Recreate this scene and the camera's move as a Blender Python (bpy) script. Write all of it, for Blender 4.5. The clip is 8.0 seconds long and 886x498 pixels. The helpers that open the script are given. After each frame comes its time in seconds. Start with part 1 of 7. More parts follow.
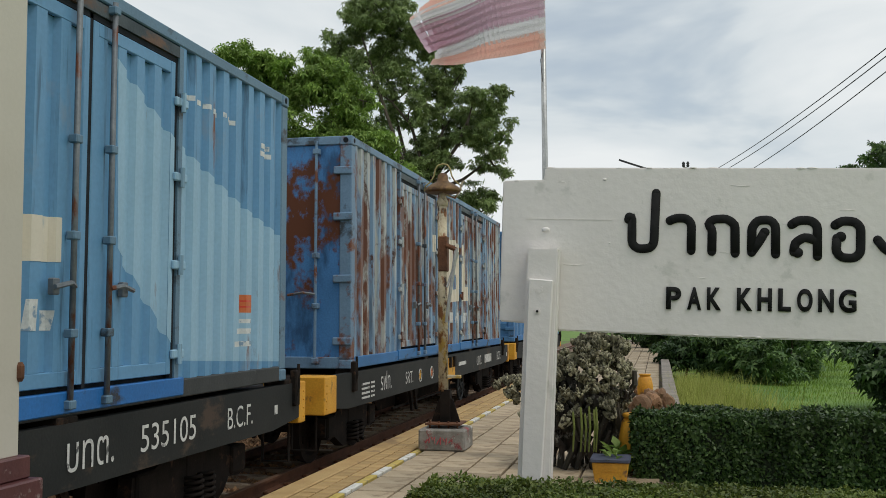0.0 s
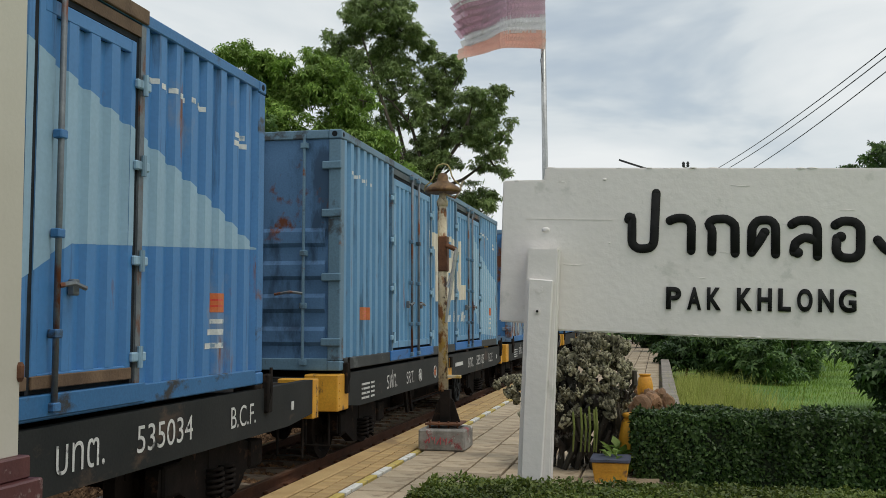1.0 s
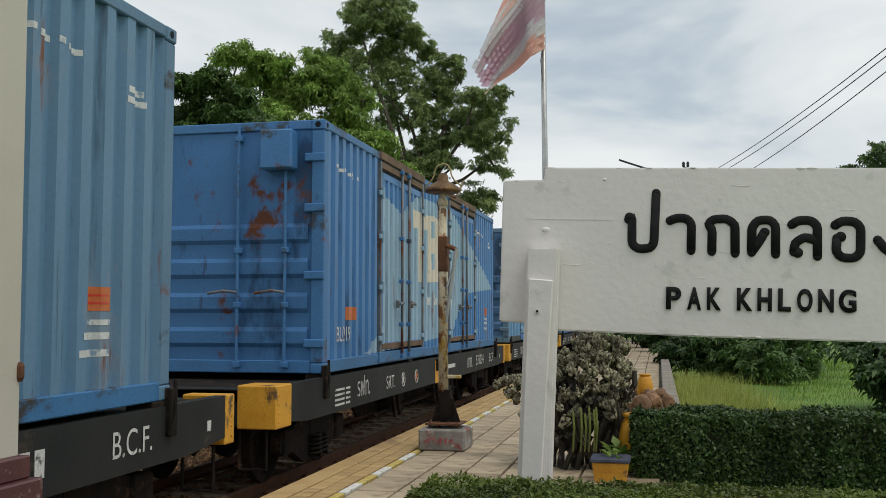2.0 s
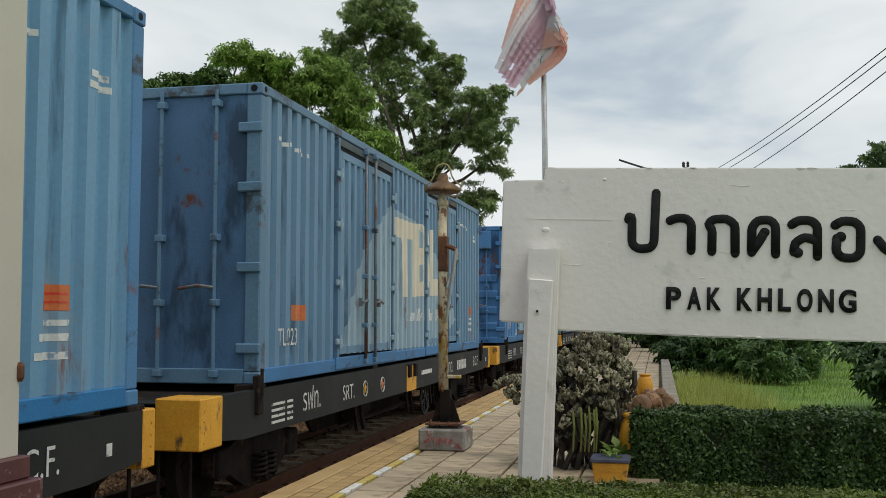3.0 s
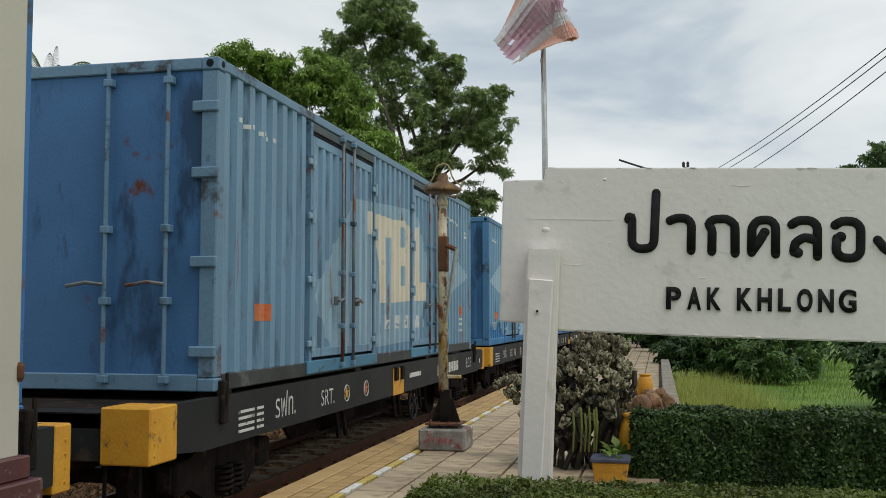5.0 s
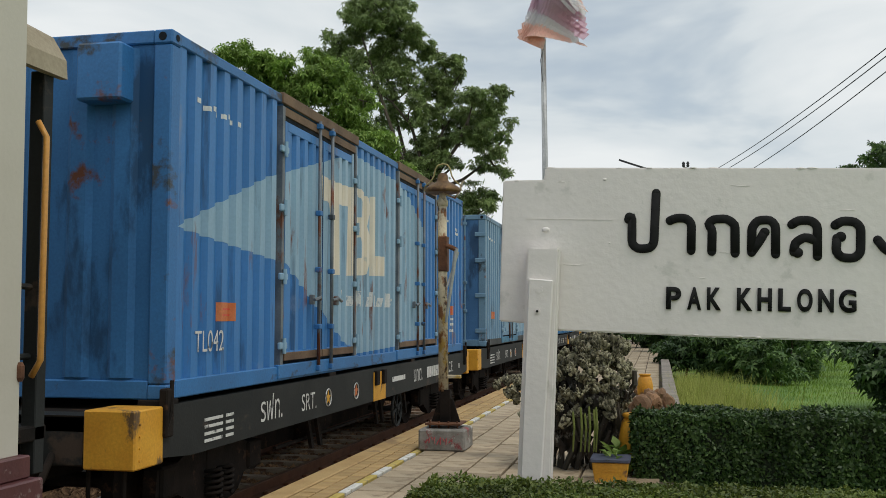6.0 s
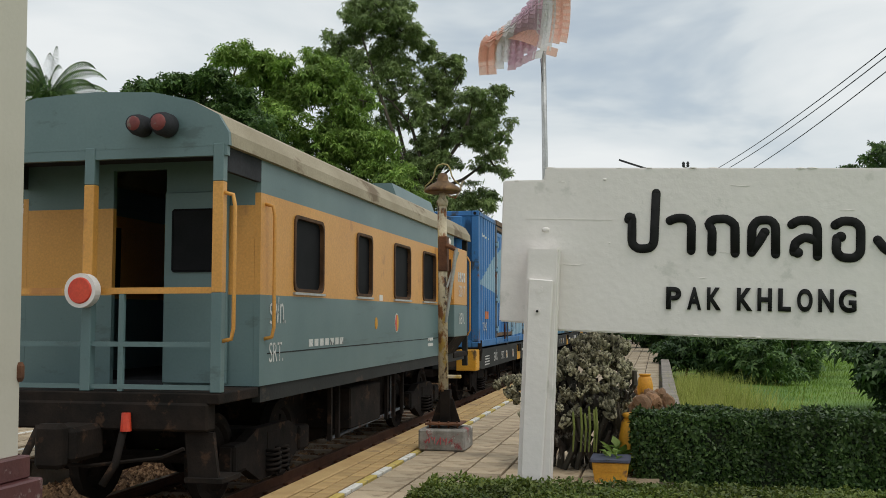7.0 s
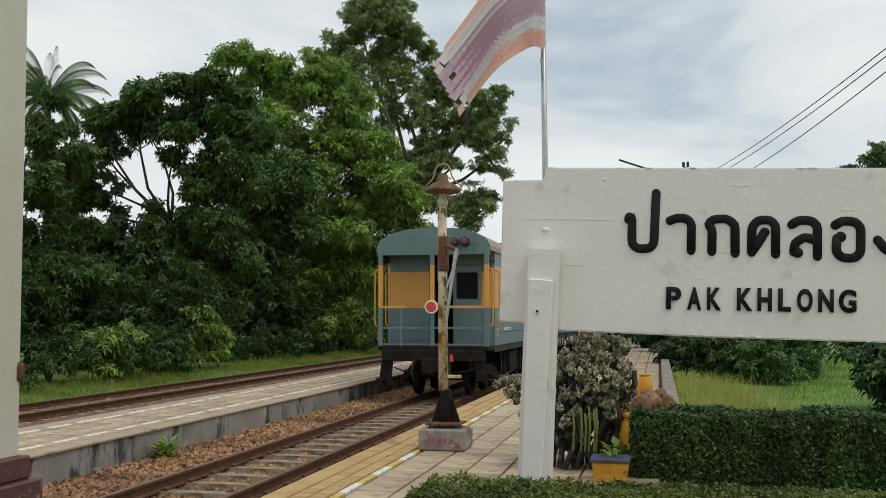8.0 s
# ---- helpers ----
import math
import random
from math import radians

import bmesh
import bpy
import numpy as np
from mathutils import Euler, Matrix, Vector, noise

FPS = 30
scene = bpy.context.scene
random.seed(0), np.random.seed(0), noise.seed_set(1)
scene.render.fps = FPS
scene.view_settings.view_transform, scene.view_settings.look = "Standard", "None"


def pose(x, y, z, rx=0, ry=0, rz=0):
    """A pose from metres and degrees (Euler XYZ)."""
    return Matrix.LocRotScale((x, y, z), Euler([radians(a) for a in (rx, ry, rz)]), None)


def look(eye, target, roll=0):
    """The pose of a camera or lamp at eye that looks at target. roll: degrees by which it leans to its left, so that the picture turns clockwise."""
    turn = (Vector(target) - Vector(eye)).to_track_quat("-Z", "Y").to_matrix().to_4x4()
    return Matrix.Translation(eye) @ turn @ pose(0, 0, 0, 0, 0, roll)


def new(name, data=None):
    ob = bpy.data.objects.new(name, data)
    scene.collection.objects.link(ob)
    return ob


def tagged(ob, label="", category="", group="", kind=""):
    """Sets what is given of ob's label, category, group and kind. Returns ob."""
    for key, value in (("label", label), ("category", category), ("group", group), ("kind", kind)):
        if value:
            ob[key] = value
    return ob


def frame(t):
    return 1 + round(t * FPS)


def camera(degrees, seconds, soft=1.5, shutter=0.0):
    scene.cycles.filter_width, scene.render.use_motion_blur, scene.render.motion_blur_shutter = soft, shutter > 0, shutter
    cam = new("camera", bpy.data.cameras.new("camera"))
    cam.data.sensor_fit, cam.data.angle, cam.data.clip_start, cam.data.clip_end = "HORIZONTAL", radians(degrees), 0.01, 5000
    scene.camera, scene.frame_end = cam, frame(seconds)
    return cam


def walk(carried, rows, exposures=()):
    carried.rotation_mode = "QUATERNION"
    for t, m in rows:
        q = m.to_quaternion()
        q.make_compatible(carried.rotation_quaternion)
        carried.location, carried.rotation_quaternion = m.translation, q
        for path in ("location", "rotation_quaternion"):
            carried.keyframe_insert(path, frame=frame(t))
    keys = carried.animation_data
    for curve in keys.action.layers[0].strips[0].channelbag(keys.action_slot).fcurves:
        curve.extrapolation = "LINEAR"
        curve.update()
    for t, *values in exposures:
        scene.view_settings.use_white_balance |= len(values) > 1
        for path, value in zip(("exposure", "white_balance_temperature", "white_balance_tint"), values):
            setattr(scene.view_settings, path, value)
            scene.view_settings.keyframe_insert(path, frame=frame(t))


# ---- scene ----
# the camera stands still on the platform, turned a little towards the track
EYE = (0.0, 0.0, 1.61)
cam = camera(48.26, 8.0, soft=0.5)
walk(cam, [(0.0, pose(*EYE, 93.955, 0, 12.254)), (8.0, pose(*EYE, 93.955, 0, 12.254))], [(0.0, 0.0), (8.0, 0.0)])

# ---- sky and sun: bright overcast afternoon ----
SUN_ELEV, SUN_TURN = radians(62), radians(115)
world = bpy.data.worlds.new("sky")
scene.world = world
world.use_nodes = True
wt = world.node_tree
wt.nodes.clear()
w_out = wt.nodes.new("ShaderNodeOutputWorld")
w_sky = wt.nodes.new("ShaderNodeTexSky")
w_sky.sky_type, w_sky.sun_disc = "NISHITA", False
w_sky.sun_elevation, w_sky.sun_rotation = SUN_ELEV, SUN_TURN
w_bg = wt.nodes.new("ShaderNodeBackground")
w_bg.inputs["Strength"].default_value = 0.10
w_cloud = wt.nodes.new("ShaderNodeBackground")
w_cloud.inputs["Strength"].default_value = 1.0
w_tc = wt.nodes.new("ShaderNodeTexCoord")
w_map = wt.nodes.new("ShaderNodeMapping")
w_map.inputs["Scale"].default_value = (2.2, 2.2, 7.5)
w_map.inputs["Location"].default_value = (0.35, 0.1, 0.2)
w_noise = wt.nodes.new("ShaderNodeTexNoise")
w_noise.inputs["Scale"].default_value = 1.25
w_noise.inputs["Detail"].default_value = 5.0
w_noise.inputs["Roughness"].default_value = 0.5
w_noise.inputs["Distortion"].default_value = 0.35
w_tone = wt.nodes.new("ShaderNodeValToRGB")
w_tone.color_ramp.elements[0].position, w_tone.color_ramp.elements[0].color = 0.36, (0.60, 0.67, 0.71, 1)
w_tone.color_ramp.elements[1].position, w_tone.color_ramp.elements[1].color = 0.62, (0.84, 0.87, 0.875, 1)
w_cover = wt.nodes.new("ShaderNodeMapRange")
w_cover.inputs["From Min"].default_value, w_cover.inputs["From Max"].default_value = 0.25, 0.45
w_cover.inputs["To Min"].default_value, w_cover.inputs["To Max"].default_value = 0.40, 0.97
w_mix = wt.nodes.new("ShaderNodeMixShader")
wt.links.new(w_tc.outputs["Generated"], w_map.inputs["Vector"])
wt.links.new(w_map.outputs["Vector"], w_noise.inputs["Vector"])
w_sep = wt.nodes.new("ShaderNodeSeparateXYZ")
w_low = wt.nodes.new("ShaderNodeMapRange")
w_low.inputs["From Min"].default_value, w_low.inputs["From Max"].default_value = 0.02, 0.34
w_low.inputs["To Min"].default_value, w_low.inputs["To Max"].default_value = 0.09, -0.01
w_sum = wt.nodes.new("ShaderNodeMath")
w_sum.operation = "ADD"
wt.links.new(w_tc.outputs["Generated"], w_sep.inputs[0])
wt.links.new(w_sep.outputs["Z"], w_low.inputs["Value"])
wt.links.new(w_noise.outputs["Fac"], w_sum.inputs[0])
wt.links.new(w_low.outputs["Result"], w_sum.inputs[1])
wt.links.new(w_sum.outputs[0], w_tone.inputs["Fac"])
wt.links.new(w_tone.outputs["Color"], w_cloud.inputs["Color"])
wt.links.new(w_sum.outputs[0], w_cover.inputs["Value"])
wt.links.new(w_sky.outputs["Color"], w_bg.inputs["Color"])
wt.links.new(w_cover.outputs["Result"], w_mix.inputs["Fac"])
wt.links.new(w_bg.outputs["Background"], w_mix.inputs[1])
wt.links.new(w_cloud.outputs["Background"], w_mix.inputs[2])
wt.links.new(w_mix.outputs["Shader"], w_out.inputs["Surface"])

sun = new("sun", bpy.data.lights.new("sun", "SUN"))
sun.data.energy, sun.data.angle, sun.data.color = 1.05, radians(18), (1.0, 0.95, 0.87)
sun.matrix_world = look((0, 0, 30), Vector((0, 0, 30)) - Vector((math.cos(SUN_ELEV) * math.sin(SUN_TURN), math.cos(SUN_ELEV) * math.cos(SUN_TURN), math.sin(SUN_ELEV))))


# ---- materials ----
def surf(name, c1, c2, scale=3.0, rough=0.6, metal=0.0, bump=0.15, fine=45.0, stretch=(1, 1, 1), stain=None, vary=0.0, spec=0.5, grain=0.12):
    """Two tones mixed by broad and fine noise, relief, and stains: (colour, amount 0-1, scale, stretch)."""
    m = bpy.data.materials.new(name)
    m.use_nodes = True
    nt = m.node_tree
    nd, ln = nt.nodes, nt.links
    b = nd["Principled BSDF"]
    tc = nd.new("ShaderNodeTexCoord")
    mp = nd.new("ShaderNodeMapping")
    mp.inputs["Scale"].default_value = stretch
    ln.new(tc.outputs["Object"], mp.inputs["Vector"])
    n1 = nd.new("ShaderNodeTexNoise")
    n1.inputs["Scale"].default_value, n1.inputs["Detail"].default_value = scale, 6.0
    n2 = nd.new("ShaderNodeTexNoise")
    n2.inputs["Scale"].default_value, n2.inputs["Detail"].default_value = fine, 3.0
    ln.new(mp.outputs["Vector"], n1.inputs["Vector"])
    ln.new(mp.outputs["Vector"], n2.inputs["Vector"])
    r1 = nd.new("ShaderNodeMapRange")
    r1.inputs["From Min"].default_value, r1.inputs["From Max"].default_value = 0.32, 0.68
    ln.new(n1.outputs["Fac"], r1.inputs["Value"])
    mx = nd.new("ShaderNodeMix")
    mx.data_type = "RGBA"
    mx.inputs[6].default_value, mx.inputs[7].default_value = (*c1, 1), (*c2, 1)
    ln.new(r1.outputs["Result"], mx.inputs[0])
    fin = nd.new("ShaderNodeMix")
    fin.data_type, fin.blend_type = "RGBA", "MULTIPLY"
    fin.inputs[0].default_value = 1.0
    g = nd.new("ShaderNodeMapRange")
    g.inputs["From Min"].default_value, g.inputs["From Max"].default_value = 0.25, 0.75
    g.inputs["To Min"].default_value, g.inputs["To Max"].default_value = 1 - grain, 1 + grain
    ln.new(n2.outputs["Fac"], g.inputs["Value"])
    ln.new(mx.outputs[2], fin.inputs[6])
    ln.new(g.outputs["Result"], fin.inputs[7])
    col = fin.outputs[2]
    if vary:
        oi = nd.new("ShaderNodeObjectInfo")
        vr = nd.new("ShaderNodeMapRange")
        vr.inputs["To Min"].default_value, vr.inputs["To Max"].default_value = 1 - vary, 1 + vary
        ln.new(oi.outputs["Random"], vr.inputs["Value"])
        vm = nd.new("ShaderNodeMix")
        vm.data_type, vm.blend_type = "RGBA", "MULTIPLY"
        vm.inputs[0].default_value = 1.0
        ln.new(col, vm.inputs[6])
        ln.new(vr.outputs["Result"], vm.inputs[7])
        col = vm.outputs[2]
    for st in (stain or ()):
        sc, amount, sscale, sstretch = st
        sm = nd.new("ShaderNodeMapping")
        sm.inputs["Scale"].default_value = sstretch
        sm.inputs["Location"].default_value = (sscale * 3.1, 1.7, 0.4)
        ln.new(tc.outputs["Object"], sm.inputs["Vector"])
        sn = nd.new("ShaderNodeTexNoise")
        sn.inputs["Scale"].default_value, sn.inputs["Detail"].default_value, sn.inputs["Roughness"].default_value = sscale, 8.0, 0.65
        ln.new(sm.outputs["Vector"], sn.inputs["Vector"])
        sr = nd.new("ShaderNodeMapRange")
        edge = 0.65 - 0.30 * amount
        sr.inputs["From Min"].default_value, sr.inputs["From Max"].default_value = edge, edge + 0.07
        ln.new(sn.outputs["Fac"], sr.inputs["Value"])
        ms = nd.new("ShaderNodeMix")
        ms.data_type = "RGBA"
        ms.inputs[7].default_value = (*sc, 1)
        ln.new(sr.outputs["Result"], ms.inputs[0])
        ln.new(col, ms.inputs[6])
        col = ms.outputs[2]
    ln.new(col, b.inputs["Base Color"])
    b.inputs["Roughness"].default_value, b.inputs["Metallic"].default_value = rough, metal
    b.inputs["Specular IOR Level"].default_value = spec
    if bump:
        bp = nd.new("ShaderNodeBump")
        bp.inputs["Strength"].default_value, bp.inputs["Distance"].default_value = bump, 0.01
        ln.new(n2.outputs["Fac"], bp.inputs["Height"])
        ln.new(bp.outputs["Normal"], b.inputs["Normal"])
    return m


def leaf_mat(name, c1, c2, rough=0.5, through_light=0.25):
    """Leaves: tone by island, some light through them."""
    m = bpy.data.materials.new(name)
    m.use_nodes = True
    nd, ln = m.node_tree.nodes, m.node_tree.links
    b = nd["Principled BSDF"]
    ge = nd.new("ShaderNodeNewGeometry")
    mx = nd.new("ShaderNodeMix")
    mx.data_type = "RGBA"
    mx.inputs[6].default_value, mx.inputs[7].default_value = (*c1, 1), (*c2, 1)
    ln.new(ge.outputs["Random Per Island"], mx.inputs[0])
    tc = nd.new("ShaderNodeTexCoord")
    n1 = nd.new("ShaderNodeTexNoise")
    n1.inputs["Scale"].default_value = 0.9
    ln.new(tc.outputs["Object"], n1.inputs["Vector"])
    g = nd.new("ShaderNodeMapRange")
    g.inputs["From Min"].default_value, g.inputs["From Max"].default_value = 0.3, 0.7
    g.inputs["To Min"].default_value, g.inputs["To Max"].default_value = 0.6, 1.35
    ln.new(n1.outputs["Fac"], g.inputs["Value"])
    mm = nd.new("ShaderNodeMix")
    mm.data_type, mm.blend_type = "RGBA", "MULTIPLY"
    mm.inputs[0].default_value = 1.0
    ln.new(mx.outputs[2], mm.inputs[6])
    ln.new(g.outputs["Result"], mm.inputs[7])
    ln.new(mm.outputs[2], b.inputs["Base Color"])
    b.inputs["Roughness"].default_value = rough
    b.inputs["Specular IOR Level"].default_value = 0.32
    tr = nd.new("ShaderNodeBsdfTranslucent")
    ln.new(mm.outputs[2], tr.inputs["Color"])
    ms = nd.new("ShaderNodeMixShader")
    ms.inputs[0].default_value = through_light
    ln.new(b.outputs["BSDF"], ms.inputs[1])
    ln.new(tr.outputs["BSDF"], ms.inputs[2])
    ln.new(ms.outputs["Shader"], nd["Material Output"].inputs["Surface"])
    return m


M_STONE = leaf_mat("ballast_stone", (0.09, 0.042, 0.02), (0.46, 0.27, 0.14), 0.9, 0.0)
RUST = (0.16, 0.055, 0.025)
M_GRASS = surf("grass_ground", (0.08, 0.165, 0.02), (0.15, 0.25, 0.035), 0.5, 0.9, 0, 0.5, 12, stain=[((0.10, 0.085, 0.04), 0.25, 0.35, (1, 1, 1))])
M_BALLAST = surf("ballast_bed", (0.11, 0.065, 0.04), (0.20, 0.13, 0.085), 4, 0.95, 0, 0.8, 30)

M_CONC = surf("platform_concrete", (0.20, 0.185, 0.16), (0.33, 0.31, 0.27), 1.6, 0.9, 0, 0.4, 30, stain=[((0.05, 0.048, 0.042), 0.42, 2.2, (1, 1, 0.35)), ((0.42, 0.40, 0.36), 0.22, 1.3, (1, 1, 1))])
M_TILE = surf("platform_tile", (0.38, 0.29, 0.19), (0.48, 0.385, 0.265), 2.5, 0.85, 0, 0.2, 60, vary=0.20, stain=[((0.24, 0.175, 0.11), 0.25, 1.5, (1, 1, 1))])
M_TACT = surf("tactile_tile", (0.40, 0.25, 0.10), (0.50, 0.34, 0.15), 2.5, 0.8, 0, 0.2, 60, vary=0.14, stain=[((0.30, 0.19, 0.09), 0.3, 2.0, (1, 1, 1))])
M_JOINT = surf("tile_bedding", (0.07, 0.052, 0.036), (0.12, 0.09, 0.062), 3, 0.95)
M_WHITEMARK = surf("white_road_paint", (0.68, 0.66, 0.60), (0.78, 0.76, 0.70), 5, 0.7, stain=[((0.4, 0.34, 0.24), 0.3, 6, (1, 1, 1))])
M_YELMARK = surf("yellow_road_paint", (0.52, 0.38, 0.08), (0.60, 0.46, 0.13), 5, 0.7, stain=[((0.4, 0.30, 0.14), 0.32, 6, (1, 1, 1))])
M_RAIL = surf("rusty_rail_steel", (0.085, 0.033, 0.017), (0.15, 0.062, 0.030), 6, 0.7, 0.3)
M_RAILTOP = surf("worn_rail_head", (0.17, 0.095, 0.06), (0.26, 0.16, 0.11), 5, 0.45, 0.4, 0.05)
M_SLEEPER = surf("concrete_sleeper", (0.22, 0.17, 0.12), (0.34, 0.27, 0.20), 5, 0.9, 0, 0.3, stain=[((0.14, 0.075, 0.04), 0.4, 4, (1, 1, 1))])
M_WHITE = surf("white_sign_paint", (0.76, 0.715, 0.68), (0.81, 0.765, 0.73), 1.4, 0.55, 0, 0.4, 14, stain=[((0.66, 0.63, 0.59), 0.16, 3.0, (1, 1, 1))], grain=0.02)
M_BLACK = surf("black_letter_paint", (0.012, 0.012, 0.012), (0.022, 0.022, 0.022), 8, 0.8, 0, 0.1, spec=0.12)
M_COLUMN = surf("cream_plaster", (0.52, 0.48, 0.40), (0.58, 0.54, 0.46), 1.1, 0.7, 0, 0.1, 40, stain=[((0.28, 0.19, 0.10), 0.10, 5, (1, 1, 0.4))], grain=0.02)
M_MAROON = surf("maroon_gloss_paint", (0.085, 0.028, 0.028), (0.12, 0.04, 0.038), 3, 0.45, 0, 0.15, stain=[((0.35, 0.29, 0.27), 0.08, 7, (1, 1, 1))])
M_GALV = surf("galvanised_steel", (0.42, 0.42, 0.41), (0.55, 0.55, 0.54), 6, 0.45, 0.6)
M_RUSTW = surf("flaking_white_paint", (0.50, 0.42, 0.28), (0.62, 0.54, 0.38), 5, 0.7, 0, 0.4, stain=[((0.50, 0.33, 0.08), 0.42, 6, (1, 1, 0.4)), ((0.24, 0.10, 0.035), 0.46, 9, (1, 1, 0.5)), ((0.07, 0.04, 0.03), 0.22, 8, (1, 1, 0.6))])
M_RUST = surf("rusty_iron", (0.10, 0.045, 0.025), (0.20, 0.085, 0.04), 6, 0.85, 0.2, 0.5)
M_BRASS = surf("old_brass", (0.10, 0.055, 0.025), (0.20, 0.115, 0.045), 8, 0.55, 0.4, 0.3, stain=[((0.10, 0.05, 0.025), 0.4, 8, (1, 1, 1))])
M_BLOCK = surf("stained_concrete_block", (0.16, 0.15, 0.13), (0.32, 0.30, 0.27), 5, 0.9, 0, 0.5, stain=[((0.28, 0.07, 0.07), 0.30, 5, (1, 1, 1)), ((0.50, 0.47, 0.43), 0.28, 6, (1, 1, 1))])
M_UNDER = surf("grimy_underframe", (0.010, 0.009, 0.008), (0.026, 0.019, 0.015), 4, 0.9, 0.0, 0.3, spec=0.15, stain=[((0.06, 0.035, 0.022), 0.22, 5, (1, 1, 1))])
M_SILL = surf("black_sill_paint", (0.014, 0.017, 0.017), (0.026, 0.028, 0.027), 1.5, 0.7, 0, 0.15, spec=0.25, stain=[((0.07, 0.05, 0.038), 0.22, 2.0, (1, 0.5, 1))])
M_YELLOW = surf("yellow_end_paint", (0.62, 0.29, 0.02), (0.70, 0.36, 0.03), 4, 0.6, 0, 0.15, stain=[((0.12, 0.07, 0.03), 0.24, 4, (1, 1, 0.6))])
M_LETTER = surf("white_stencil_paint", (0.55, 0.55, 0.53), (0.66, 0.66, 0.63), 9, 0.7, stain=[((0.10, 0.10, 0.10), 0.28, 9, (1, 1, 1))])
M_CREAM = surf("cream_emblem_paint", (0.66, 0.60, 0.48), (0.74, 0.68, 0.56), 2.2, 0.6, 0, 0.1, grain=0.03, stain=[((0.42, 0.46, 0.46), 0.12, 3.2, (1, 1.5, 0.5))])
M_ORANGE = surf("orange_label", (0.55, 0.14, 0.04), (0.62, 0.20, 0.07), 6, 0.6)
M_DARK = surf("dark_seal_and_recess", (0.015, 0.018, 0.022), (0.03, 0.034, 0.04), 6, 0.8, spec=0.1)
M_COACHG = surf("grey_green_coach_paint", (0.10, 0.165, 0.17), (0.135, 0.205, 0.205), 0.9, 0.45, 0, 0.06, grain=0.04, stain=[((0.085, 0.13, 0.13), 0.20, 1.6, (1, 0.22, 2.4))])
M_COACHO = surf("orange_coach_paint", (0.60, 0.28, 0.055), (0.68, 0.335, 0.075), 0.9, 0.45, 0, 0.06, stain=[((0.44, 0.19, 0.05), 0.16, 1.4, (1, 1, 0.6))])
M_COACHR = surf("dusty_coach_roof", (0.30, 0.25, 0.17), (0.42, 0.36, 0.26), 1.0, 0.85, 0, 0.2, stain=[((0.18, 0.13, 0.08), 0.3, 1.2, (1, 0.5, 1))])
# near-black: shade of cabin and veranda in the colour; also dark lamp housings
M_COACHIN = surf("unlit_interior_and_housing", (0.03, 0.032, 0.035), (0.05, 0.05, 0.055), 3, 0.9, spec=0.1)
M_REDLAMP = surf("red_lamp_lens", (0.58, 0.045, 0.02), (0.68, 0.07, 0.03), 6, 0.35)
M_DULLRED = surf("dusty_red_lens", (0.13, 0.02, 0.018), (0.20, 0.04, 0.035), 6, 0.5, stain=[((0.16, 0.12, 0.10), 0.35, 9, (1, 1, 1))])
M_POT = surf("yellow_pot_paint", (0.62, 0.27, 0.015), (0.70, 0.35, 0.03), 4, 0.55, stain=[((0.25, 0.13, 0.05), 0.18, 6, (1, 1, 1))])
M_RUBBLE = surf("garden_stone", (0.22, 0.19, 0.16), (0.38, 0.33, 0.28), 3, 0.9, 0, 0.6, vary=0.25)
M_CABLE = surf("cable_sheath", (0.02, 0.02, 0.022), (0.035, 0.035, 0.038), 5, 0.6)
M_BARK = surf("tree_bark", (0.05, 0.038, 0.028), (0.10, 0.08, 0.06), 5, 0.95, 0, 0.8, 20)
# matte near-black panes carry the darkness of the unlit interior
M_UNLITPANE = surf("unlit_window_pane", (0.010, 0.011, 0.012), (0.016, 0.016, 0.018), 3, 0.6, 0, 0.0, spec=0.05)


# ---- mesh helpers ----
def box(bm, x0, x1, y0, y1, z0, z1, bevel=0.0):
    r = bmesh.ops.create_cube(bm, size=1.0, matrix=Matrix.Translation(((x0 + x1) / 2, (y0 + y1) / 2, (z0 + z1) / 2)) @ Matrix.Diagonal((x1 - x0, y1 - y0, z1 - z0, 1)))
    if bevel:
        es = {e for v in r["verts"] for e in v.link_edges}
        bmesh.ops.bevel(bm, geom=list(es), offset=bevel, segments=1, affect="EDGES")
    return bm


def rod(bm, p0, p1, r0, r1=None, seg=8):
    p0, p1 = Vector(p0), Vector(p1)
    d = p1 - p0
    m = Matrix.Translation((p0 + p1) / 2) @ d.to_track_quat("Z", "Y").to_matrix().to_4x4()
    bmesh.ops.create_cone(bm, cap_ends=True, segments=seg, radius1=r0, radius2=r0 if r1 is None else r1, depth=d.length, matrix=m)
    return bm


def prism(bm, pts, axis, a0, a1):
    """A flat outline pushed from a0 to a1 along an axis; pts are the two other coordinates."""
    def at(p, a):
        return {"x": (a, p[0], p[1]), "y": (p[0], a, p[1]), "z": (p[0], p[1], a)}[axis]
    lo = [bm.verts.new(at(p, a0)) for p in pts]
    hi = [bm.verts.new(at(p, a1)) for p in pts]
    n = len(pts)
    bm.faces.new(lo)
    bm.faces.new(hi[::-1])
    for i in range(n):
        bm.faces.new((lo[i], hi[i], hi[(i + 1) % n], lo[(i + 1) % n]))
    bmesh.ops.recalc_face_normals(bm, faces=bm.faces)
    return bm


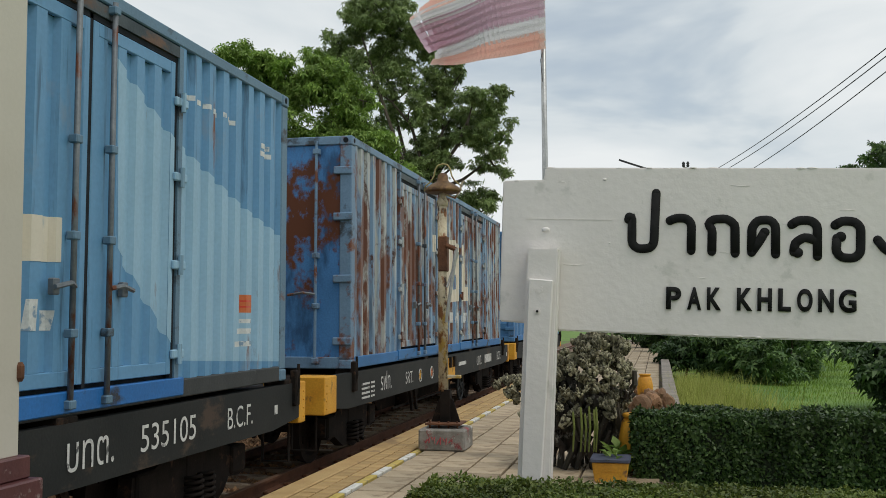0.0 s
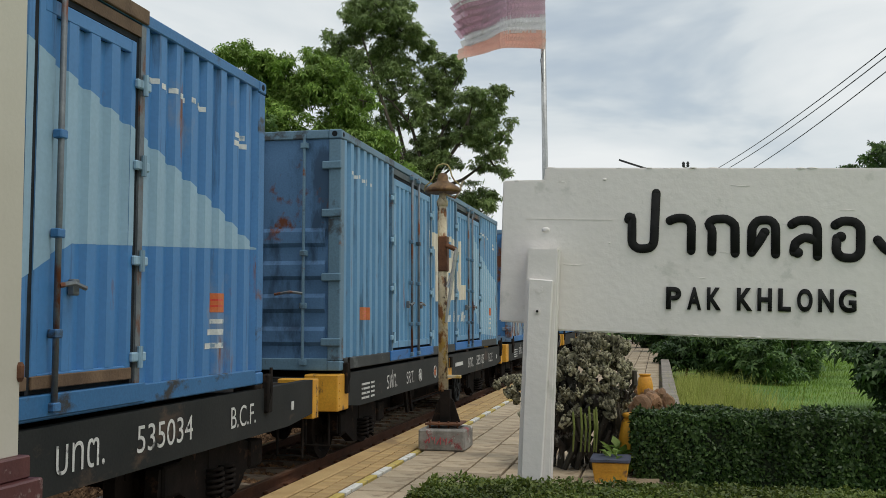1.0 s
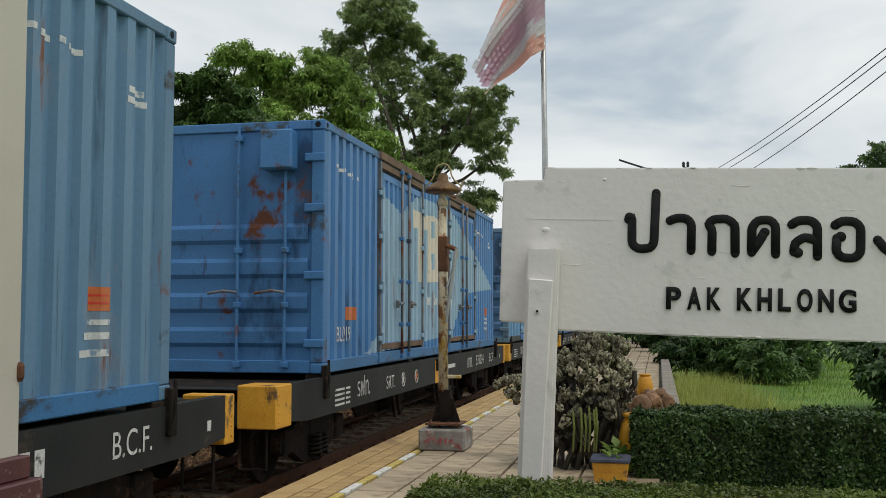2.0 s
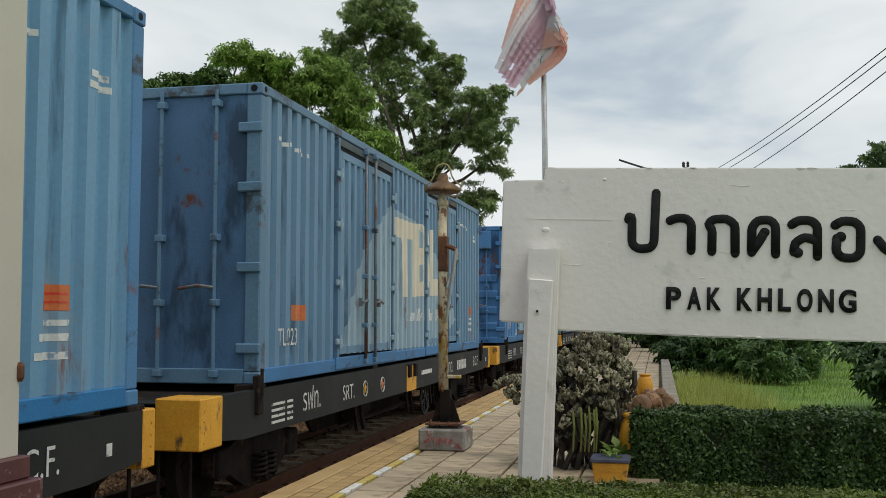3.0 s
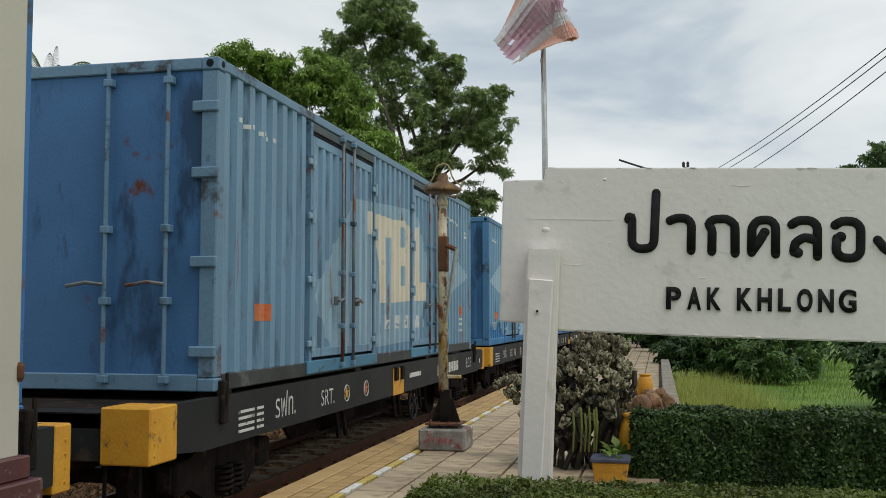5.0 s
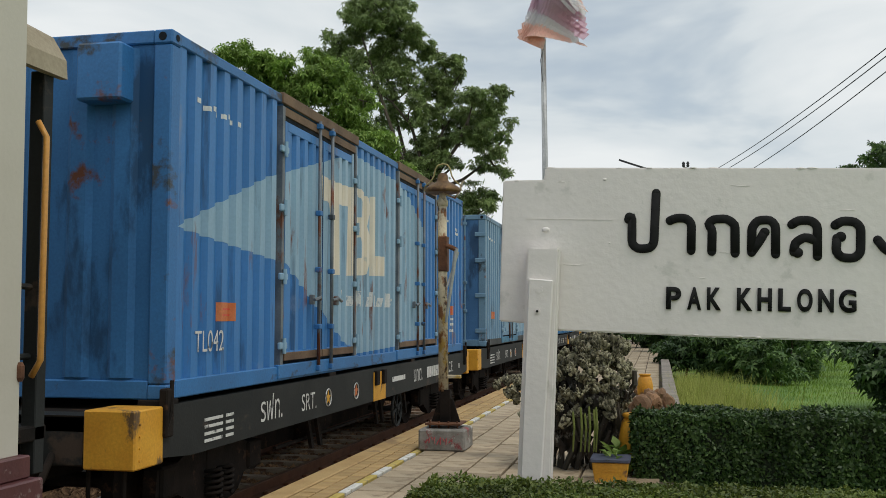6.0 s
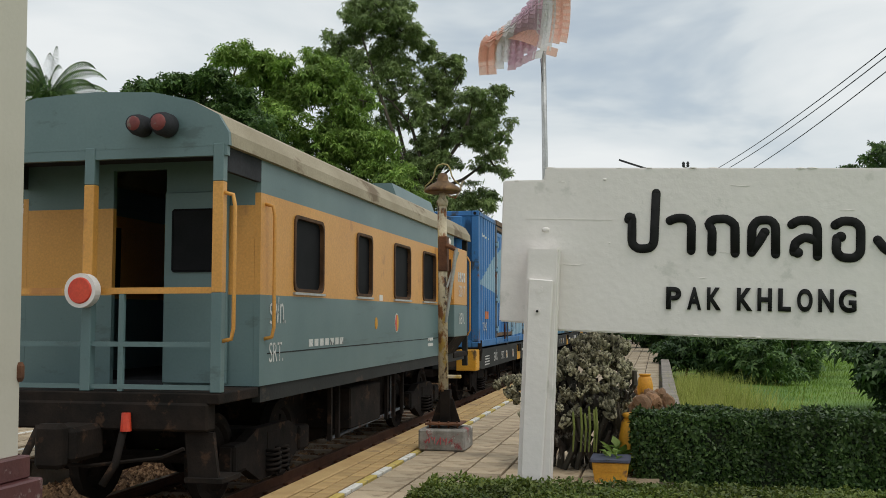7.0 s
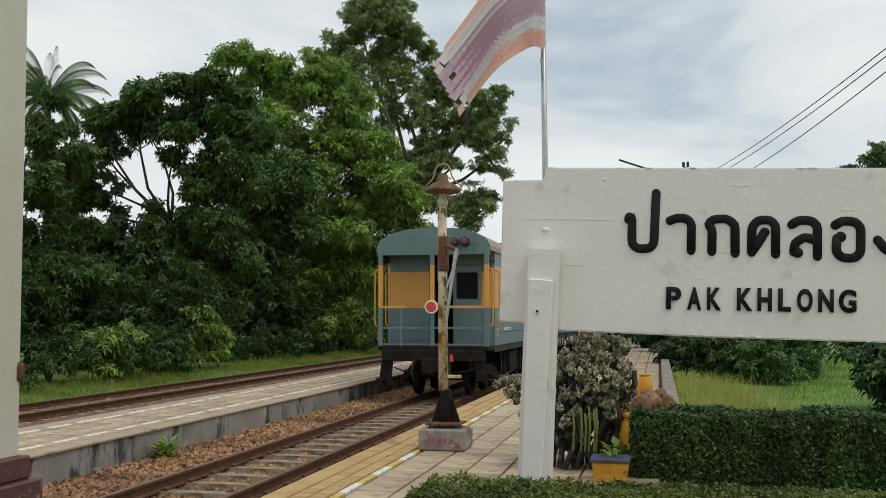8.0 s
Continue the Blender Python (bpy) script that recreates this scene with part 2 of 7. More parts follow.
def lathe(bm, prof, seg=20, m=Matrix.Identity(4)):
    rings = []
    for r, z in prof:
        rings.append([bm.verts.new(m @ Vector((r * math.cos(2 * math.pi * i / seg), r * math.sin(2 * math.pi * i / seg), z))) for i in range(seg)])
    for a, b in zip(rings, rings[1:]):
        for i in range(seg):
            bm.faces.new((a[i], a[(i + 1) % seg], b[(i + 1) % seg], b[i]))
    bm.faces.new(rings[0][::-1])
    bm.faces.new(rings[-1])
    return bm


def tube(bm, pts, r, seg=6, closed=False):
    """A round bar along a path; r may be one radius or one for each point."""
    pts = [Vector(p) for p in pts]
    n = len(pts)
    rs = r if isinstance(r, (list, tuple)) else [r] * n
    rings = []
    for i, p in enumerate(pts):
        a = pts[(i - 1) % n] if (closed or i) else p
        b = pts[(i + 1) % n] if (closed or i < n - 1) else p
        t = (b - a).normalized()
        u = t.orthogonal().normalized() if not rings else (pu - t * pu.dot(t)).normalized()
        pu = u
        v = t.cross(u)
        rings.append([bm.verts.new(p + (u * math.cos(2 * math.pi * k / seg) + v * math.sin(2 * math.pi * k / seg)) * rs[i]) for k in range(seg)])
    for i in range(n if closed else n - 1):
        a, b = rings[i], rings[(i + 1) % n]
        for k in range(seg):
            bm.faces.new((a[k], a[(k + 1) % seg], b[(k + 1) % seg], b[k]))
    if not closed:
        bm.faces.new(rings[0][::-1])
        bm.faces.new(rings[-1])
    return bm


def mesh_of(bm, name, material, smooth=False):
    me = bpy.data.meshes.new(name)
    bm.to_mesh(me)
    bm.free()
    me.materials.append(material)
    if smooth:
        me.shade_smooth()
    return me


def part(name, bm, material, parent, label="", smooth=False):
    ob = new(name, mesh_of(bm, name, material, smooth))
    ob.parent = parent
    return tagged(ob, label)


def solo(name, bm, material, label, category, group="", kind="", smooth=False):
    """A thing of one mesh."""
    return tagged(new(name, mesh_of(bm, name, material, smooth)), label, category, group, kind)


def thing(name, m, label, category, group="", kind=""):
    ob = new(name)
    ob.empty_display_size = 0.2
    ob.matrix_basis = m
    return tagged(ob, label, category, group, kind)


def raw(name, verts, faces, material):
    me = bpy.data.meshes.new(name)
    me.from_pydata(verts, [], faces)
    me.materials.append(material)
    return me


def NB():
    return bmesh.new()
# ---- the ground, the platforms and the tracks ----
RAIL_Z, TRACK_X, FAR_X = -0.25, -5.05, -12.7


def ground():
    xs = np.unique(np.concatenate([np.linspace(-900, -60, 12), np.linspace(-60, 60, 61), np.linspace(60, 900, 12)]))
    ys = np.unique(np.concatenate([np.linspace(-200, -20, 6), np.linspace(-20, 120, 71), np.linspace(120, 1500, 12)]))
    verts, faces = [], []
    for y in ys:
        for x in xs:
            z = -0.46
            if x < -14.5:
                z += min(0.28, (-14.5 - x) * 0.14) + 0.1 * noise.noise((x * 0.2, y * 0.2, 0))
            elif x > 1.5:
                z += -0.08 + 0.10 * noise.noise((x * 0.25, y * 0.25, 3))
            verts.append((x, y, z))
    n = len(xs)
    for j in range(len(ys) - 1):
        for i in range(n - 1):
            a = j * n + i
            faces.append((a, a + 1, a + n + 1, a + n))
    ob = new("ground", raw("ground", verts, faces, M_GRASS))
    tagged(ob, "grassy ground beside the railway line", "ground", kind="structure")


def platforms():
    bm = NB()
    box(bm, -3.46, 0.25, -12, 75, -0.5, -0.035)
    tagged(part("platform_near", bm, M_JOINT, None), "station platform paved with square buff tiles", "platform", kind="structure")
    bm = NB()
    box(bm, -3.52, -3.30, -12, 75, -0.5, 0.0, 0.012)
    tagged(part("kerb_near", bm, M_TACT, None), "worn concrete platform edge kerb", "kerb", kind="structure")
    bm = NB()
    box(bm, 0.06, 0.34, 12.5, 75, -0.5, 0.16, 0.02)
    tagged(part("kerb_back", bm, M_RUBBLE, None), "weathered stone kerb along the platform back", "kerb", kind="structure")
    bm = NB()
    box(bm, -9.10, -7.18, -12, 75, -0.6, -0.035, 0.0)
    tagged(part("platform_island", bm, M_CONC, None), "low island platform with a stained concrete wall", "platform", kind="structure")
    bm = NB()
    box(bm, -7.42, -7.15, -12, 75, -0.034, 0.0, 0.008)
    box(bm, -9.13, -8.92, -12, 75, -0.034, 0.0, 0.008)
    tagged(part("kerb_island", bm, M_TILE, None), "buff concrete edge of the island platform", "kerb", kind="structure")


def rail_section(bm, x, y0, y1, zt):
    h = [(-0.065, -0.14), (0.065, -0.14), (0.065, -0.128), (0.012, -0.112), (0.012, -0.04), (0.034, -0.03), (0.034, -0.004), (-0.034, -0.004), (-0.034, -0.03), (-0.012, -0.04), (-0.012, -0.112), (-0.065, -0.128)]
    prism(bm, [(x + a, zt + b) for a, b in h], "y", y0, y1)


def track(cx, gauge, n_sleep, y0, y1, name, label):
    t = thing(name, Matrix.Identity(4), label, "railway track", kind="structure")
    for s in (-1, 1):
        bm = NB()
        rail_section(bm, cx + s * gauge / 2, y0, y1, RAIL_Z)
        r = part("rail", bm, M_RAIL, t)
        bm = NB()
        box(bm, cx + s * gauge / 2 - 0.03, cx + s * gauge / 2 + 0.03, y0, y1, RAIL_Z - 0.004, RAIL_Z + 0.002)
        part("rail_head", bm, M_RAILTOP, r, "worn shiny rail head")
    bm = NB()
    prism(bm, [(-0.11, -0.3), (0.11, -0.3), (0.085, -0.135), (-0.085, -0.135)], "x", -1.0, 1.0)
    me = mesh_of(bm, "sleeper", M_SLEEPER)
    bm = NB()
    for s in (-1, 1):
        for d in (-0.09, 0.09):
            box(bm, s * gauge / 2 + d - 0.035, s * gauge / 2 + d + 0.035, -0.05, 0.05, -0.135, -0.095, 0.01)
    clip = mesh_of(bm, "rail_clip", M_RUST)
    for i in range(n_sleep):
        for nm, m_ in (("sleeper", me), ("rail_clip", clip)):
            ob = new(nm, m_)
            ob.parent = t
            ob.location = (cx, y0 + 1 + i * 0.62, RAIL_Z)
    return t


def ballast():
    rng = np.random.default_rng(3)
    bm = NB()
    box(bm, -7.2, -3.5, -12, 90, -0.7, -0.44)
    tagged(part("ballast_bed", bm, M_BALLAST, None), "reddish brown ballast bed", "ballast", kind="structure")
    bm = NB()
    prism(bm, [(-15.0, -0.75), (-9.10, -0.75), (-9.10, -0.40), (-14.4, -0.40)], "y", -12, 90)
    tagged(part("ballast_far", bm, M_BALLAST, None), "weedy ballast bed of the second track", "ballast", kind="structure")
    verts, faces = [], []
    base = np.array([(1, 0, 0), (0, 1, 0), (-1, 0, 0), (0, -1, 0), (0, 0, 0.8), (0.2, 0.2, -0.8)])
    tri = ((0, 1, 4), (1, 2, 4), (2, 3, 4), (3, 0, 4), (1, 0, 5), (2, 1, 5), (3, 2, 5), (0, 3, 5))
    for k in range(34000):
        y = 7.5 + 30 * rng.random() ** 1.5
        if rng.random() < 0.88:
            x = -7.15 + 3.6 * rng.random()
            heap = -0.035 if abs(x - TRACK_X) < 1.0 else 0.02
        else:
            x, heap = -14.3 + 5.0 * rng.random(), 0.0
        s = 0.022 + 0.026 * rng.random()
        a = rng.random() * 6.3
        rot = np.array([(math.cos(a), -math.sin(a), 0), (math.sin(a), math.cos(a), 0), (0, 0, 1)])
        p = (base * (s * (0.7 + 0.7 * rng.random(3)))) @ rot.T + (x, y, -0.42 + heap + 0.02 * rng.random())
        o = len(verts)
        verts.extend(p.tolist())
        faces.extend((a_ + o, b_ + o, c_ + o) for a_, b_, c_ in tri)
    me = raw("ballast_stones", verts, faces, M_STONE)
    tagged(new("ballast_stones", me), "loose reddish brown ballast stones between the rails", "stones", kind="stuff")


ground()
platforms()
track(TRACK_X, 1.24, 84, -4, 74, "track_main", "rusty rails on concrete sleepers")
track(FAR_X, 1.40, 84, -4, 74, "track_far", "rusty rails of the second track beyond the island platform")
ballast()
# ---- the station name board ----
SIGN_Y = 9.0


def stroke(bm, pts, r):
    """A raised letter stroke on the board: x, z points on its face."""
    fine = []
    for i, (x, z) in enumerate(pts):
        if 0 < i < len(pts) - 1:
            (xa, za), (xb, zb) = pts[i - 1], pts[i + 1]
            la, lb = math.hypot(xa - x, za - z), math.hypot(xb - x, zb - z)
            ka, kb = min(0.5, 0.03 / la), min(0.5, 0.03 / lb)
            a, b = (x + (xa - x) * ka, z + (za - z) * ka), (x + (xb - x) * kb, z + (zb - z) * kb)
            fine += [a, ((a[0] + b[0] + 2 * x) / 4, (a[1] + b[1] + 2 * z) / 4), b]
        else:
            fine.append((x, z))
    tube(bm, [(x, 0, z) for x, z in fine], r, 10)
    for x, z in (pts[0], pts[-1]):
        bmesh.ops.create_uvsphere(bm, u_segments=10, v_segments=6, radius=r, matrix=Matrix.Translation((x, 0, z)))


def letter(name, strokes, r, parent, knob=None):
    bm = NB()
    for s in strokes:
        stroke(bm, s, r)
    if knob:
        bmesh.ops.create_uvsphere(bm, u_segments=12, v_segments=8, radius=knob[2], matrix=Matrix.Translation((knob[0], 0, knob[1])))
    bmesh.ops.scale(bm, vec=(1, 0.55, 1), verts=bm.verts)
    ob = part(name, bm, M_BLACK, parent, "", True)
    ob.location = (0, -0.004, 0)
    return ob


def bx(u):
    """Along the board from the left stroke grid."""
    return SX0 + (u - 385) * SK


def bz(v):
    return SZ0 - (v - 100) * SV


SX0, SZ0, SK, SV = 0.755, 2.805, 0.002603, 0.00276


def name_board():
    t = thing("station_sign", pose(-1.1, SIGN_Y, 0, 0, 2.0, 0), "white painted concrete station name board with black raised letters", "sign")
    bm = NB()
    out = [(-0.382, 1.562), (-0.14, 1.552), (-0.06, 1.512), (0.17, 1.498), (1.46, 1.488), (3.9, 1.505), (3.9, 2.992), (1.43, 2.987), (0.002, 2.985), (-0.008, 2.872), (-0.386, 2.862)]
    prism(bm, out, "y", 0.0, 0.14)
    bmesh.ops.bevel(bm, geom=bm.edges[:], offset=0.012, segments=2, affect="EDGES")
    b = part("board", bm, M_WHITE, t)
    # repair seams of the cast panel
    bm = NB()
    box(bm, -0.17, 0.62, -0.003, 0.004, 2.508, 2.515)
    part("seam", bm, M_WHITE, b)
    for x, z, r in ((0.023, 2.411, 0.036), (0.543, 2.877, 0.018), (0.60, 2.30, 0.008)):
        bm = NB()
        bmesh.ops.create_uvsphere(bm, u_segments=12, v_segments=6, radius=r, matrix=Matrix.Translation((x, 0, z)) @ Matrix.Diagonal((1, 0.6, 0.7, 1)))
        part("bolt_cap", bm, M_WHITE, b, "", True)
    rng = random.Random(19)
    for k in range(46):
        x = rng.uniform(-0.36, 3.6)
        top = k % 3
        z = (2.985 if x > 0.02 else 2.862) - rng.uniform(0.0, 0.012) if top else (1.50 if x > 0.1 else 1.56) + rng.uniform(0.0, 0.012)
        bm = NB()
        bmesh.ops.create_icosphere(bm, subdivisions=1, radius=1.0, matrix=Matrix.Translation((x, rng.uniform(-0.002, 0.03), z)) @ Matrix.Diagonal((rng.uniform(0.02, 0.07), 0.012, rng.uniform(0.006, 0.014), 1)))
        part("paint_lump", bm, M_WHITE, b, "", True)
    for k in range(8):
        x, z, w = rng.uniform(-0.3, 2.6), rng.uniform(1.6, 2.9), rng.uniform(0.05, 0.28)
        bm = NB()
        tube(bm, [(x, 0.0, z), (x + w * 0.5, -0.002, z + rng.uniform(-0.006, 0.006)), (x + w, 0.0, z + rng.uniform(-0.01, 0.01))], [0.001, 0.003, 0.001], 5)
        part("brush_ridge", bm, M_WHITE, b, "", True)
    # the Thai name, letter by letter
    R = 0.040
    def P(*uv):
        return [(bx(uv[i]), bz(uv[i + 1])) for i in range(0, len(uv), 2)]
    letter("letter_po_pla", [P(388, 205, 400, 192, 402, 285, 422, 300, 462, 298, 476, 282, 480, 118)], R, t, (bx(392), bz(198), 0.045))
    letter("letter_sara_aa", [P(528, 207, 548, 198, 582, 198, 600, 215, 600, 302)], R, t)
    letter("letter_ko_kai", [P(668, 304, 668, 232, 652, 216, 672, 200, 715, 198, 742, 216, 744, 308)], R, t)
    letter("letter_kho_khwai", [P(797, 304, 797, 225, 815, 202, 855, 200, 873, 218, 874, 308), P(799, 300, 822, 268, 836, 242)], R, t, (bx(838), bz(240), 0.042))
    letter("letter_lo_ling", [P(924, 214, 945, 200, 985, 200, 1005, 216, 1006, 312), P(1000, 262, 965, 252, 934, 272, 932, 300)], R, t, (bx(944), bz(302), 0.045))
    letter("letter_o_ang", [P(1060, 214, 1082, 200, 1122, 202, 1140, 220, 1140, 298, 1122, 316, 1082, 315, 1064, 298, 1066, 255)], R, t, (bx(1078), bz(250), 0.045))
    letter("letter_ngo_ngu", [P(1192, 258, 1220, 292, 1262, 292, 1272, 270, 1272, 210, 1250, 202)], R, t, (bx(1240), bz(212), 0.045))
    # the name in Latin letters
    cu = bpy.data.curves.new("latin", "FONT")
    for ch, u, w in (("P", 520, 50), ("A", 590, 46), ("K", 655, 46), ("K", 752, 50), ("H", 818, 46), ("L", 884, 40), ("O", 944, 48), ("N", 1010, 48), ("G", 1074, 54)):
        cu.body, cu.size, cu.extrude, cu.offset = ch, 1.0, 0.0, 0.036
        tmp = bpy.data.objects.new("tmp", cu)
        me = bpy.data.meshes.new_from_object(tmp)
        bpy.data.objects.remove(tmp)
        bm = NB()
        bm.from_mesh(me)
        x0, x1 = min(v.co.x for v in bm.verts), max(v.co.x for v in bm.verts)
        y0, y1 = min(v.co.y for v in bm.verts), max(v.co.y for v in bm.verts)
        zt = bz(420 - (u - 520) * 0.012)
        for v in bm.verts:
            v.co = (bx(u) + (v.co.x - x0) / (x1 - x0) * w * SK, -0.018, zt - (1 - (v.co.y - y0) / (y1 - y0)) * 72 * SV)
        ext = bmesh.ops.extrude_face_region(bm, geom=bm.faces[:])
        for v in ext["geom"]:
            if isinstance(v, bmesh.types.BMVert):
                v.co.y += 0.02
        bmesh.ops.recalc_face_normals(bm, faces=bm.faces)
        part("letter_" + ch.lower(), bm, M_BLACK, t)
    # the post in front of the board, and its cover strip
    bm = NB()
    prism(bm, [(-0.155, -0.4), (0.145, -0.4), (0.165, 2.235), (-0.118, 2.238)], "y", -0.20, -0.012)
    bmesh.ops.bevel(bm, geom=bm.edges[:], offset=0.014, segments=2, affect="EDGES")
    p = part("post", bm, M_WHITE, t)
    bm = NB()
    prism(bm, [(-0.112, 0.0), (0.068, 0.0), (0.128, 1.945), (-0.092, 1.955)], "y", -0.245, -0.203)
    bmesh.ops.bevel(bm, geom=bm.edges[:], offset=0.01, segments=1, affect="EDGES")
    part("cover_strip", bm, M_WHITE, p)
    for x, z, r, mt in ((0.008, 1.86, 0.034, M_WHITE), (-0.005, 1.665, 0.028, M_WHITE), (-0.005, 1.665, 0.011, M_BLACK)):
        bm = NB()
        rod(bm, (x, -0.25 if mt is M_WHITE else -0.262, z), (x, -0.23, z), r, r, 12)
        part("bolt", bm, mt, p)
    bm = NB()
    box(bm, 3.45, 3.74, 0.142, 0.33, -0.6, 2.2, 0.012)
    part("post", bm, M_WHITE, t)


name_board()


# ---- the column of the station building ----
def column():
    t = thing("column", pose(-3.205, 4.05, 0, 0, -0.5, 0), "cream plastered column with a maroon stepped base", "column", kind="structure")
    bm = NB()
    box(bm, -0.5, 0.0, 0.0, 0.5, 0.9, 4.6, 0.008)
    part("shaft", bm, M_COLUMN, t)
    bm = NB()
    box(bm, -0.6, 0.05, -0.05, 0.53, 0.79, 0.905, 0.008)
    part("plinth", bm, M_MAROON, t)
    bm = NB()
    box(bm, -0.6, 0.10, -0.1, 0.57, 0.0, 0.788, 0.01)
    part("dado", bm, M_MAROON, t)
    bm = NB()
    lathe(bm, [(0.012, 0), (0.022, 0.02), (0.022, 0.08), (0.012, 0.10)], 8, Matrix.Translation((0.004, 0.49, 1.28)))
    part("bracket", bm, M_RUST, t, "small dark iron bracket")


column()


# ---- the bell post on the platform ----
M_YOKE = surf("pale_yellow_bronze", (0.30, 0.24, 0.09), (0.46, 0.38, 0.16), 9, 0.6, 0.2, 0.2, stain=[((0.16, 0.07, 0.03), 0.3, 9, (1, 1, 1))])
M_SCRAWL = surf("faded_red_paint", (0.42, 0.06, 0.08), (0.50, 0.12, 0.12), 9, 0.8, stain=[((0.28, 0.24, 0.20), 0.35, 14, (1, 1, 1))])


def bell_post():
    t = thing("bell_post", pose(-2.58, 12.05, 0), "rusty flaking white iron bell post on a concrete block", "bell post")
    bm = NB()
    box(bm, -0.285, 0.285, -0.28, 0.28, 0.0, 0.26, 0.02)
    blk = part("block", bm, M_BLOCK, t, "stained concrete block with red paint")
    # red daubs on the face of the block
    for k, (x, z, w, h) in enumerate(((-0.17, 0.10, 0.05, 0.06), (-0.10, 0.09, 0.04, 0.08), (-0.03, 0.08, 0.05, 0.09), (0.04, 0.08, 0.05, 0.08), (0.11, 0.09, 0.05, 0.06))):
        bm = NB()
        tube(bm, [(x - w / 2, -0.283, z + h * (k % 2)), (x, -0.284, z + h * 0.5), (x + w / 2, -0.283, z + h), (x + w * 0.4, -0.283, z)], 0.008, 5)
        part("paint_daub", bm, M_SCRAWL, blk, "red paint daub")
    bm = NB()
    box(bm, -0.22, 0.22, -0.2, 0.2, 0.30, 0.325, 0.004)
    part("base_plate", bm, M_RUST, t)
    for sx in (-0.17, -0.06, 0.06, 0.17):
        bm = NB()
        rod(bm, (sx, -0.14, 0.25), (sx, -0.14, 0.345), 0.012)
        part("anchor_bolt", bm, M_RUST, t)
    for sx in (-1, 1):
        bm = NB()
        prism(bm, [(sx * 0.06, 0.325), (sx * 0.18, 0.325), (sx * 0.09, 0.60), (sx * 0.06, 0.62)], "y", -0.012, 0.012)
        part("gusset", bm, M_UNDER, t)
    bm = NB()
    prism(bm, [(-0.06, 0.325), (0.06, 0.325), (0.06, 0.72), (-0.06, 0.72)], "y", -0.06, 0.06)
    part("foot", bm, M_UNDER, t, "dark rusty square foot")
    bm = NB()
    rod(bm, (-0.03, 0, 0.7), (-0.05, 0, 3.02), 0.062, 0.058, 14)
    part("pole", bm, M_RUSTW, t, "", True)
    bm = NB()
    box(bm, -0.09, 0.19, -0.035, 0.035, 0.86, 0.90, 0.006)
    part("step_arm", bm, M_RUSTW, t)
    bm = NB()
    box(bm, -0.085, -0.03 + 0.055, -0.07, 0.07, 2.18, 2.62, 0.01)
    part("clamp", bm, M_RUST, t, "rusty red clamp")
    bm = NB()
    tube(bm, [(0.02, -0.07, 2.50), (0.10, -0.08, 2.47), (0.15, -0.08, 2.44)], 0.03, 8)
    part("clamp_arm", bm, M_RUST, t)
    bm = NB()
    rod(bm, (0.15, -0.085, 2.46), (0.02, -0.085, 1.55), 0.026, 0.018, 8)
    rod(bm, (0.17, -0.06, 2.42), (0.03, -0.085, 1.98), 0.014, 0.014, 6)
    part("lever", bm, M_GALV, t, "white painted lever hanging from the clamp")
    bm = NB()
    lathe(bm, [(0.07, 3.0), (0.075, 3.06), (0.05, 3.10), (0.04, 3.16)], 14, Matrix.Translation((-0.045, 0, 0)))
    part("collar", bm, M_RUSTW, t, "", True)
    bm = NB()
    lathe(bm, [(0.03, 3.19), (0.19, 3.165), (0.222, 3.175), (0.228, 3.20), (0.205, 3.235), (0.13, 3.285), (0.085, 3.305), (0.07, 3.33), (0.062, 3.39), (0.045, 3.41), (0.02, 3.42)], 24, Matrix.Translation((-0.04, 0, 0)))
    part("bell", bm, M_BRASS, t, "dull brass bell", True)
    for a in (-1, 1):
        bm = NB()
        tube(bm, [(-0.04 + a * 0.235, 0, 3.19), (-0.04 + a * 0.225, 0, 3.26), (-0.04 + a * 0.15, 0, 3.32), (-0.04 + a * 0.115, 0, 3.38), (-0.04 + a * 0.095, 0, 3.47), (-0.04 + a * 0.06, 0, 3.52), (-0.04, 0, 3.535)], 0.010, 6)
        part("bell_yoke", bm, M_YOKE, t, "", True)
    bm = NB()
    tube(bm, [(-0.04, 0, 3.16), (0.12, 0, 3.10), (0.17, 0, 3.18), (0.22, 0, 3.32)], 0.014, 6)
    part("bell_crank", bm, M_RUSTW, t)


bell_post()
# ---- the train ----
SPEED = 14.05
TRAIN_X = -5.05
MOVERS, WHEELS = [], []
CH, CL, CX = 3.0, 6.12, 1.22
DOORS = ((-3.65, -1.1), (1.1, 3.7))
M_ROD = surf("grimy_lock_rod", (0.12, 0.14, 0.16), (0.20, 0.22, 0.23), 5, 0.55, 0.3, stain=[(RUST, 0.35, 4, (1, 1, 0.4))])
M_BROWNRAIL = surf("rusty_brown_rail", (0.10, 0.06, 0.035), (0.19, 0.12, 0.07), 3, 0.8, 0, 0.4)
M_SOOT = surf("sooty_black_rail", (0.022, 0.026, 0.028), (0.045, 0.05, 0.05), 2, 0.7, 0, 0.2, stain=[((0.10, 0.11, 0.11), 0.25, 3, (1, 0.6, 1))])
M_WHITEPAINT = surf("old_white_lettering", (0.58, 0.60, 0.58), (0.68, 0.69, 0.67), 7, 0.7, stain=[((0.22, 0.32, 0.42), 0.34, 9, (1, 1, 1))])


def rib_profile(y0, y1, x, period=0.275, depth=0.052):
    """y and x along a ribbed sheet."""
    n = max(1, round((y1 - y0) / period))
    p = (y1 - y0) / n
    out = []
    for i in range(n):
        a = y0 + i * p
        out += [(a, x), (a + 0.42 * p, x), (a + 0.53 * p, x - depth), (a + 0.89 * p, x - depth)]
    out.append((y1, x))
    return out


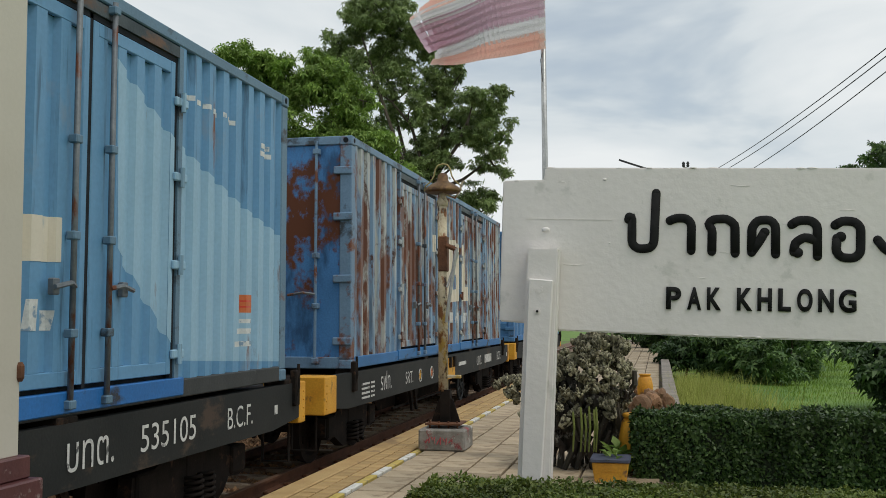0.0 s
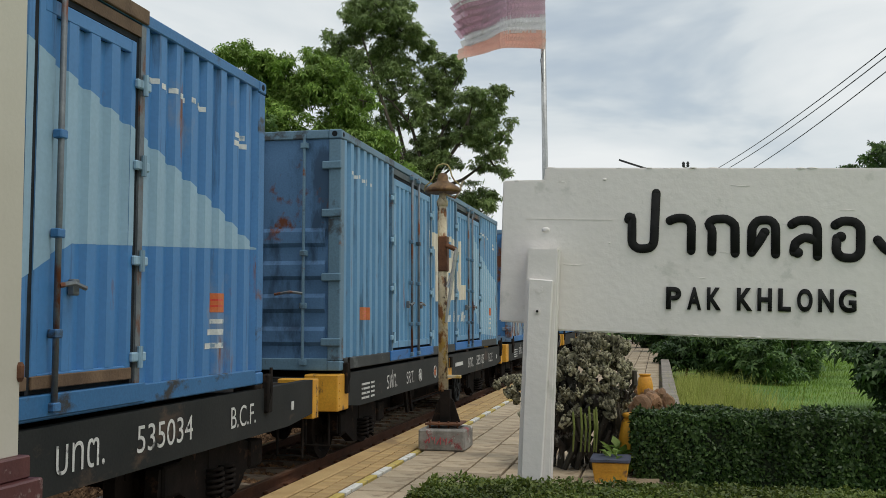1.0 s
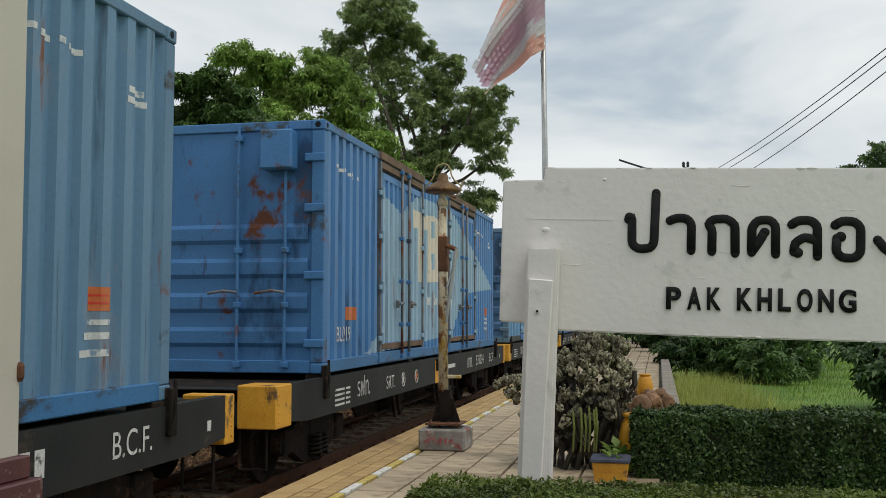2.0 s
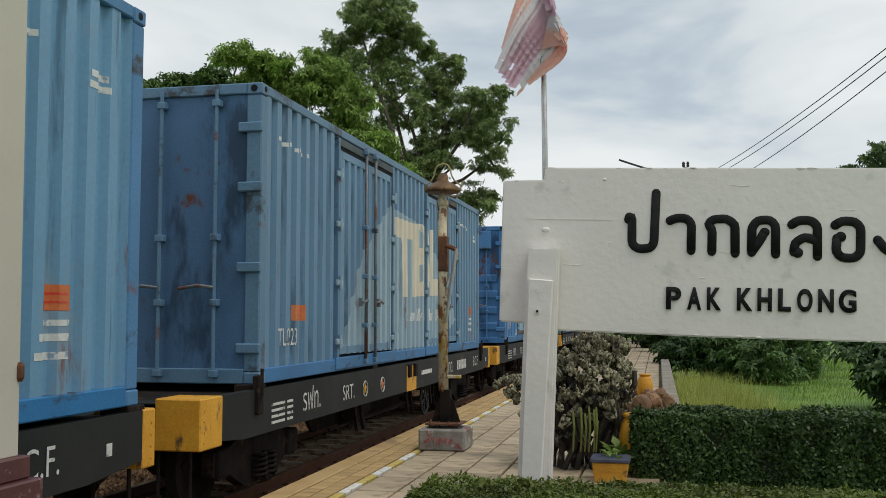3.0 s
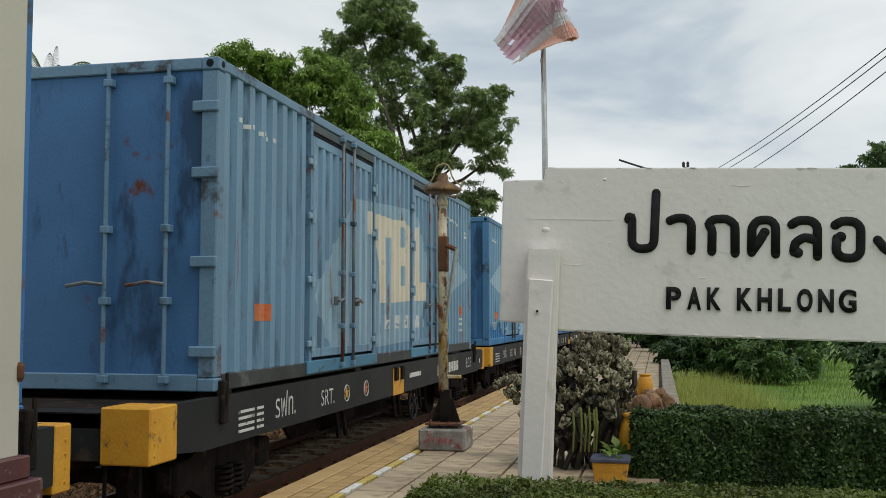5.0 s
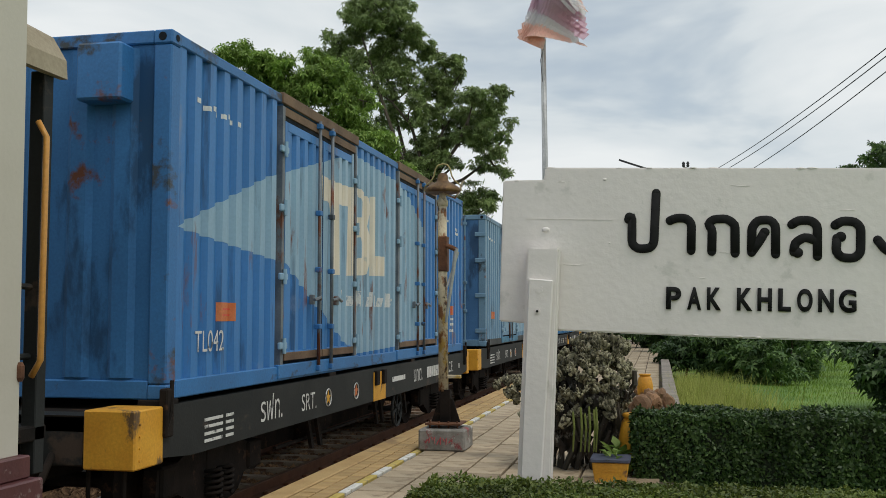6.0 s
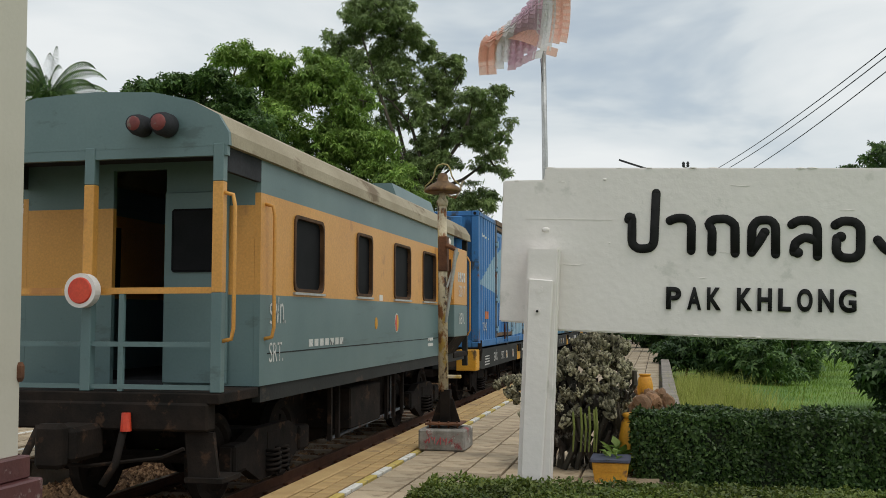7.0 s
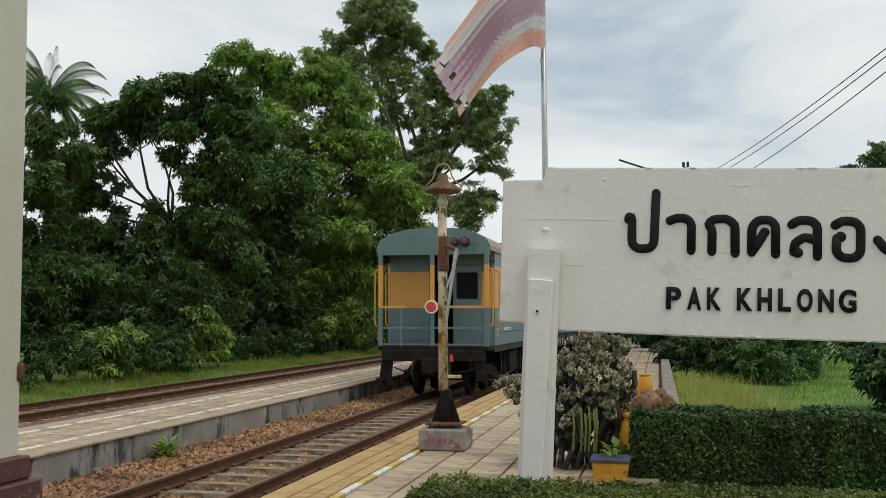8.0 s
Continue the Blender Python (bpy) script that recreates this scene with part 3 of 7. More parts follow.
def corrugated(bm, prof, z0, z1):
    """A ribbed sheet that faces +x, closed behind."""
    lo = [bm.verts.new((q, y, z0)) for y, q in prof]
    hi = [bm.verts.new((q, y, z1)) for y, q in prof]
    for i in range(len(prof) - 1):
        bm.faces.new((lo[i], lo[i + 1], hi[i + 1], hi[i]))
    back = min(q for _, q in prof) - 0.02
    for vs, up in ((hi, 1), (lo, -1)):
        ring = [bm.verts.new((back, prof[0][0], vs[0].co.z)), *vs, bm.verts.new((back, prof[-1][0], vs[0].co.z))]
        bm.faces.new(ring if up > 0 else ring[::-1])


def side_spans():
    """The ribbed sheets of one side: three wall panels and four door leaves."""
    e = [-CL + 0.16, DOORS[0][0], DOORS[0][1], DOORS[1][0], DOORS[1][1], CL - 0.16]
    walls = [rib_profile(e[i], e[i + 1], CX - 0.012) for i in (0, 2, 4)]
    leaves_ = []
    for d0, d1 in DOORS:
        mid = (d0 + d1) / 2
        for a, b in ((d0 + 0.075, mid - 0.022), (mid + 0.022, d1 - 0.075)):
            leaves_.append((a, b, rib_profile(a + 0.07, b - 0.07, CX - 0.012, 0.29, 0.044)))
    return walls, leaves_


WALLS, LEAVES = side_spans()
SURFACE = []
for prof_ in WALLS + [[(a, CX - 0.008), (a + 0.07, CX - 0.008), *pr, (b - 0.07, CX - 0.008), (b, CX - 0.008)] for a, b, pr in LEAVES]:
    SURFACE.append([(u, v) for u, v in zip(prof_, prof_[1:]) if v[0] - u[0] > 1e-4])


def clip_y(pts, y, keep_above):
    out = []
    for i, q in enumerate(pts):
        r = pts[(i + 1) % len(pts)]
        qi, ri = ((q[0] >= y), (r[0] >= y)) if keep_above else ((q[0] <= y), (r[0] <= y))
        if qi:
            out.append(q)
        if qi != ri:
            k = (y - q[0]) / (r[0] - q[0])
            out.append((y, q[1] + (r[1] - q[1]) * k))
    return out


def painted(name, pts, lift, material, parent, label=""):
    """Paint on the ribbed side: an outline (y, z) laid over every rib and fold."""
    for sheet in SURFACE:
        bm = NB()
        for (ya, xa), (yb, xb) in sheet:
            c = clip_y(clip_y(pts, ya, True), yb, False)
            if len(c) < 3 or max(q[0] for q in c) - min(q[0] for q in c) < 1e-4:
                continue
            bm.faces.new([bm.verts.new((xa + (xb - xa) * (q[0] - ya) / (yb - ya) + lift, q[0], q[1])) for q in c])
        if not bm.faces:
            bm.free()
            continue
        bmesh.ops.remove_doubles(bm, verts=bm.verts, dist=1e-5)
        part(name, bm, material, parent, label)


def flat_poly(pts, x, thick=0.006):
    bm = NB()
    prism(bm, pts, "x", x - thick, x)
    return bm


def rect(y, z, w, h):
    return [(y - w / 2, z), (y + w / 2, z), (y + w / 2, z + h), (y - w / 2, z + h)]


# shade of the recess over the doors, put into a dark lintel colour
M_LINTEL = surf("shaded_lintel", (0.035, 0.05, 0.06), (0.08, 0.10, 0.11), 3, 0.7, 0, 0.2, stain=[((0.14, 0.08, 0.05), 0.3, 3, (1, 0.5, 1))])


def container(spec):
    c, dark, pale, rust = spec["c"], spec["dark"], spec["pale"], spec.get("rust", 0.08)
    streak = spec.get("streak", [])
    paint = surf("container_paint", dark, tuple(q * 1.15 for q in dark), 0.8, 0.5, 0, 0.08, 30, stain=[(tuple(q * 0.58 for q in dark), 0.30, 2.6, (1, 2.2, 0.16)), (tuple(q * 0.6 + 0.12 for q in dark), 0.16, 1.1, (1, 1, 0.5)), *streak, (RUST, rust, 1.7, (1.2, 1.6, 0.35))], grain=0.06)
    palem = surf("container_pale_paint", pale, tuple(q * 1.12 for q in pale), 0.8, 0.5, 0, 0.08, 30, stain=[(tuple(q * 0.72 for q in pale), 0.24, 2.6, (1, 2.2, 0.16)), *streak, (RUST, rust, 1.7, (1.2, 1.6, 0.35))], grain=0.06)
    fr_c = spec.get("frame", dark)
    plain = surf("container_frame_paint", tuple(q * 0.85 for q in fr_c), fr_c, 1.5, 0.55, 0, 0.1, stain=[((0.04, 0.05, 0.06), 0.26, 2.0, (1, 0.6, 1)), (RUST, rust + 0.05, 2.2, (1, 0.5, 1))])
    bar = spec.get("bar", (0.03, 0.17, 0.42))
    skirt = surf("container_skirt_paint", bar, tuple(q * 0.8 for q in bar), 2, 0.55, 0, 0.1, stain=[((0.03, 0.03, 0.03), 0.30, 2.5, (1, 0.6, 1))])
    endc = spec.get("end", tuple(q * 0.8 for q in dark))
    endm = surf("container_end_paint", endc, tuple(q * 1.25 for q in endc), 1.2, 0.6, 0, 0.1, spec=0.3, stain=[(tuple(q * 0.5 for q in endc), 0.28, 1.1, (1.2, 1, 0.4)), ((0.035, 0.03, 0.028), 0.20, 1.4, (1.5, 1, 0.3)), ((0.12, 0.04, 0.018), spec.get("end_rust", 0.18), 1.7, (1.2, 1, 0.95))])
    t = thing("freight_container", pose(TRAIN_X, c, 0.955), spec["label"], "container", "containers on the train")
    X = CX
    bm = NB()
    box(bm, -X + 0.05, X - 0.11, -CL + 0.05, CL - 0.05, 0.08, CH - 0.04)
    part("core", bm, M_DARK, t)
    bm = NB()
    box(bm, -X + 0.02, X - 0.02, -CL + 0.02, CL - 0.02, CH - 0.04, CH - 0.012)
    part("roof", bm, plain, t)
    for sx in (-1, 1):
        for sy in (-1, 1):
            bm = NB()
            xa, ya = sx * (X - 0.16), sy * (CL - 0.16)
            box(bm, min(sx * X, xa), max(sx * X, xa), min(sy * CL, ya), max(sy * CL, ya), 0.12, CH - 0.12, 0.012)
            part("corner_post", bm, plain, t)
            for z in (0.0, CH - 0.118):
                bm = NB()
                box(bm, min(sx * (X + 0.008), xa), max(sx * (X + 0.008), xa), min(sy * (CL + 0.008), ya), max(sy * (CL + 0.008), ya), z, z + 0.118, 0.012)
                cst = part("corner_casting", bm, plain, t)
                # proud near-black discs stand for the shade in the casting holes
                if sx > 0 and sy < 0 and z > 1:
                    bm = NB()
                    rod(bm, (X - 0.08, -CL - 0.012, z + 0.06), (X - 0.08, -CL + 0.004, z + 0.06), 0.036, 0.036, 12)
                    part("casting_hole_shade", bm, M_DARK, cst)
                if sx > 0 and z > 1:
                    bm = NB()
                    rod(bm, (X - 0.004, sy * (CL - 0.08), z + 0.06), (X + 0.012, sy * (CL - 0.08), z + 0.06), 0.03, 0.03, 12)
                    part("casting_hole_shade", bm, M_DARK, cst)
        bm = NB()
        xa = sx * (X - 0.07)
        box(bm, min(sx * X, xa), max(sx * X, xa), -CL + 0.16, CL - 0.16, CH - 0.10, CH, 0.01)
        part("top_rail", bm, plain, t)
        bm = NB()
        box(bm, min(sx * X, xa), max(sx * X, xa), -CL + 0.16, CL - 0.16, 0.0, 0.15, 0.01)
        part("bottom_rail", bm, M_SOOT if spec.get("soot") else skirt, t)
    for sy in (-1, 1):
        for z0, z1 in ((0.0, 0.15), (CH - 0.11, CH)):
            bm = NB()
            box(bm, -X + 0.16, X - 0.16, min(sy * CL, sy * (CL - 0.08)), max(sy * CL, sy * (CL - 0.08)), z0, z1, 0.01)
            part("end_rail", bm, plain, t)
    for prof in WALLS:
        bm = NB()
        corrugated(bm, prof, 0.15, CH - 0.10)
        part("side_panel", bm, paint, t)
    bm = NB()
    box(bm, -X + 0.004, -X + 0.05, -CL + 0.16, CL - 0.16, 0.15, CH - 0.10)
    part("back_panel", bm, plain, t)
    flush = spec.get("flush", False)
    for k, (d0, d1) in enumerate(DOORS):
        mid = (d0 + d1) / 2
        for ya, yb in ((d0 - 0.04, d0 + 0.03), (d1 - 0.03, d1 + 0.04)):
            bm = NB()
            box(bm, X - 0.07, X + 0.004, ya, yb, 0.12, CH - 0.12)
            part("door_jamb", bm, M_ROD if flush else plain, t)
        bm = NB()
        box(bm, X - 0.07, X + 0.003, d0 + 0.03, d1 - 0.03, CH - 0.21, CH - 0.12)
        part("door_lintel", bm, M_BROWNRAIL if flush else M_LINTEL, t)
        bm = NB()
        box(bm, X - 0.07, X + 0.016, d0 - 0.12, d1 + 0.12, 0.02, 0.165, 0.008)
        part("door_threshold", bm, skirt, t, "bright blue threshold bar" if spec.get("soot") else "")
        if flush:
            bm = NB()
            box(bm, X - 0.03, X + 0.02, d0 - 0.06, d1 + 0.06, CH - 0.095, CH + 0.02, 0.006)
            part("roof_flashing", bm, M_BROWNRAIL, t, "rusty brown strip over the doors")
        bm = NB()
        box(bm, X - 0.105, X - 0.075, d0 + 0.03, d1 - 0.03, 0.165, CH - 0.21)
        part("door_backing", bm, M_DARK, t)
        for ya, yb in ((d0 + 0.032, d0 + 0.073), (mid - 0.02, mid + 0.02), (d1 - 0.073, d1 - 0.032)):
            bm = NB()
            box(bm, X - 0.055, X - 0.014, ya, yb, 0.17, CH - 0.215)
            part("door_seal", bm, M_DARK, t, "black rubber door seal")
        bm = NB()
        box(bm, X - 0.055, X - 0.014, d0 + 0.075, d1 - 0.075, CH - 0.255, CH - 0.215)
        part("door_seal", bm, M_DARK, t)
        for a, b, prof in LEAVES[2 * k:2 * k + 2]:
            hinge = d0 if b < mid else d1
            bm = NB()
            box(bm, X - 0.05, X - 0.008, a, a + 0.07, 0.20, CH - 0.26, 0.006)
            box(bm, X - 0.05, X - 0.008, b - 0.07, b, 0.20, CH - 0.26, 0.006)
            box(bm, X - 0.05, X - 0.010, a + 0.07, b - 0.07, 0.20, 0.30, 0.006)
            box(bm, X - 0.05, X - 0.010, a + 0.07, b - 0.07, CH - 0.36, CH - 0.26, 0.006)
            corrugated(bm, prof, 0.30, CH - 0.36)
            dr = part("door", bm, paint, t)
            if flush:
                bm = NB()
                box(bm, X - 0.03, X + 0.004, a, b, 0.20, 0.285, 0.006)
                part("kick_plate", bm, M_BROWNRAIL, dr, "brown worn kick plate")
            yr = b - 0.20 if hinge == d0 else a + 0.20
            bm = NB()
            rod(bm, (X + 0.035, yr, 0.05), (X + 0.035, yr, CH - 0.08), 0.021, 0.021, 8)
            part("lock_rod", bm, M_ROD, dr, "", True)
            for z in (0.08, 0.55, 1.20, 1.85, CH - 0.14):
                bm = NB()
                box(bm, X - 0.005, X + 0.062, yr - 0.04, yr + 0.04, z - 0.03, z + 0.03, 0.008)
                part("rod_bracket", bm, plain, dr)
            bm = NB()
            sgn = -1 if hinge == d0 else 1
            tube(bm, [(X + 0.05, yr, 0.86), (X + 0.09, yr + sgn * 0.10, 0.88), (X + 0.075, yr + sgn * 0.26, 0.85)], 0.018, 6)
            box(bm, X + 0.0, X + 0.05, yr + sgn * 0.20 - 0.035, yr + sgn * 0.20 + 0.035, 0.80, 0.91, 0.008)
            part("lock_handle", bm, M_ROD, dr)
            for z in (0.36, 1.08, 1.80, 2.42):
                bm = NB()
                box(bm, X - 0.01, X + 0.028, hinge - 0.10, hinge + 0.10, z - 0.036, z + 0.036, 0.01)
                rod(bm, (X + 0.03, hinge, z - 0.08), (X + 0.03, hinge, z + 0.08), 0.022, 0.022, 8)
                part("hinge", bm, palem, dr)
    # the end wall that faces back along the line
    style = spec.get("end_style", "ribs")
    bm = NB()
    box(bm, -X + 0.16, X - 0.16, -CL + 0.03, -CL + 0.07, 0.15, CH - 0.11)
    part("end_wall", bm, endm, t)
    if style == "ribs" or style == "box":
        for z in (0.42, 0.83, 1.24, 1.65):
            bm = NB()
            prism(bm, [(-CL + 0.03, z - 0.12), (-CL - 0.004, z - 0.07), (-CL - 0.004, z + 0.07), (-CL + 0.03, z + 0.12)], "x", -X + 0.2, X - 0.2)
            part("end_rib", bm, endm, t)
    if style in ("box", "upright_box"):
        bm = NB()
        box(bm, 0.48, 0.88, -CL - 0.20, -CL + 0.03, 2.40, 2.87, 0.02)
        part("vent_box", bm, plain, t, "boxed ventilator on the end wall")
    if style in ("upright", "upright_box"):
        for x in (-0.8, -0.4, 0.0, 0.4, 0.8):
            bm = NB()
            prism(bm, [(x - 0.12, -CL + 0.03), (x - 0.07, -CL - 0.004), (x + 0.07, -CL - 0.004), (x + 0.12, -CL + 0.03)], "z", 0.17, CH - 0.14)
            part("end_rib", bm, endm, t)
    for xx in ((0.15, 0.75) if style not in ("upright", "upright_box") else ()):
        bm = NB()
        rod(bm, (xx, -CL - 0.03, 0.06), (xx, -CL - 0.03, CH - 0.06), 0.02, 0.02, 8)
        part("end_rod", bm, plain, t)
        for z in (0.10, 0.8, 1.45, CH - 0.2):
            bm = NB()
            box(bm, xx - 0.045, xx + 0.045, -CL - 0.055, -CL + 0.03, z - 0.035, z + 0.035, 0.008)
            part("end_bracket", bm, plain, t)
        bm = NB()
        tube(bm, [(xx, -CL - 0.05, 0.95), (xx - 0.15, -CL - 0.09, 0.97), (xx - 0.36, -CL - 0.07, 0.94)], 0.018, 6)
        part("end_handle", bm, M_ROD, t)
    for z in ((0.35, 1.15, 1.95, 2.55) if style not in ("upright", "upright_box") else ()):
        bm = NB()
        box(bm, X - 0.24, X + 0.012, -CL - 0.03, -CL + 0.02, z - 0.05, z + 0.05, 0.012)
        part("end_hinge", bm, plain, t)
    # paint schemes, faded emblem, markings
    for pts in spec.get("fields", ()):
        painted("paint_field", pts, 0.0015, palem, t, "paler blue painted field")
    for pts in spec.get("primer", ()):
        painted("paint_patch", pts, 0.002, skirt, t, "darker blue touched-up patch")
    if spec.get("mark"):
        Y0, Z0, K, H = spec["mark"]
        for pts in ([(-0.10, 1.0), (1.13, 1.0), (1.13, 0.77), (-0.07, 0.74)], [(0.35, 0.75), (0.70, 0.76), (0.74, -0.02), (0.43, -0.03)],
                    [(1.13, 1.0), (1.52, 1.02), (1.57, 0.0), (1.05, -0.02)], [(1.52, 1.02), (1.77, 1.04), (2.22, 0.96), (1.87, 0.89), (1.75, 0.95), (1.52, 0.94)],
                    [(1.87, 0.89), (2.22, 0.96), (2.31, 0.82), (2.13, 0.61), (1.85, 0.70)], [(1.54, 0.68), (1.85, 0.70), (2.13, 0.61), (1.80, 0.46), (1.55, 0.44)],
                    [(1.80, 0.46), (2.13, 0.61), (2.34, 0.47), (2.36, 0.25), (2.11, 0.02), (1.85, 0.22), (1.86, 0.39)], [(1.56, 0.19), (1.85, 0.22), (2.11, 0.02), (1.57, 0.0)],
                    [(2.42, 1.0), (2.70, 1.02), (2.76, 0.03), (2.40, 0.02)], [(2.76, 0.28), (3.18, 0.29), (3.18, 0.04), (2.76, 0.03)]):
            painted("emblem", [(Y0 + a * K, Z0 + b * H) for a, b in pts], 0.003, M_CREAM, t, "faded cream emblem shape")
        for k in range(14):
            a, hh = Y0 + 0.7 + k * 0.18, 0.20 if k % 4 in (0, 3) else 0.13
            painted("caption_bar", [(a, Z0 - 0.40), (a + 0.10, Z0 - 0.40), (a + 0.115, Z0 - 0.40 + hh), (a + 0.015, Z0 - 0.40 + hh)], 0.003, M_WHITEPAINT, t)
    for yy, zz, w, h, mt in ((5.1, 0.70, 0.30, 0.17, M_ORANGE), (5.1, 0.60, 0.30, 0.04, M_WHITEPAINT), (5.1, 0.50, 0.38, 0.05, M_WHITEPAINT), (5.05, 0.38, 0.38, 0.05, M_WHITEPAINT), (5.55, 2.34, 0.24, 0.05, M_WHITEPAINT), (5.55, 2.26, 0.28, 0.05, M_WHITEPAINT), (-4.95, 0.62, 0.34, 0.17, M_ORANGE)):
        if rust < 0.3:
            painted("side_label", rect(yy, zz, w, h), 0.003, mt, t, "orange label" if mt is M_ORANGE else "")
            if mt is M_ORANGE:
                for q in (0.28, 0.60):
                    painted("label_line", rect(yy, zz + q * h, w * 0.7, 0.016), 0.0045, M_REDLAMP, t)
    for y0 in (3.95, -5.6):
        for k in range(9):
            if rust < 0.3:
                painted("side_script_bar", rect(y0 + k * 0.105, 2.48 - 0.004 * k + (0.02 if k % 3 == 0 else 0), 0.07, 0.045), 0.003, M_WHITEPAINT, t)
    if spec.get("code"):
        text_part(spec["code"], -5.62, 0.36, 0.19, X - 0.004, t, "side_code", 0.85)
    MOVERS.append((t, Vector((TRAIN_X, c, 0.955))))
    return t


def text_part(body, y, z, h, x, parent, name, squeeze=0.75, width=0.0):
    cu = bpy.data.curves.new("txt", "FONT")
    cu.body, cu.size = body, h / 0.72
    tmp = bpy.data.objects.new("tmp", cu)
    me = bpy.data.meshes.new_from_object(tmp)
    bpy.data.objects.remove(tmp)
    if width:
        squeeze = width / max(v.co.x for v in me.vertices)
    for v in me.vertices:
        v.co = (x, y + v.co.x * squeeze, z + v.co.y)
    me.materials.clear()
    me.materials.append(M_LETTER)
    ob = new(name, me)
    ob.parent = parent
    return ob


def wheelset_mesh():
    bm = NB()
    turn = Matrix.Rotation(radians(90), 4, "Y")
    for s in (-1, 1):
        o = s * 0.62
        prof = [(0.02, -0.05), (0.10, -0.06), (0.11, -0.02), (0.33, -0.015), (0.36, -0.06), (0.43, -0.06), (0.45, 0.06), (0.36, 0.06), (0.33, 0.02), (0.11, 0.03), (0.10, 0.07), (0.02, 0.07)]
        lathe(bm, prof, 20, Matrix.Translation((o, 0, 0)) @ turn)
        for k in range(5):
            a = k * 2 * math.pi / 5
            box(bm, o - 0.045, o + 0.045, math.cos(a) * 0.22 - 0.045, math.cos(a) * 0.22 + 0.045, math.sin(a) * 0.22 - 0.045, math.sin(a) * 0.22 + 0.045)
    rod(bm, (-0.9, 0, 0), (0.9, 0, 0), 0.065, 0.065, 10)
    return mesh_of(bm, "wheelset", M_UNDER)


def side_frame_mesh():
    bm = NB()
    out = [(-1.12, 0.36), (-0.95, 0.30), (-0.72, 0.32), (-0.36, 0.16), (0.36, 0.16), (0.72, 0.32), (0.95, 0.30), (1.12, 0.36), (1.10, 0.58), (0.74, 0.60), (0.45, 0.70), (-0.45, 0.70), (-0.74, 0.60), (-1.10, 0.58)]
    prism(bm, out, "x", -0.06, 0.06)
    for s in (-1, 1):
        box(bm, -0.09, 0.09, s * 0.9 - 0.16, s * 0.9 + 0.16, 0.33, 0.60, 0.02)
    return mesh_of(bm, "side_frame", M_UNDER)


def spring_mesh():
    bm = NB()
    pts = [(0.085 * math.cos(a), 0.085 * math.sin(a), 0.26 * a / (2 * math.pi * 5)) for a in np.linspace(0, 2 * math.pi * 5, 50)]
    tube(bm, pts, 0.019, 5)
    return mesh_of(bm, "coil_spring", M_UNDER, True)


ME_WHEEL, ME_FRAME, ME_SPRING = wheelset_mesh(), side_frame_mesh(), spring_mesh()


def bogie(yc, parent):
    bg = new("bogie")
    bg.parent, bg.location = parent, (0, yc, 0)
    bm = NB()
    box(bm, -0.95, 0.95, -0.2, 0.2, 0.42, 0.66, 0.03)
    part("bolster", bm, M_UNDER, bg)
    for s in (-1, 1):
        fr = new("side_frame", ME_FRAME)
        fr.parent, fr.location = bg, (s * 0.88, 0, 0)
        for d in (-0.12, 0.12):
            sp = new("coil_spring", ME_SPRING)
            sp.parent, sp.location = bg, (s * 0.98, d, 0.20)
    for d in (-0.9, 0.9):
        w = new("wheelset", ME_WHEEL)
        w.parent = bg
        WHEELS.append((w, Vector((0, d, 0.45)), 0.45))
    return bg


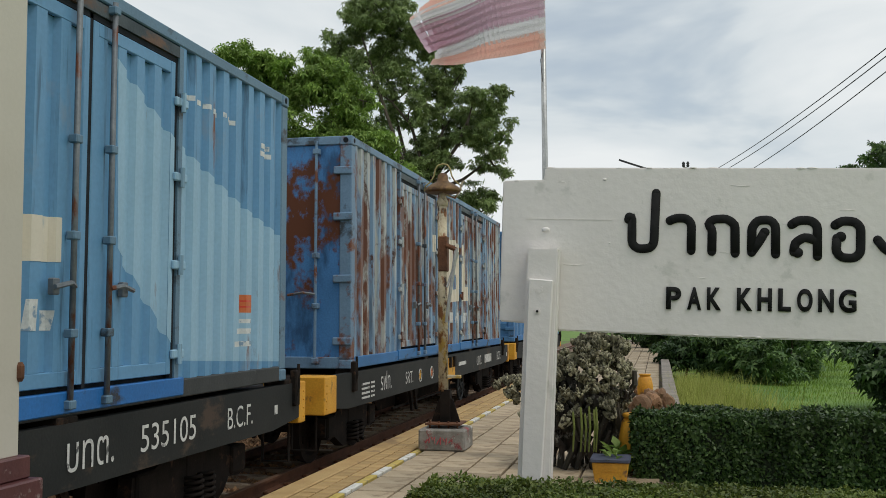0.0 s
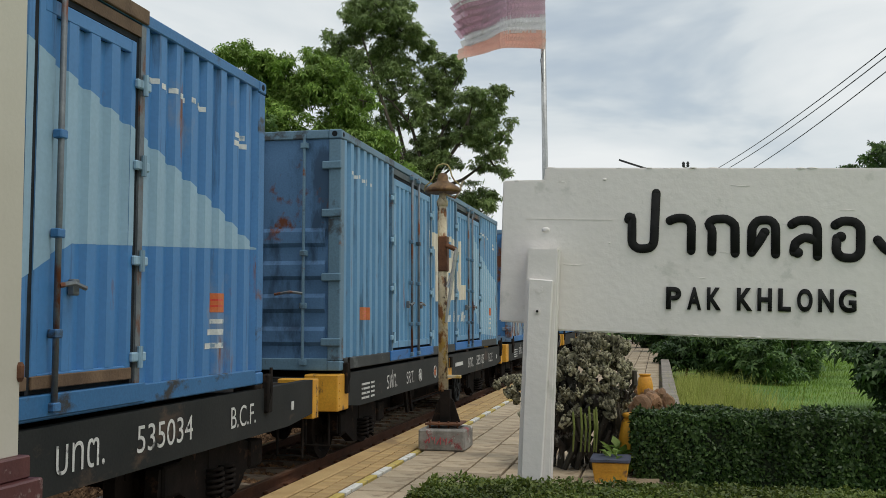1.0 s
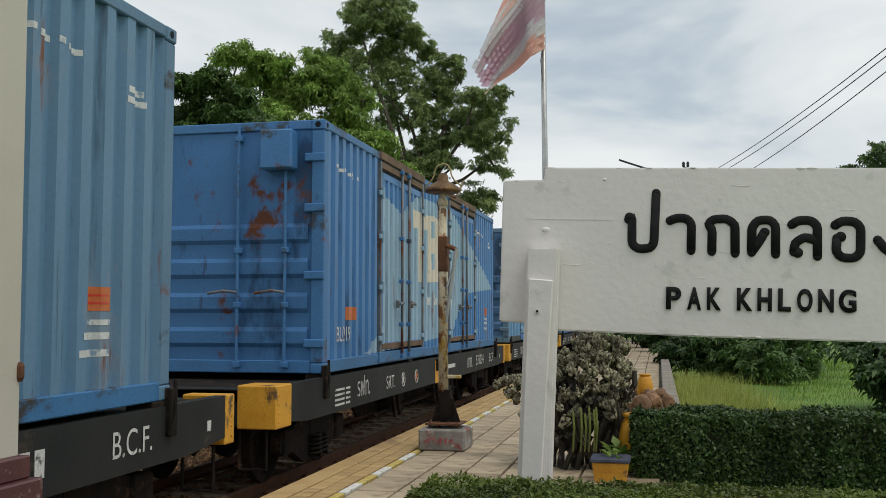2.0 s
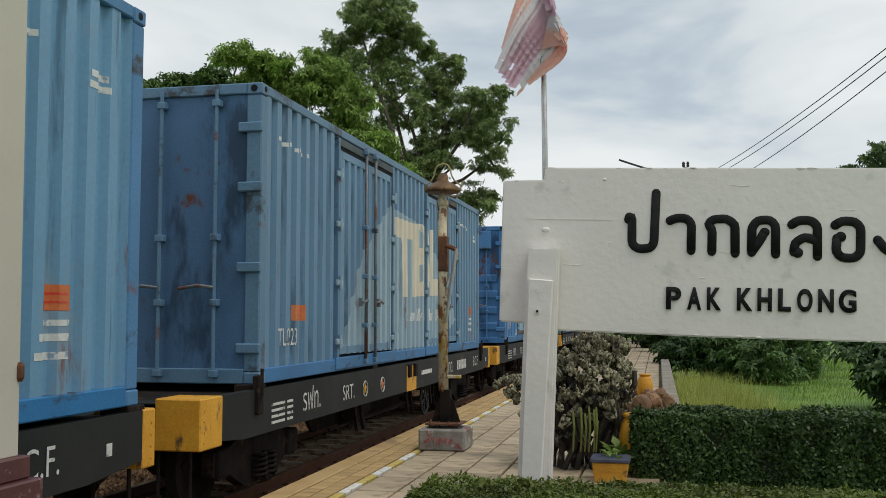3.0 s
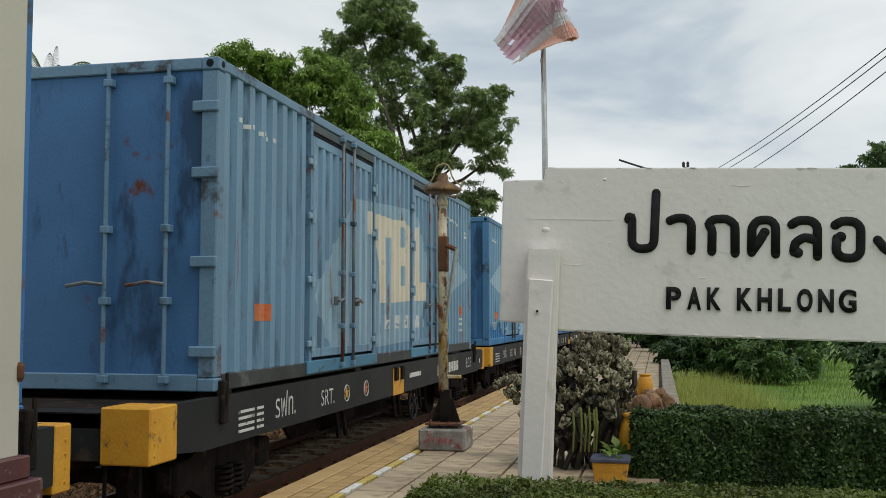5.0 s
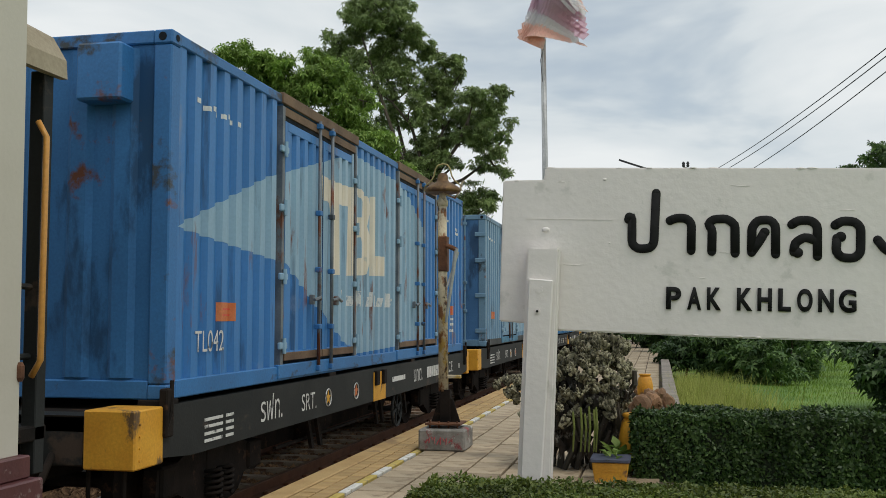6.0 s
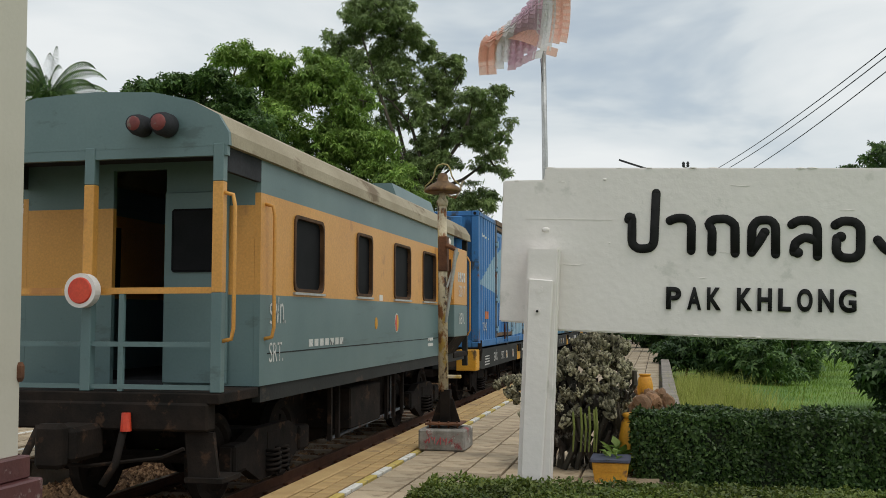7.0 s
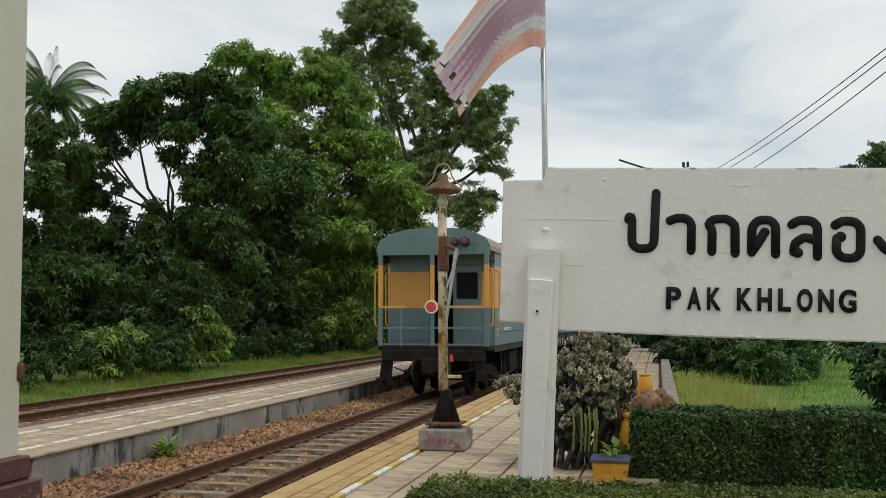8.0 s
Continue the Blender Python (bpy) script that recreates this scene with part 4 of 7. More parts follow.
def flat_wagon(c, letters=True, number="", L=6.45):
    t = thing("flat_wagon", pose(TRAIN_X, c, RAIL_Z), "black bogie container flat wagon with yellow ends and white stencils", "railway wagon", "flat wagons of the train")
    X = 1.24
    move = 0.65 if L > 7 else 0.0
    for s in (-1, 1):
        bm = NB()
        prism(bm, [(-L, 0.80), (-L + 0.9, 0.72), (L - 0.9, 0.72), (L, 0.80), (L, 1.16), (-L, 1.16)], "x", min(s * X, s * (X - 0.10)), max(s * X, s * (X - 0.10)))
        part("side_sill", bm, M_SILL, t)
    bm = NB()
    box(bm, -X + 0.1, X - 0.1, -L, L, 1.0, 1.12)
    part("deck", bm, M_UNDER, t)
    for s in (-1, 1):
        bm = NB()
        box(bm, -0.3, 0.3, min(s * 0.0, s * L), max(s * 0.0, s * L), 0.58, 1.0)
        part("centre_sill", bm, M_UNDER, t)
        bm = NB()
        box(bm, -X + 0.42, X - 0.42, min(s * (L - 0.30), s * L), max(s * (L - 0.30), s * L), 0.74, 1.12, 0.012)
        part("headstock", bm, M_SILL, t)
        dep = 0.42 if s < 0 else 0.17
        for e in (-1, 1):
            bm = NB()
            box(bm, min(e * (X - 0.42), e * (X + 0.008)), max(e * (X - 0.42), e * (X + 0.008)), min(s * (L - dep), s * (L + 0.02)), max(s * (L - dep), s * (L + 0.02)), 0.72, 1.165, 0.012)
            cap = part("headstock_end", bm, M_YELLOW, t, "yellow painted headstock end")
            for q in range(4 if e > 0 else 0):
                bm = NB()
                rod(bm, (X + 0.004, s * (L - 0.05), 0.79 + q * 0.09), (X + 0.018, s * (L - 0.05), 0.79 + q * 0.09), 0.014, 0.010, 7)
                part("rivet", bm, M_YELLOW, cap)
        bm = NB()
        box(bm, -0.12, 0.12, min(s * L, s * (L + 0.42)), max(s * L, s * (L + 0.42)), 0.64, 0.88, 0.03)
        box(bm, -0.16, 0.16, min(s * (L + 0.36), s * (L + 0.56)), max(s * (L + 0.36), s * (L + 0.56)), 0.60, 0.92, 0.04)
        part("coupler", bm, M_UNDER, t)
        bm = NB()
        tube(bm, [(0.55, s * L, 0.82), (0.6, s * (L + 0.2), 0.66), (0.5, s * (L + 0.36), 0.50)], 0.03, 8)
        part("brake_hose", bm, M_UNDER, t, "", True)
        for x in (0.75, -0.75):
            bm = NB()
            tube(bm, [(x + 0.35, s * L - s * 0.1, 0.72), (x + 0.35, s * L - s * 0.1, 0.30), (x + 0.05, s * L - s * 0.1, 0.30), (x + 0.05, s * L - s * 0.1, 0.72)], 0.018, 6)
            part("step_rung", bm, M_UNDER, t)
    for y in (-CL + 0.1, -2.0, 2.0, CL - 0.1):
        for x in (-X + 0.01, X - 0.25):
            bm = NB()
            box(bm, x, x + 0.24, y - 0.12, y + 0.12, 1.12, 1.205, 0.01)
            part("container_seat", bm, M_UNDER, t)
    for y in (-CL - 0.02, CL + 0.02):
        if abs(y) < L - 0.25:
            bm = NB()
            box(bm, X - 0.03, X + 0.045, y - 0.06, y + 0.06, 0.92, 1.30, 0.012)
            tube(bm, [(X + 0.02, y - 0.05, 0.95), (X + 0.05, y, 1.12), (X + 0.03, y + 0.04, 1.36)], 0.018, 6)
            part("twist_lock", bm, M_UNDER, t, "grimy corner twist lock")
    bm = NB()
    box(bm, X - 0.006, X + 0.008, -0.30, 0.30, 0.715, 1.108, 0.004)
    part("centre_patch", bm, M_YELLOW, t, "yellow painted lifting patch")
    for y in (-0.2, 0.16):
        bm = NB()
        box(bm, X + 0.0, X + 0.05, y - 0.07, y + 0.07, 0.93, 1.13, 0.01)
        part("lock_bracket", bm, M_UNDER, t)
    for y in (2.0 - L, L - 2.0):
        bogie(y, t)
    # brake gear under the middle
    bm = NB()
    rod(bm, (0.55, -1.5, 0.52), (0.55, -0.6, 0.52), 0.2, 0.2, 14)
    part("air_tank", bm, M_UNDER, t, "", True)
    bm = NB()
    tube(bm, [(1.14, 1.3 + 0.26 * math.cos(a), 0.48 + 0.26 * math.sin(a)) for a in np.linspace(0, 2 * math.pi, 20, endpoint=False)], 0.022, 6, True)
    for k in range(3):
        a = math.pi * k / 3 + 0.3
        rod(bm, (1.14, 1.3 + 0.26 * math.cos(a), 0.48 + 0.26 * math.sin(a)), (1.14, 1.3 - 0.26 * math.cos(a), 0.48 - 0.26 * math.sin(a)), 0.016, 0.016, 6)
    rod(bm, (0.7, 1.3, 0.48), (1.18, 1.3, 0.48), 0.04, 0.04, 8)
    part("hand_brake_wheel", bm, M_SILL, t)
    for y in (-2.2, -1.9, 0.6, 0.9, 2.3):
        bm = NB()
        prism(bm, [(y - 0.05, 0.72), (y + 0.05, 0.72), (y + 0.22, 0.30), (y + 0.14, 0.30)], "x", 0.96, 1.0)
        part("brake_hanger", bm, M_UNDER, t)
    # plates added to hide the lit ballast and keep the underside dark
    for x in (-0.55, 0.5):
        bm = NB()
        prism(bm, [(-3.4, 0.98), (-2.6, 0.34), (2.6, 0.34), (3.4, 0.98)], "x", x, x + 0.05)
        part("dark_blocking_plate", bm, M_UNDER, t)
    bm = NB()
    rod(bm, (0.9, -3.0, 0.42), (0.9, 3.0, 0.42), 0.022, 0.022, 6)
    part("brake_rod", bm, M_UNDER, t)
    xf = X + 0.006
    if letters:
        text_part("SRT.", -3.1 - 0.6 * move, 0.84, 0.19, xf, t, "stencil_mark", width=0.48)
        text_part("B.C.F.", 4.44 + 1.3 * move, 0.85, 0.20, xf, t, "stencil_class", width=0.58)
        text_part("\u0e1a\u0e17\u0e15.", 1.95 + move, 0.84, 0.25, xf, t, "stencil_thai_class", width=0.60)
        text_part("\u0e23\u0e1f\u0e17.", -4.24 - move, 0.84, 0.25, xf, t, "stencil_thai_mark", width=0.58)
        part("stencil_box", flat_poly(rect(5.62 + 1.9 * move, 0.88, 0.07, 0.09), xf), M_LETTER, t)
        if number:
            text_part(number, 2.91 + 1.1 * move, 0.85, 0.21, xf, t, "stencil_number", width=0.92)
        else:
            for k in range(6):
                a = 2.91 + 1.1 * move + k * 0.155
                part("stencil_number_bar", flat_poly([(a, 0.85), (a + 0.10, 0.85), (a + 0.10, 1.03), (a, 1.03)], xf), M_LETTER, t)
        for z in (0.97, 0.91, 0.85, 0.79):
            for q, w in ((-5.45 - 0.5 * move, 0.36), (-5.02 - 0.5 * move, 0.16)):
                part("stencil_line", flat_poly([(q, z), (q + w, z), (q + w, z + 0.026), (q, z + 0.026)], xf), M_LETTER, t)
        part("stencil_plate", flat_poly([(0.68, 0.92), (1.42, 0.92), (1.42, 0.99), (0.68, 0.99)], xf), M_LETTER, t)
        for y, mt in ((-2.2 - 0.5 * move, M_LETTER if number else M_YELLOW), (-1.1 - 0.9 * move, M_ORANGE)):
            bm = NB()
            pts = [(xf, y + 0.10 * math.cos(a), 0.92 + 0.10 * math.sin(a)) for a in np.linspace(0, 2 * math.pi, 20, endpoint=False)]
            tube(bm, pts, 0.007, 5, True)
            part("stencil_ring", bm, M_LETTER, t)
            part("stencil_star", flat_poly([(y + (0.085 if k % 2 == 0 else 0.035) * math.cos(radians(90 + 36 * k)), 0.92 + (0.085 if k % 2 == 0 else 0.035) * math.sin(radians(90 + 36 * k))) for k in range(10)], xf), mt, t)
    MOVERS.append((t, Vector((TRAIN_X, c, RAIL_Z))))
    return t


RUSTY = [((0.42, 0.44, 0.42), 0.58, 1.9, (1, 2.6, 0.16)), ((0.13, 0.042, 0.018), 0.52, 1.3, (1, 1.3, 0.55)), ((0.07, 0.026, 0.014), 0.30, 2.6, (1, 2.2, 0.8))]
SKY_A, SKY_P = (0.15, 0.285, 0.42), (0.25, 0.39, 0.50)
SPEC = (
    dict(c=32.8, wc=33.1, label="blue freight container at the head of the visible train", dark=(0.07, 0.20, 0.40), pale=SKY_P, wagon=False),
    dict(c=18.22, wc=18.3, L=7.25, label="blue freight container badly rusted, with peeling paint", dark=(0.16, 0.27, 0.40), pale=(0.40, 0.44, 0.45), rust=0.32, streak=RUSTY, end=(0.06, 0.19, 0.42), end_rust=0.50, end_style="plain", soot=False, mark=(-1.2, 0.95, 1.0, 1.16)),
    dict(c=3.72, wc=3.92, label="pale blue ribbed freight container with faded cream emblem", dark=(0.115, 0.275, 0.45), pale=(0.27, 0.44, 0.57), frame=(0.12, 0.22, 0.31), soot=True, bar=(0.02, 0.16, 0.46), number="535105", end=(0.07, 0.15, 0.28), end_rust=0.14,
         fields=([(2.75, 2.55), (3.62, 2.12), (4.98, 1.72), (6.0, 1.50), (6.0, 0.2), (3.8, 0.3), (2.8, 1.16)],), mark=(-1.11, 0.97, 1.01, 1.18)),
    dict(c=-10.95, label="bright blue freight container with pale wave and brown door sills", dark=(0.055, 0.19, 0.42), pale=(0.26, 0.40, 0.51), rust=0.10, flush=True, bar=(0.035, 0.16, 0.36), number="535034", wc=-10.9, L=7.65, end_style="box", end=(0.05, 0.15, 0.33), end_rust=0.26, code="BL019",
         fields=([(-4.3, 0.16), (-3.5, 0.55), (-3.56, 2.45), (-2.46, 2.25), (-1.36, 2.66), (1.33, 2.70), (2.77, 2.30), (3.83, 2.02), (5.11, 1.63), (6.0, 1.32), (2.84, 1.15), (1.9, 0.7), (1.37, 0.34), (-2.12, 0.20)],), mark=(-1.66, 1.27, 0.88, 1.13)),
    dict(c=-26.9, wc=-26.95, L=7.35, label="blue-grey ribbed freight container with cream emblem", dark=(0.11, 0.22, 0.34), pale=(0.27, 0.38, 0.46), end=(0.06, 0.13, 0.24), end_rust=0.08, end_style="plain", bar=(0.04, 0.18, 0.40), code="TL023",
         fields=([(-3.5, 0.2), (-2.6, 1.5), (-1.2, 2.3), (0.6, 2.2), (2.6, 1.5), (3.6, 0.6), (2.0, 0.16)],), mark=(-0.89, 1.0, 0.95, 1.17)),
    dict(c=-41.45, wc=-41.36, L=6.25, label="blue freight container with pale arrow field and bright blue frame", dark=(0.135, 0.29, 0.44), pale=(0.31, 0.46, 0.56), end=(0.035, 0.12, 0.26), end_style="upright", end_rust=0.0, frame=(0.07, 0.215, 0.42), bar=(0.016, 0.18, 0.43), code="TL027",
         fields=([(-5.95, 1.5), (-3.75, 2.16), (-2.71, 2.56), (-1.46, 2.13), (1.13, 2.46), (2.02, 1.83), (2.05, 0.18), (-1.13, 0.16), (-1.43, 0.79), (-3.71, 1.12)],), primer=([(-5.9, 0.16), (-5.9, 0.5), (-5.2, 0.34), (-4.6, 0.6), (-4.0, 0.25), (-3.7, 0.16)], [(1.2, 0.3), (1.5, 0.75), (1.9, 0.4), (2.3, 0.6), (2.6, 0.3)]), mark=(-1.71, 0.94, 0.99, 1.18)),
    dict(c=-56.0, wc=-55.85, L=7.4, label="grey-blue weathered ribbed freight container with emblem", dark=(0.14, 0.26, 0.38), pale=(0.25, 0.38, 0.48), rust=0.12, end=(0.05, 0.14, 0.30), end_style="plain", end_rust=0.10, soot=True, bar=(0.06, 0.22, 0.36),
         fields=([(3.96, 1.95), (5.95, 1.49), (3.96, 1.07)], [(-3.5, 0.9), (-2.0, 2.2), (1.4, 2.4), (2.2, 1.6), (1.6, 0.3), (-2.8, 0.2)]), mark=(-1.22, 0.89, 1.03, 1.22)),
    dict(c=-70.92, wc=-70.93, L=6.6, label="strong blue freight container with pale arrow field and emblem", dark=(0.035, 0.17, 0.42), pale=(0.24, 0.38, 0.49), rust=0.14, flush=True, bar=(0.03, 0.17, 0.42), end=(0.03, 0.13, 0.31), end_style="upright_box", end_rust=0.08, code="TL042",
         fields=([(-5.95, 1.40), (-4.05, 2.07), (-1.16, 2.78), (1.43, 2.70), (2.83, 2.14), (2.82, 0.26), (-1.12, 0.18), (-3.5, 1.22)],), mark=(-2.34, 1.2, 0.84, 1.12)),
)
for spec_ in SPEC:
    flat_wagon(spec_.get("wc", spec_["c"]), spec_.get("wagon", True), spec_.get("number", ""), spec_.get("L", 6.45))
    container(spec_)


# ---- the brake van at the end of the train ----
M_GASKET = surf("brown_window_rubber", (0.055, 0.028, 0.014), (0.11, 0.055, 0.025), 6, 0.7, spec=0.25)


def brake_van():
    R0 = -90.22
    t = thing("brake_van", pose(TRAIN_X, R0, RAIL_Z), "grey-green and orange brake van with an open rear veranda", "railway coach")
    X, zb = 1.30, -RAIL_Z
    F0, F1, F2 = 0.95 + zb, 1.83 + zb, 2.82 + zb
    ZE = 3.16 + zb
    YB, YF = 0.82, 10.1
    wins = ((1.73, 2.64), (3.95, 4.62), (5.78, 6.72), (7.58, 8.50))
    W0, W1 = 1.90 + zb, 2.68 + zb
    for s in (1, -1):
        xa, xb_ = sorted((s * X, s * (X - 0.06)))
        bm = NB()
        box(bm, xa, xb_, YB, YF, F0, F1)
        lower = part("lower_side", bm, M_COACHG, t)
        bm = NB()
        box(bm, xa, xb_, YB, YF, F2, ZE)
        part("upper_side", bm, M_COACHG, t)
        y = YB
        for a, b in wins + ((YF, YF),):
            bm = NB()
            box(bm, xa, xb_, y, a, F1, F2)
            if b > a:
                box(bm, xa, xb_, a, b, F1, W0)
                box(bm, xa, xb_, a, b, W1, F2)
                bmesh.ops.remove_doubles(bm, verts=bm.verts, dist=1e-4)
            part("orange_panel", bm, M_COACHO, t, "orange painted window panel")
            y = b
        for a, b in wins:
            r, o = 0.09, 0.035
            def ring(d, rr):
                pts = []
                for cx, cz, a0 in ((b - rr + d, W1 - rr + d, 0), (a + rr - d, W1 - rr + d, 90), (a + rr - d, W0 + rr - d, 180), (b - rr + d, W0 + rr - d, 270)):
                    pts += [(cx + rr * math.cos(radians(a0 + q)), cz + rr * math.sin(radians(a0 + q))) for q in (0, 22, 45, 68, 90)]
                return pts
            outer, inner = ring(0.018, r), ring(-0.016, r)
            bm = NB()
            xo, xi = s * (X + 0.018), s * (X - 0.03)
            vo = [[bm.verts.new((q, p[0], p[1])) for p in pts] for q, pts in ((s * X, outer), (xo, outer), (xo, inner), (xi, inner))]
            for u, v in zip(vo, vo[1:]):
                n = len(u)
                for i in range(n):
                    bm.faces.new((u[i], u[(i + 1) % n], v[(i + 1) % n], v[i]))
            bmesh.ops.recalc_face_normals(bm, faces=bm.faces)
            w = part("window", bm, M_GASKET, t, "round cornered dark rubber window frame")
            bm = NB()
            box(bm, min(s * (X - 0.05), s * (X - 0.035)), max(s * (X - 0.05), s * (X - 0.035)), a - 0.01, b + 0.01, W0 - 0.01, W1 + 0.01)
            part("pane", bm, M_UNLITPANE, w, "near-black pane for the unlit inside")
            bm = NB()
            box(bm, min(s * (X + 0.03), s * X), max(s * (X + 0.03), s * X), a - 0.03, b + 0.03, W0 - 0.05, W0 - 0.025)
            part("window_sill", bm, M_GALV, w)
    # guard's lookout that stands out of the side at the front
    for s in (1, -1):
        xa, xb_ = sorted((s * X, s * (X + 0.26)))
        for z0, z1, mt, nm in ((F0 + 0.32, F1, M_COACHG, "lookout_lower"), (F1, F2 + 0.03, M_COACHO, "lookout_upper")):
            bm = NB()
            box(bm, xa, xb_, 8.87, 10.04, z0, z1, 0.01)
            lk = part(nm, bm, mt, t)
        bm = NB()
        box(bm, min(s * (X + 0.05), s * (X + 0.22)), max(s * (X + 0.05), s * (X + 0.22)), 8.83, 8.872, W0 + 0.05, W1 - 0.05, 0.005)
        part("lookout_grille", bm, M_GASKET, lk, "brown mesh grille")
        for z0, z1 in ((W0 + 0.03, W0 + 0.055), (W1 - 0.055, W1 - 0.03)):
            bm = NB()
            box(bm, min(s * (X + 0.035), s * (X + 0.235)), max(s * (X + 0.035), s * (X + 0.235)), 8.815, 8.868, z0, z1, 0.004)
            part("grille_frame", bm, M_COACHO, lk)
        for q in (0.035, 0.215):
            bm = NB()
            box(bm, min(s * (X + q), s * (X + q + 0.02)), max(s * (X + q), s * (X + q + 0.02)), 8.815, 8.868, W0 + 0.056, W1 - 0.056, 0.004)
            part("grille_frame", bm, M_COACHO, lk)
        bm = NB()
        lathe(bm, [(0.05, 0.0), (0.075, 0.02), (0.07, 0.05), (0.03, 0.075)], 14, Matrix.Translation((s * (X + 0.002), 9.45, F2 + 0.16)) @ Matrix.Rotation(radians(90 * s), 4, "Y"))
        part("side_lamp", bm, M_WHITE, t, "round white lamp above the lookout", True)
        bm = NB()
        prism(bm, [(s * X, F0), (s * (X + 0.02), F0), (s * (X + 0.25), F0 + 0.32), (s * X, F0 + 0.32)], "y", 8.89, 10.02)
        part("lookout_underside", bm, M_UNDER, t)
    # end walls of the cabin
    for y, nm in ((YB, "rear_wall"), (YF - 0.06, "front_wall")):
        for z0, z1, mt, lab in ((F0, F1, M_COACHG, ""), (F1, F2 - 0.12, M_COACHO, "orange painted upper wall"), (F2 - 0.12, ZE, M_COACHG, "")):
            bm = NB()
            box(bm, -X + 0.062, -0.28, y, y + 0.06, z0, z1)
            part(nm, bm, mt, t, lab)
            bm = NB()
            box(bm, 0.30, X - 0.062, y, y + 0.06, z0, z1)
            part(nm, bm, mt, t, lab)
        bm = NB()
        box(bm, -0.28, 0.30, y, y + 0.06, F2 + 0.26, ZE)
        part("door_header", bm, M_COACHG, t)
    bm = NB()
    box(bm, 0.31, 0.98, YB - 0.05, YB - 0.006, F0 + 0.02, F2 + 0.02, 0.01)
    d = part("door", bm, M_COACHG, t, "grey-green door slid half open")
    bm = NB()
    box(bm, 0.40, 0.90, YB - 0.065, YB - 0.052, F1 + 0.22, F2 - 0.15, 0.02)
    part("pane", bm, M_UNLITPANE, d)
    bm = NB()
    box(bm, -X + 0.07, X - 0.07, YB + 0.07, YF - 0.07, F0 - 0.02, F0 + 0.04)
    part("floor_plate", bm, M_COACHIN, t)
    bm = NB()
    box(bm, -0.5, 0.6, YB + 2.2, YB + 2.26, F0, ZE)
    part("partition", bm, M_COACHIN, t)
    # arched roof over the cabin and verandas
    bm = NB()
    arc = [(-X - 0.05, ZE - 0.02), (-X - 0.04, ZE + 0.10), (-X + 0.06, ZE + 0.26), (-X + 0.32, ZE + 0.40), (-0.6, ZE + 0.49), (0, ZE + 0.52), (0.6, ZE + 0.49), (X - 0.32, ZE + 0.40), (X - 0.06, ZE + 0.26), (X + 0.04, ZE + 0.10), (X + 0.05, ZE - 0.02)]
    inner = [(x * 0.96, z - 0.04) for x, z in arc][::-1]
    prism(bm, arc + [(p[0], max(p[1], ZE - 0.02)) for p in inner], "y", 0.02, 11.55)
    part("roof", bm, M_COACHR, t, "dusty tan arched roof")
    bm = NB()
    prism(bm, [(x * 0.999, z) for x, z in arc], "y", -0.03, 0.03)
    part("roof_end", bm, M_COACHG, t, "grey-green curved roof end")
    bm = NB()
    box(bm, -X - 0.03, X + 0.03, -0.028, 0.028, ZE - 0.11, ZE - 0.015)
    part("veranda_valance", bm, M_COACHG, t)
    # dark panels added beside the veranda, with a dark ceiling, to imitate its shade
    for s in (-1, 1):
        bm = NB()
        box(bm, min(s * X, s * (X - 0.05)), max(s * X, s * (X - 0.05)), 0.06, YB, F2 + 0.10, ZE)
        part("veranda_shade_panel", bm, M_COACHIN, t, "dark panel added over the veranda side as shade")
    bm = NB()
    box(bm, -X + 0.05, X - 0.05, 0.03, YB, ZE - 0.012, ZE + 0.01)
    part("veranda_ceiling", bm, M_COACHIN, t)
    bm = NB()
    prism(bm, [(-0.75, ZE + 0.35), (0.75, ZE + 0.35), (0.60, ZE + 0.76), (-0.60, ZE + 0.76)], "y", 8.2, 11.2)
    part("roof_box", bm, M_COACHG, t, "weathered box on the roof")
    for x in (-X + 0.05, X - 0.05):
        bm = NB()
        box(bm, x - 0.05, x + 0.05, 11.38, 11.48, F0 - 0.3, ZE, 0.006)
        part("front_post", bm, M_SILL, t, "dark veranda post")
    for z in (F0 + 0.42, F0 + 0.85):
        bm = NB()
        tube(bm, [(X - 0.1, 11.0, z), (X - 0.06, 11.25, z), (X - 0.06, 11.42, z)], 0.02, 6)
        part("front_rail", bm, M_SILL, t)
    bm = NB()
    tube(bm, [(X + 0.02, 11.3, F0 + 0.3), (X + 0.08, 11.3, F0 + 0.4), (X + 0.08, 11.3, F2 - 0.1), (X + 0.02, 11.3, F2)], 0.02, 6)
    part("front_grab_rail", bm, M_COACHO, t, "", True)
    bm = NB()
    box(bm, -X, X, YF, 11.5, F0 - 0.10, F0 - 0.005, 0.01)
    part("front_floor", bm, M_UNDER, t)
    for k, (x, rr) in enumerate(((0.52, 0.085), (0.76, 0.095))):
        bm = NB()
        lathe(bm, [(rr, 0.0), (rr * 1.15, 0.02), (rr * 1.15, 0.12), (rr * 0.9, 0.20)], 18, Matrix.Translation((x, -0.03, ZE + 0.17)) @ Matrix.Rotation(radians(90), 4, "X"))
        lm = part("tail_lamp", bm, M_COACHIN, t, "pair of dusty red tail lamps", True)
        bm = NB()
        bmesh.ops.create_uvsphere(bm, u_segments=14, v_segments=8, radius=rr * 0.85, matrix=Matrix.Translation((x, -0.22, ZE + 0.17)) @ Matrix.Diagonal((1, 0.35, 1, 1)))
        part("lens", bm, M_DULLRED, lm, "", True)
    # veranda: floor, posts, rails
    bm = NB()
    box(bm, -X, X, -0.06, YB, F0 - 0.10, F0 - 0.005, 0.01)
    part("veranda_floor", bm, M_UNDER, t)
